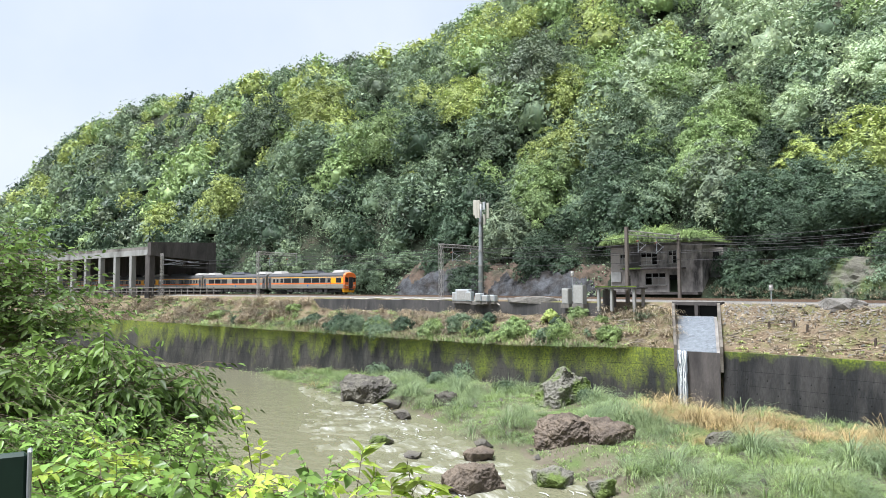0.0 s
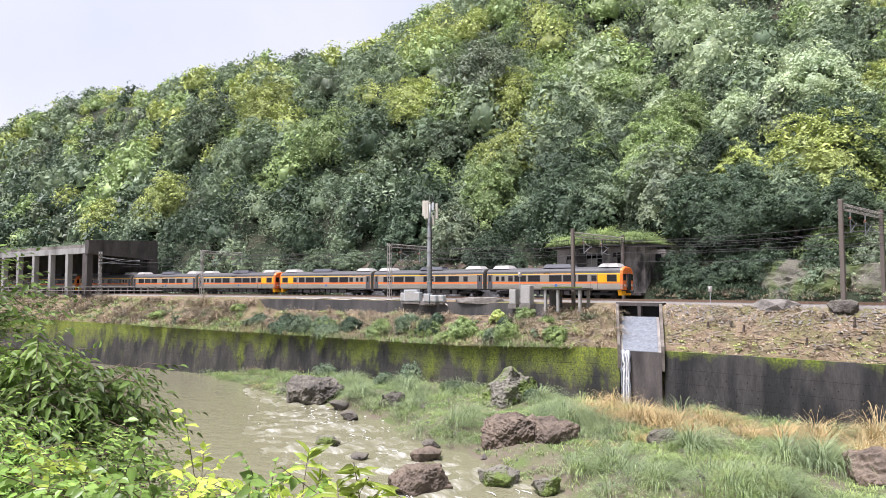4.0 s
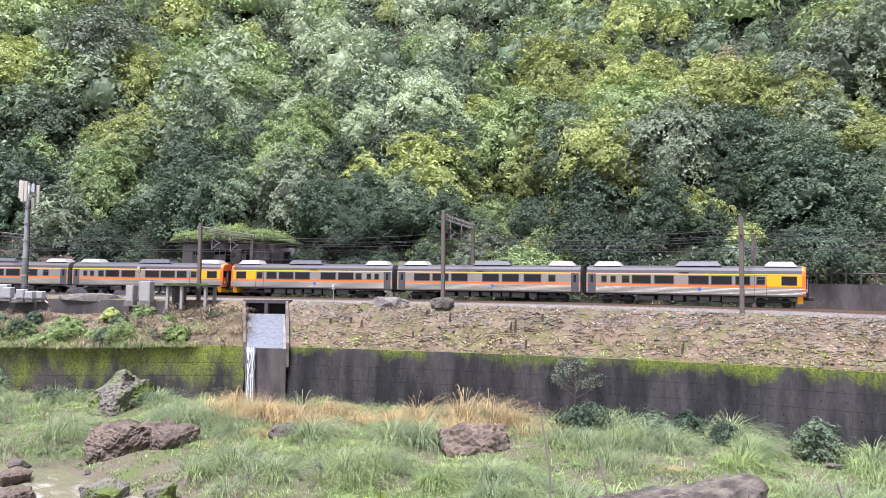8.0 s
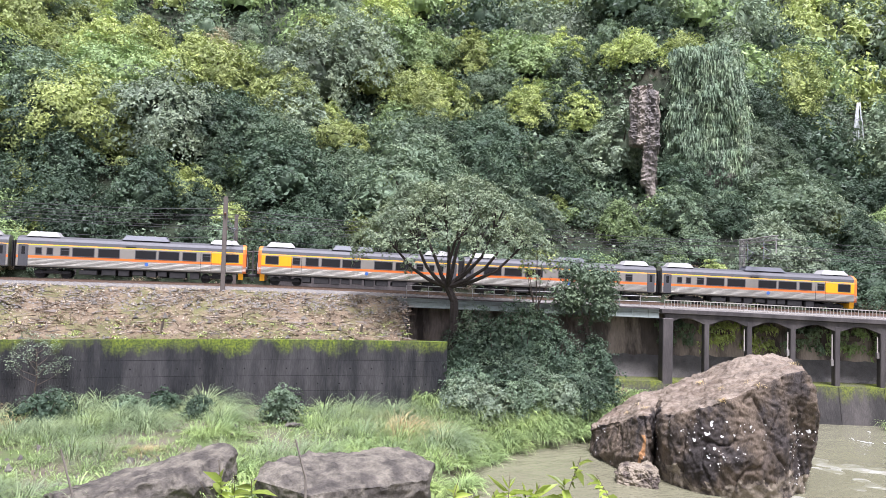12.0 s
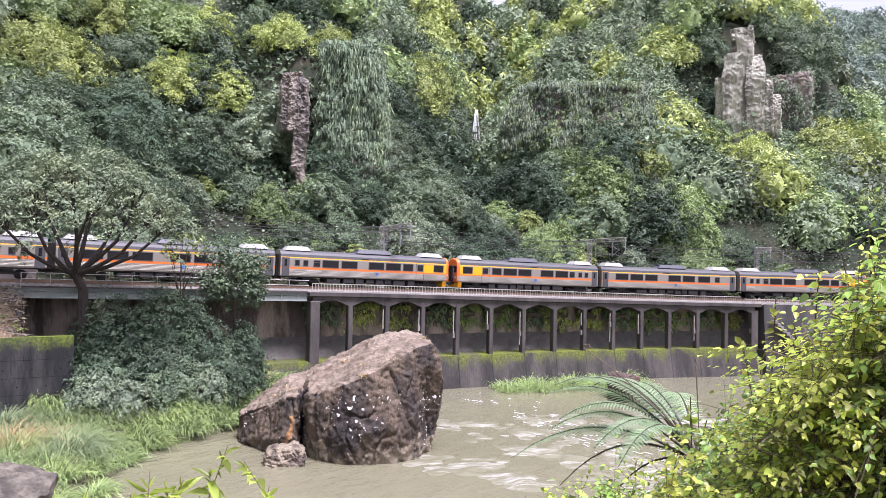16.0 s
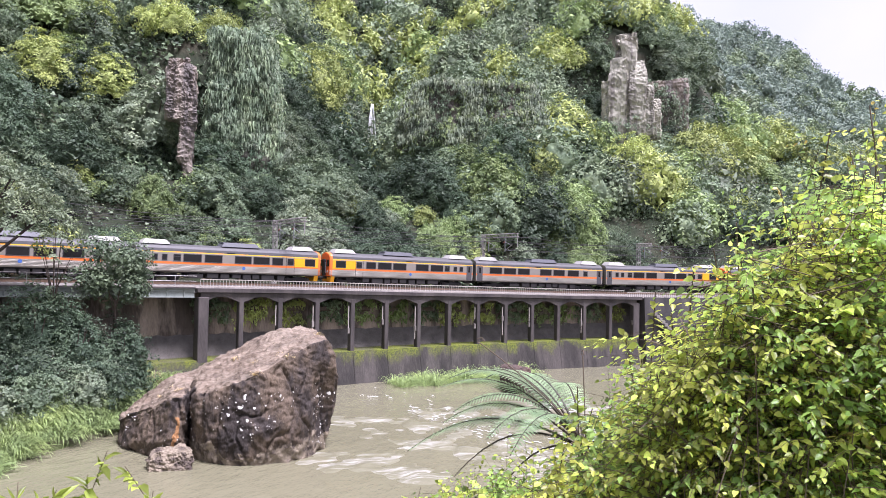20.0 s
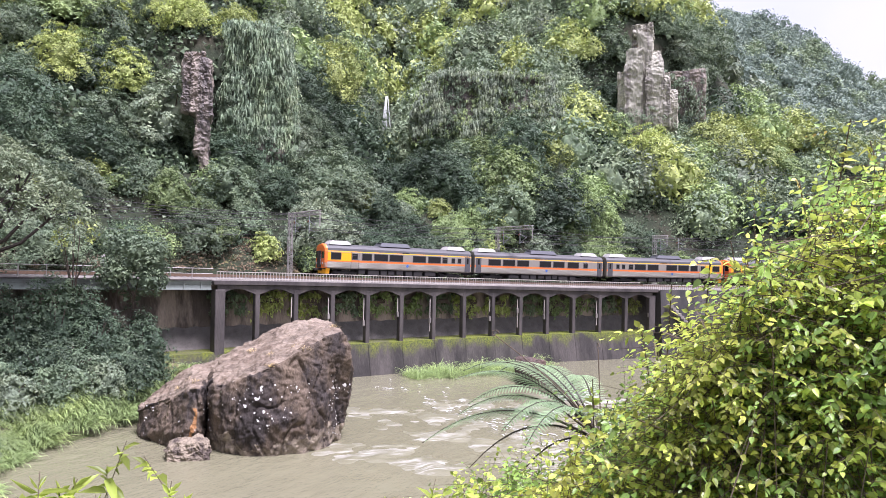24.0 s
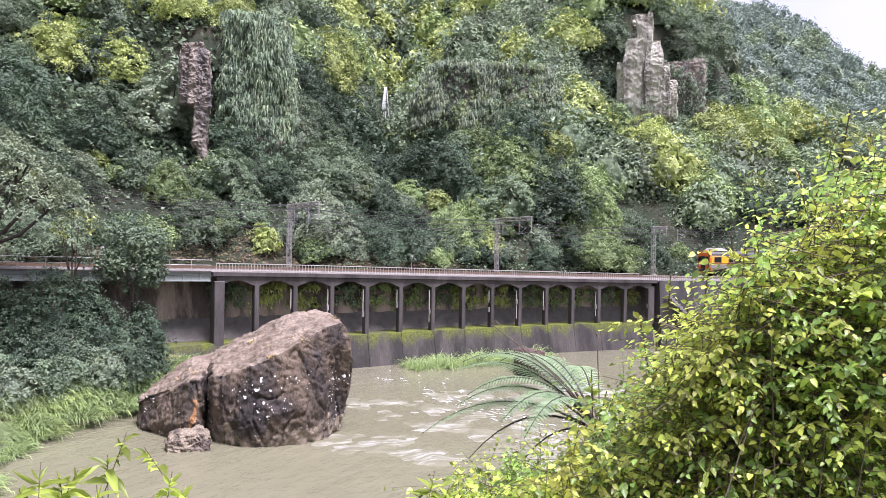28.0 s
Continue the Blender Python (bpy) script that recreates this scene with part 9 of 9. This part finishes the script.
# ---- foam in the rapids ----
def build_foam():
    rng = np.random.default_rng(3)
    for cx, cy, rx, ry, n, turn in ((-40, 48, 13, 4, 60, 0.7), (-51, 57, 9, 2.2, 50, 0.5), (-23, 36.5, 9, 4, 70, 0.6), (56, 13, 11, 3.0, 80, -0.9), (50, 5, 8, 4, 80, -0.9), (62, 4, 6, 2, 50, -0.9), (-17, 38, 6, 1.5, 40, 0.6)):
        V, F = [], []
        lanes = rng.normal(size=14) * 0.5
        for _ in range(n):
            u, v = rng.normal() * 0.55, lanes[rng.integers(14)] + rng.normal() * 0.16
            bend = 0.35 * math.sin(u * 2.3 + cx)
            x, y = cx + rx * u * math.cos(turn) - ry * (v + bend) * math.sin(turn), cy - rx * u * math.sin(turn) - ry * (v + bend) * math.cos(turn)
            l, w, a = rng.uniform(.2, 1.2), rng.uniform(.008, .05), -turn + rng.normal() * .22
            k = len(V)
            ca, sa = math.cos(a), math.sin(a)
            for j in range(5):
                q = (j / 4 - .5)
                ww = w * (1 - 3.6 * q * q) * rng.uniform(.6, 1.3)
                for sgn, zz in ((-1, .0), (0, .03), (1, .0)):
                    px, py = q * l, sgn * ww + 0.10 * l * math.sin(q * 5 + k)
                    V.append((x + px * ca - py * sa, y + px * sa + py * ca, 0.06 + zz * (1 - 4 * q * q)))
            F += [(k + j * 3 + i, k + j * 3 + i + 1, k + (j + 1) * 3 + i + 1, k + (j + 1) * 3 + i) for j in range(4) for i in range(2)]
        tagged(new("rapids_foam", fast_mesh("rapids_foam", V, F, M["foam"], smooth=True)), "white foam streaks on the river's rapids", "foam", kind="stuff")


build_foam()


def build_riffles():
    """Broken water: short steep waves where the river runs shallow."""
    rng = np.random.default_rng(5)
    for cx, cy, rx, ry, turn in ((-38, 44.5, 18, 6, 0.5), (-24, 38, 13, 6, 0.6), (-58, 60, 12, 3.5, 0.45), (57, 11, 17, 5.5, 0.95), (47, 7, 15, 7, 0.95)):
        n, m = 150, 80
        u, v = np.meshgrid(np.linspace(-1, 1, n), np.linspace(-1, 1, m), indexing="ij")
        fade = np.clip(1.15 - (u * u + v * v), 0, 1) ** 0.7
        a, b = u * rx, v * ry
        h = np.zeros_like(a)
        for k in range(26):
            f, t_, ph = rng.uniform(0.9, 5.5), rng.normal() * .75, rng.random() * 6.28
            h += np.sin((a * math.cos(t_) * .8 + b * math.sin(t_) * 1.3) * f + ph + 0.8 * np.sin(a * .5 + b * .7 + k)) / f
        h = np.abs(h) ** 0.8 * np.sign(h) * 0.075
        z = fade * (h + 0.06) - 0.05
        i, j = np.meshgrid(np.arange(n - 1), np.arange(m - 1), indexing="ij")
        F = np.stack([i * m + j, (i + 1) * m + j, (i + 1) * m + j + 1, i * m + j + 1], -1).reshape(-1, 4)
        ob = new("river_riffle", fast_mesh("river_riffle", np.stack([a, b, z], -1).reshape(-1, 3), F, M["rapids"], smooth=True))
        ob.matrix_world = pose(cx, cy, 0, 0, 0, -math.degrees(turn))
        tagged(ob, "broken white-streaked waves on the shallow muddy river", "rapids", kind="stuff")


build_riffles()


def motions():
    times = [0.5 * k for k in range(57)]
    for i, c in enumerate(cars):
        walk(c, [(t, car_pose(t, i)) for t in times])
    walk(water, [(0, pose(0, 0, 0)), (28, pose(16, -9, 0))])


motions()
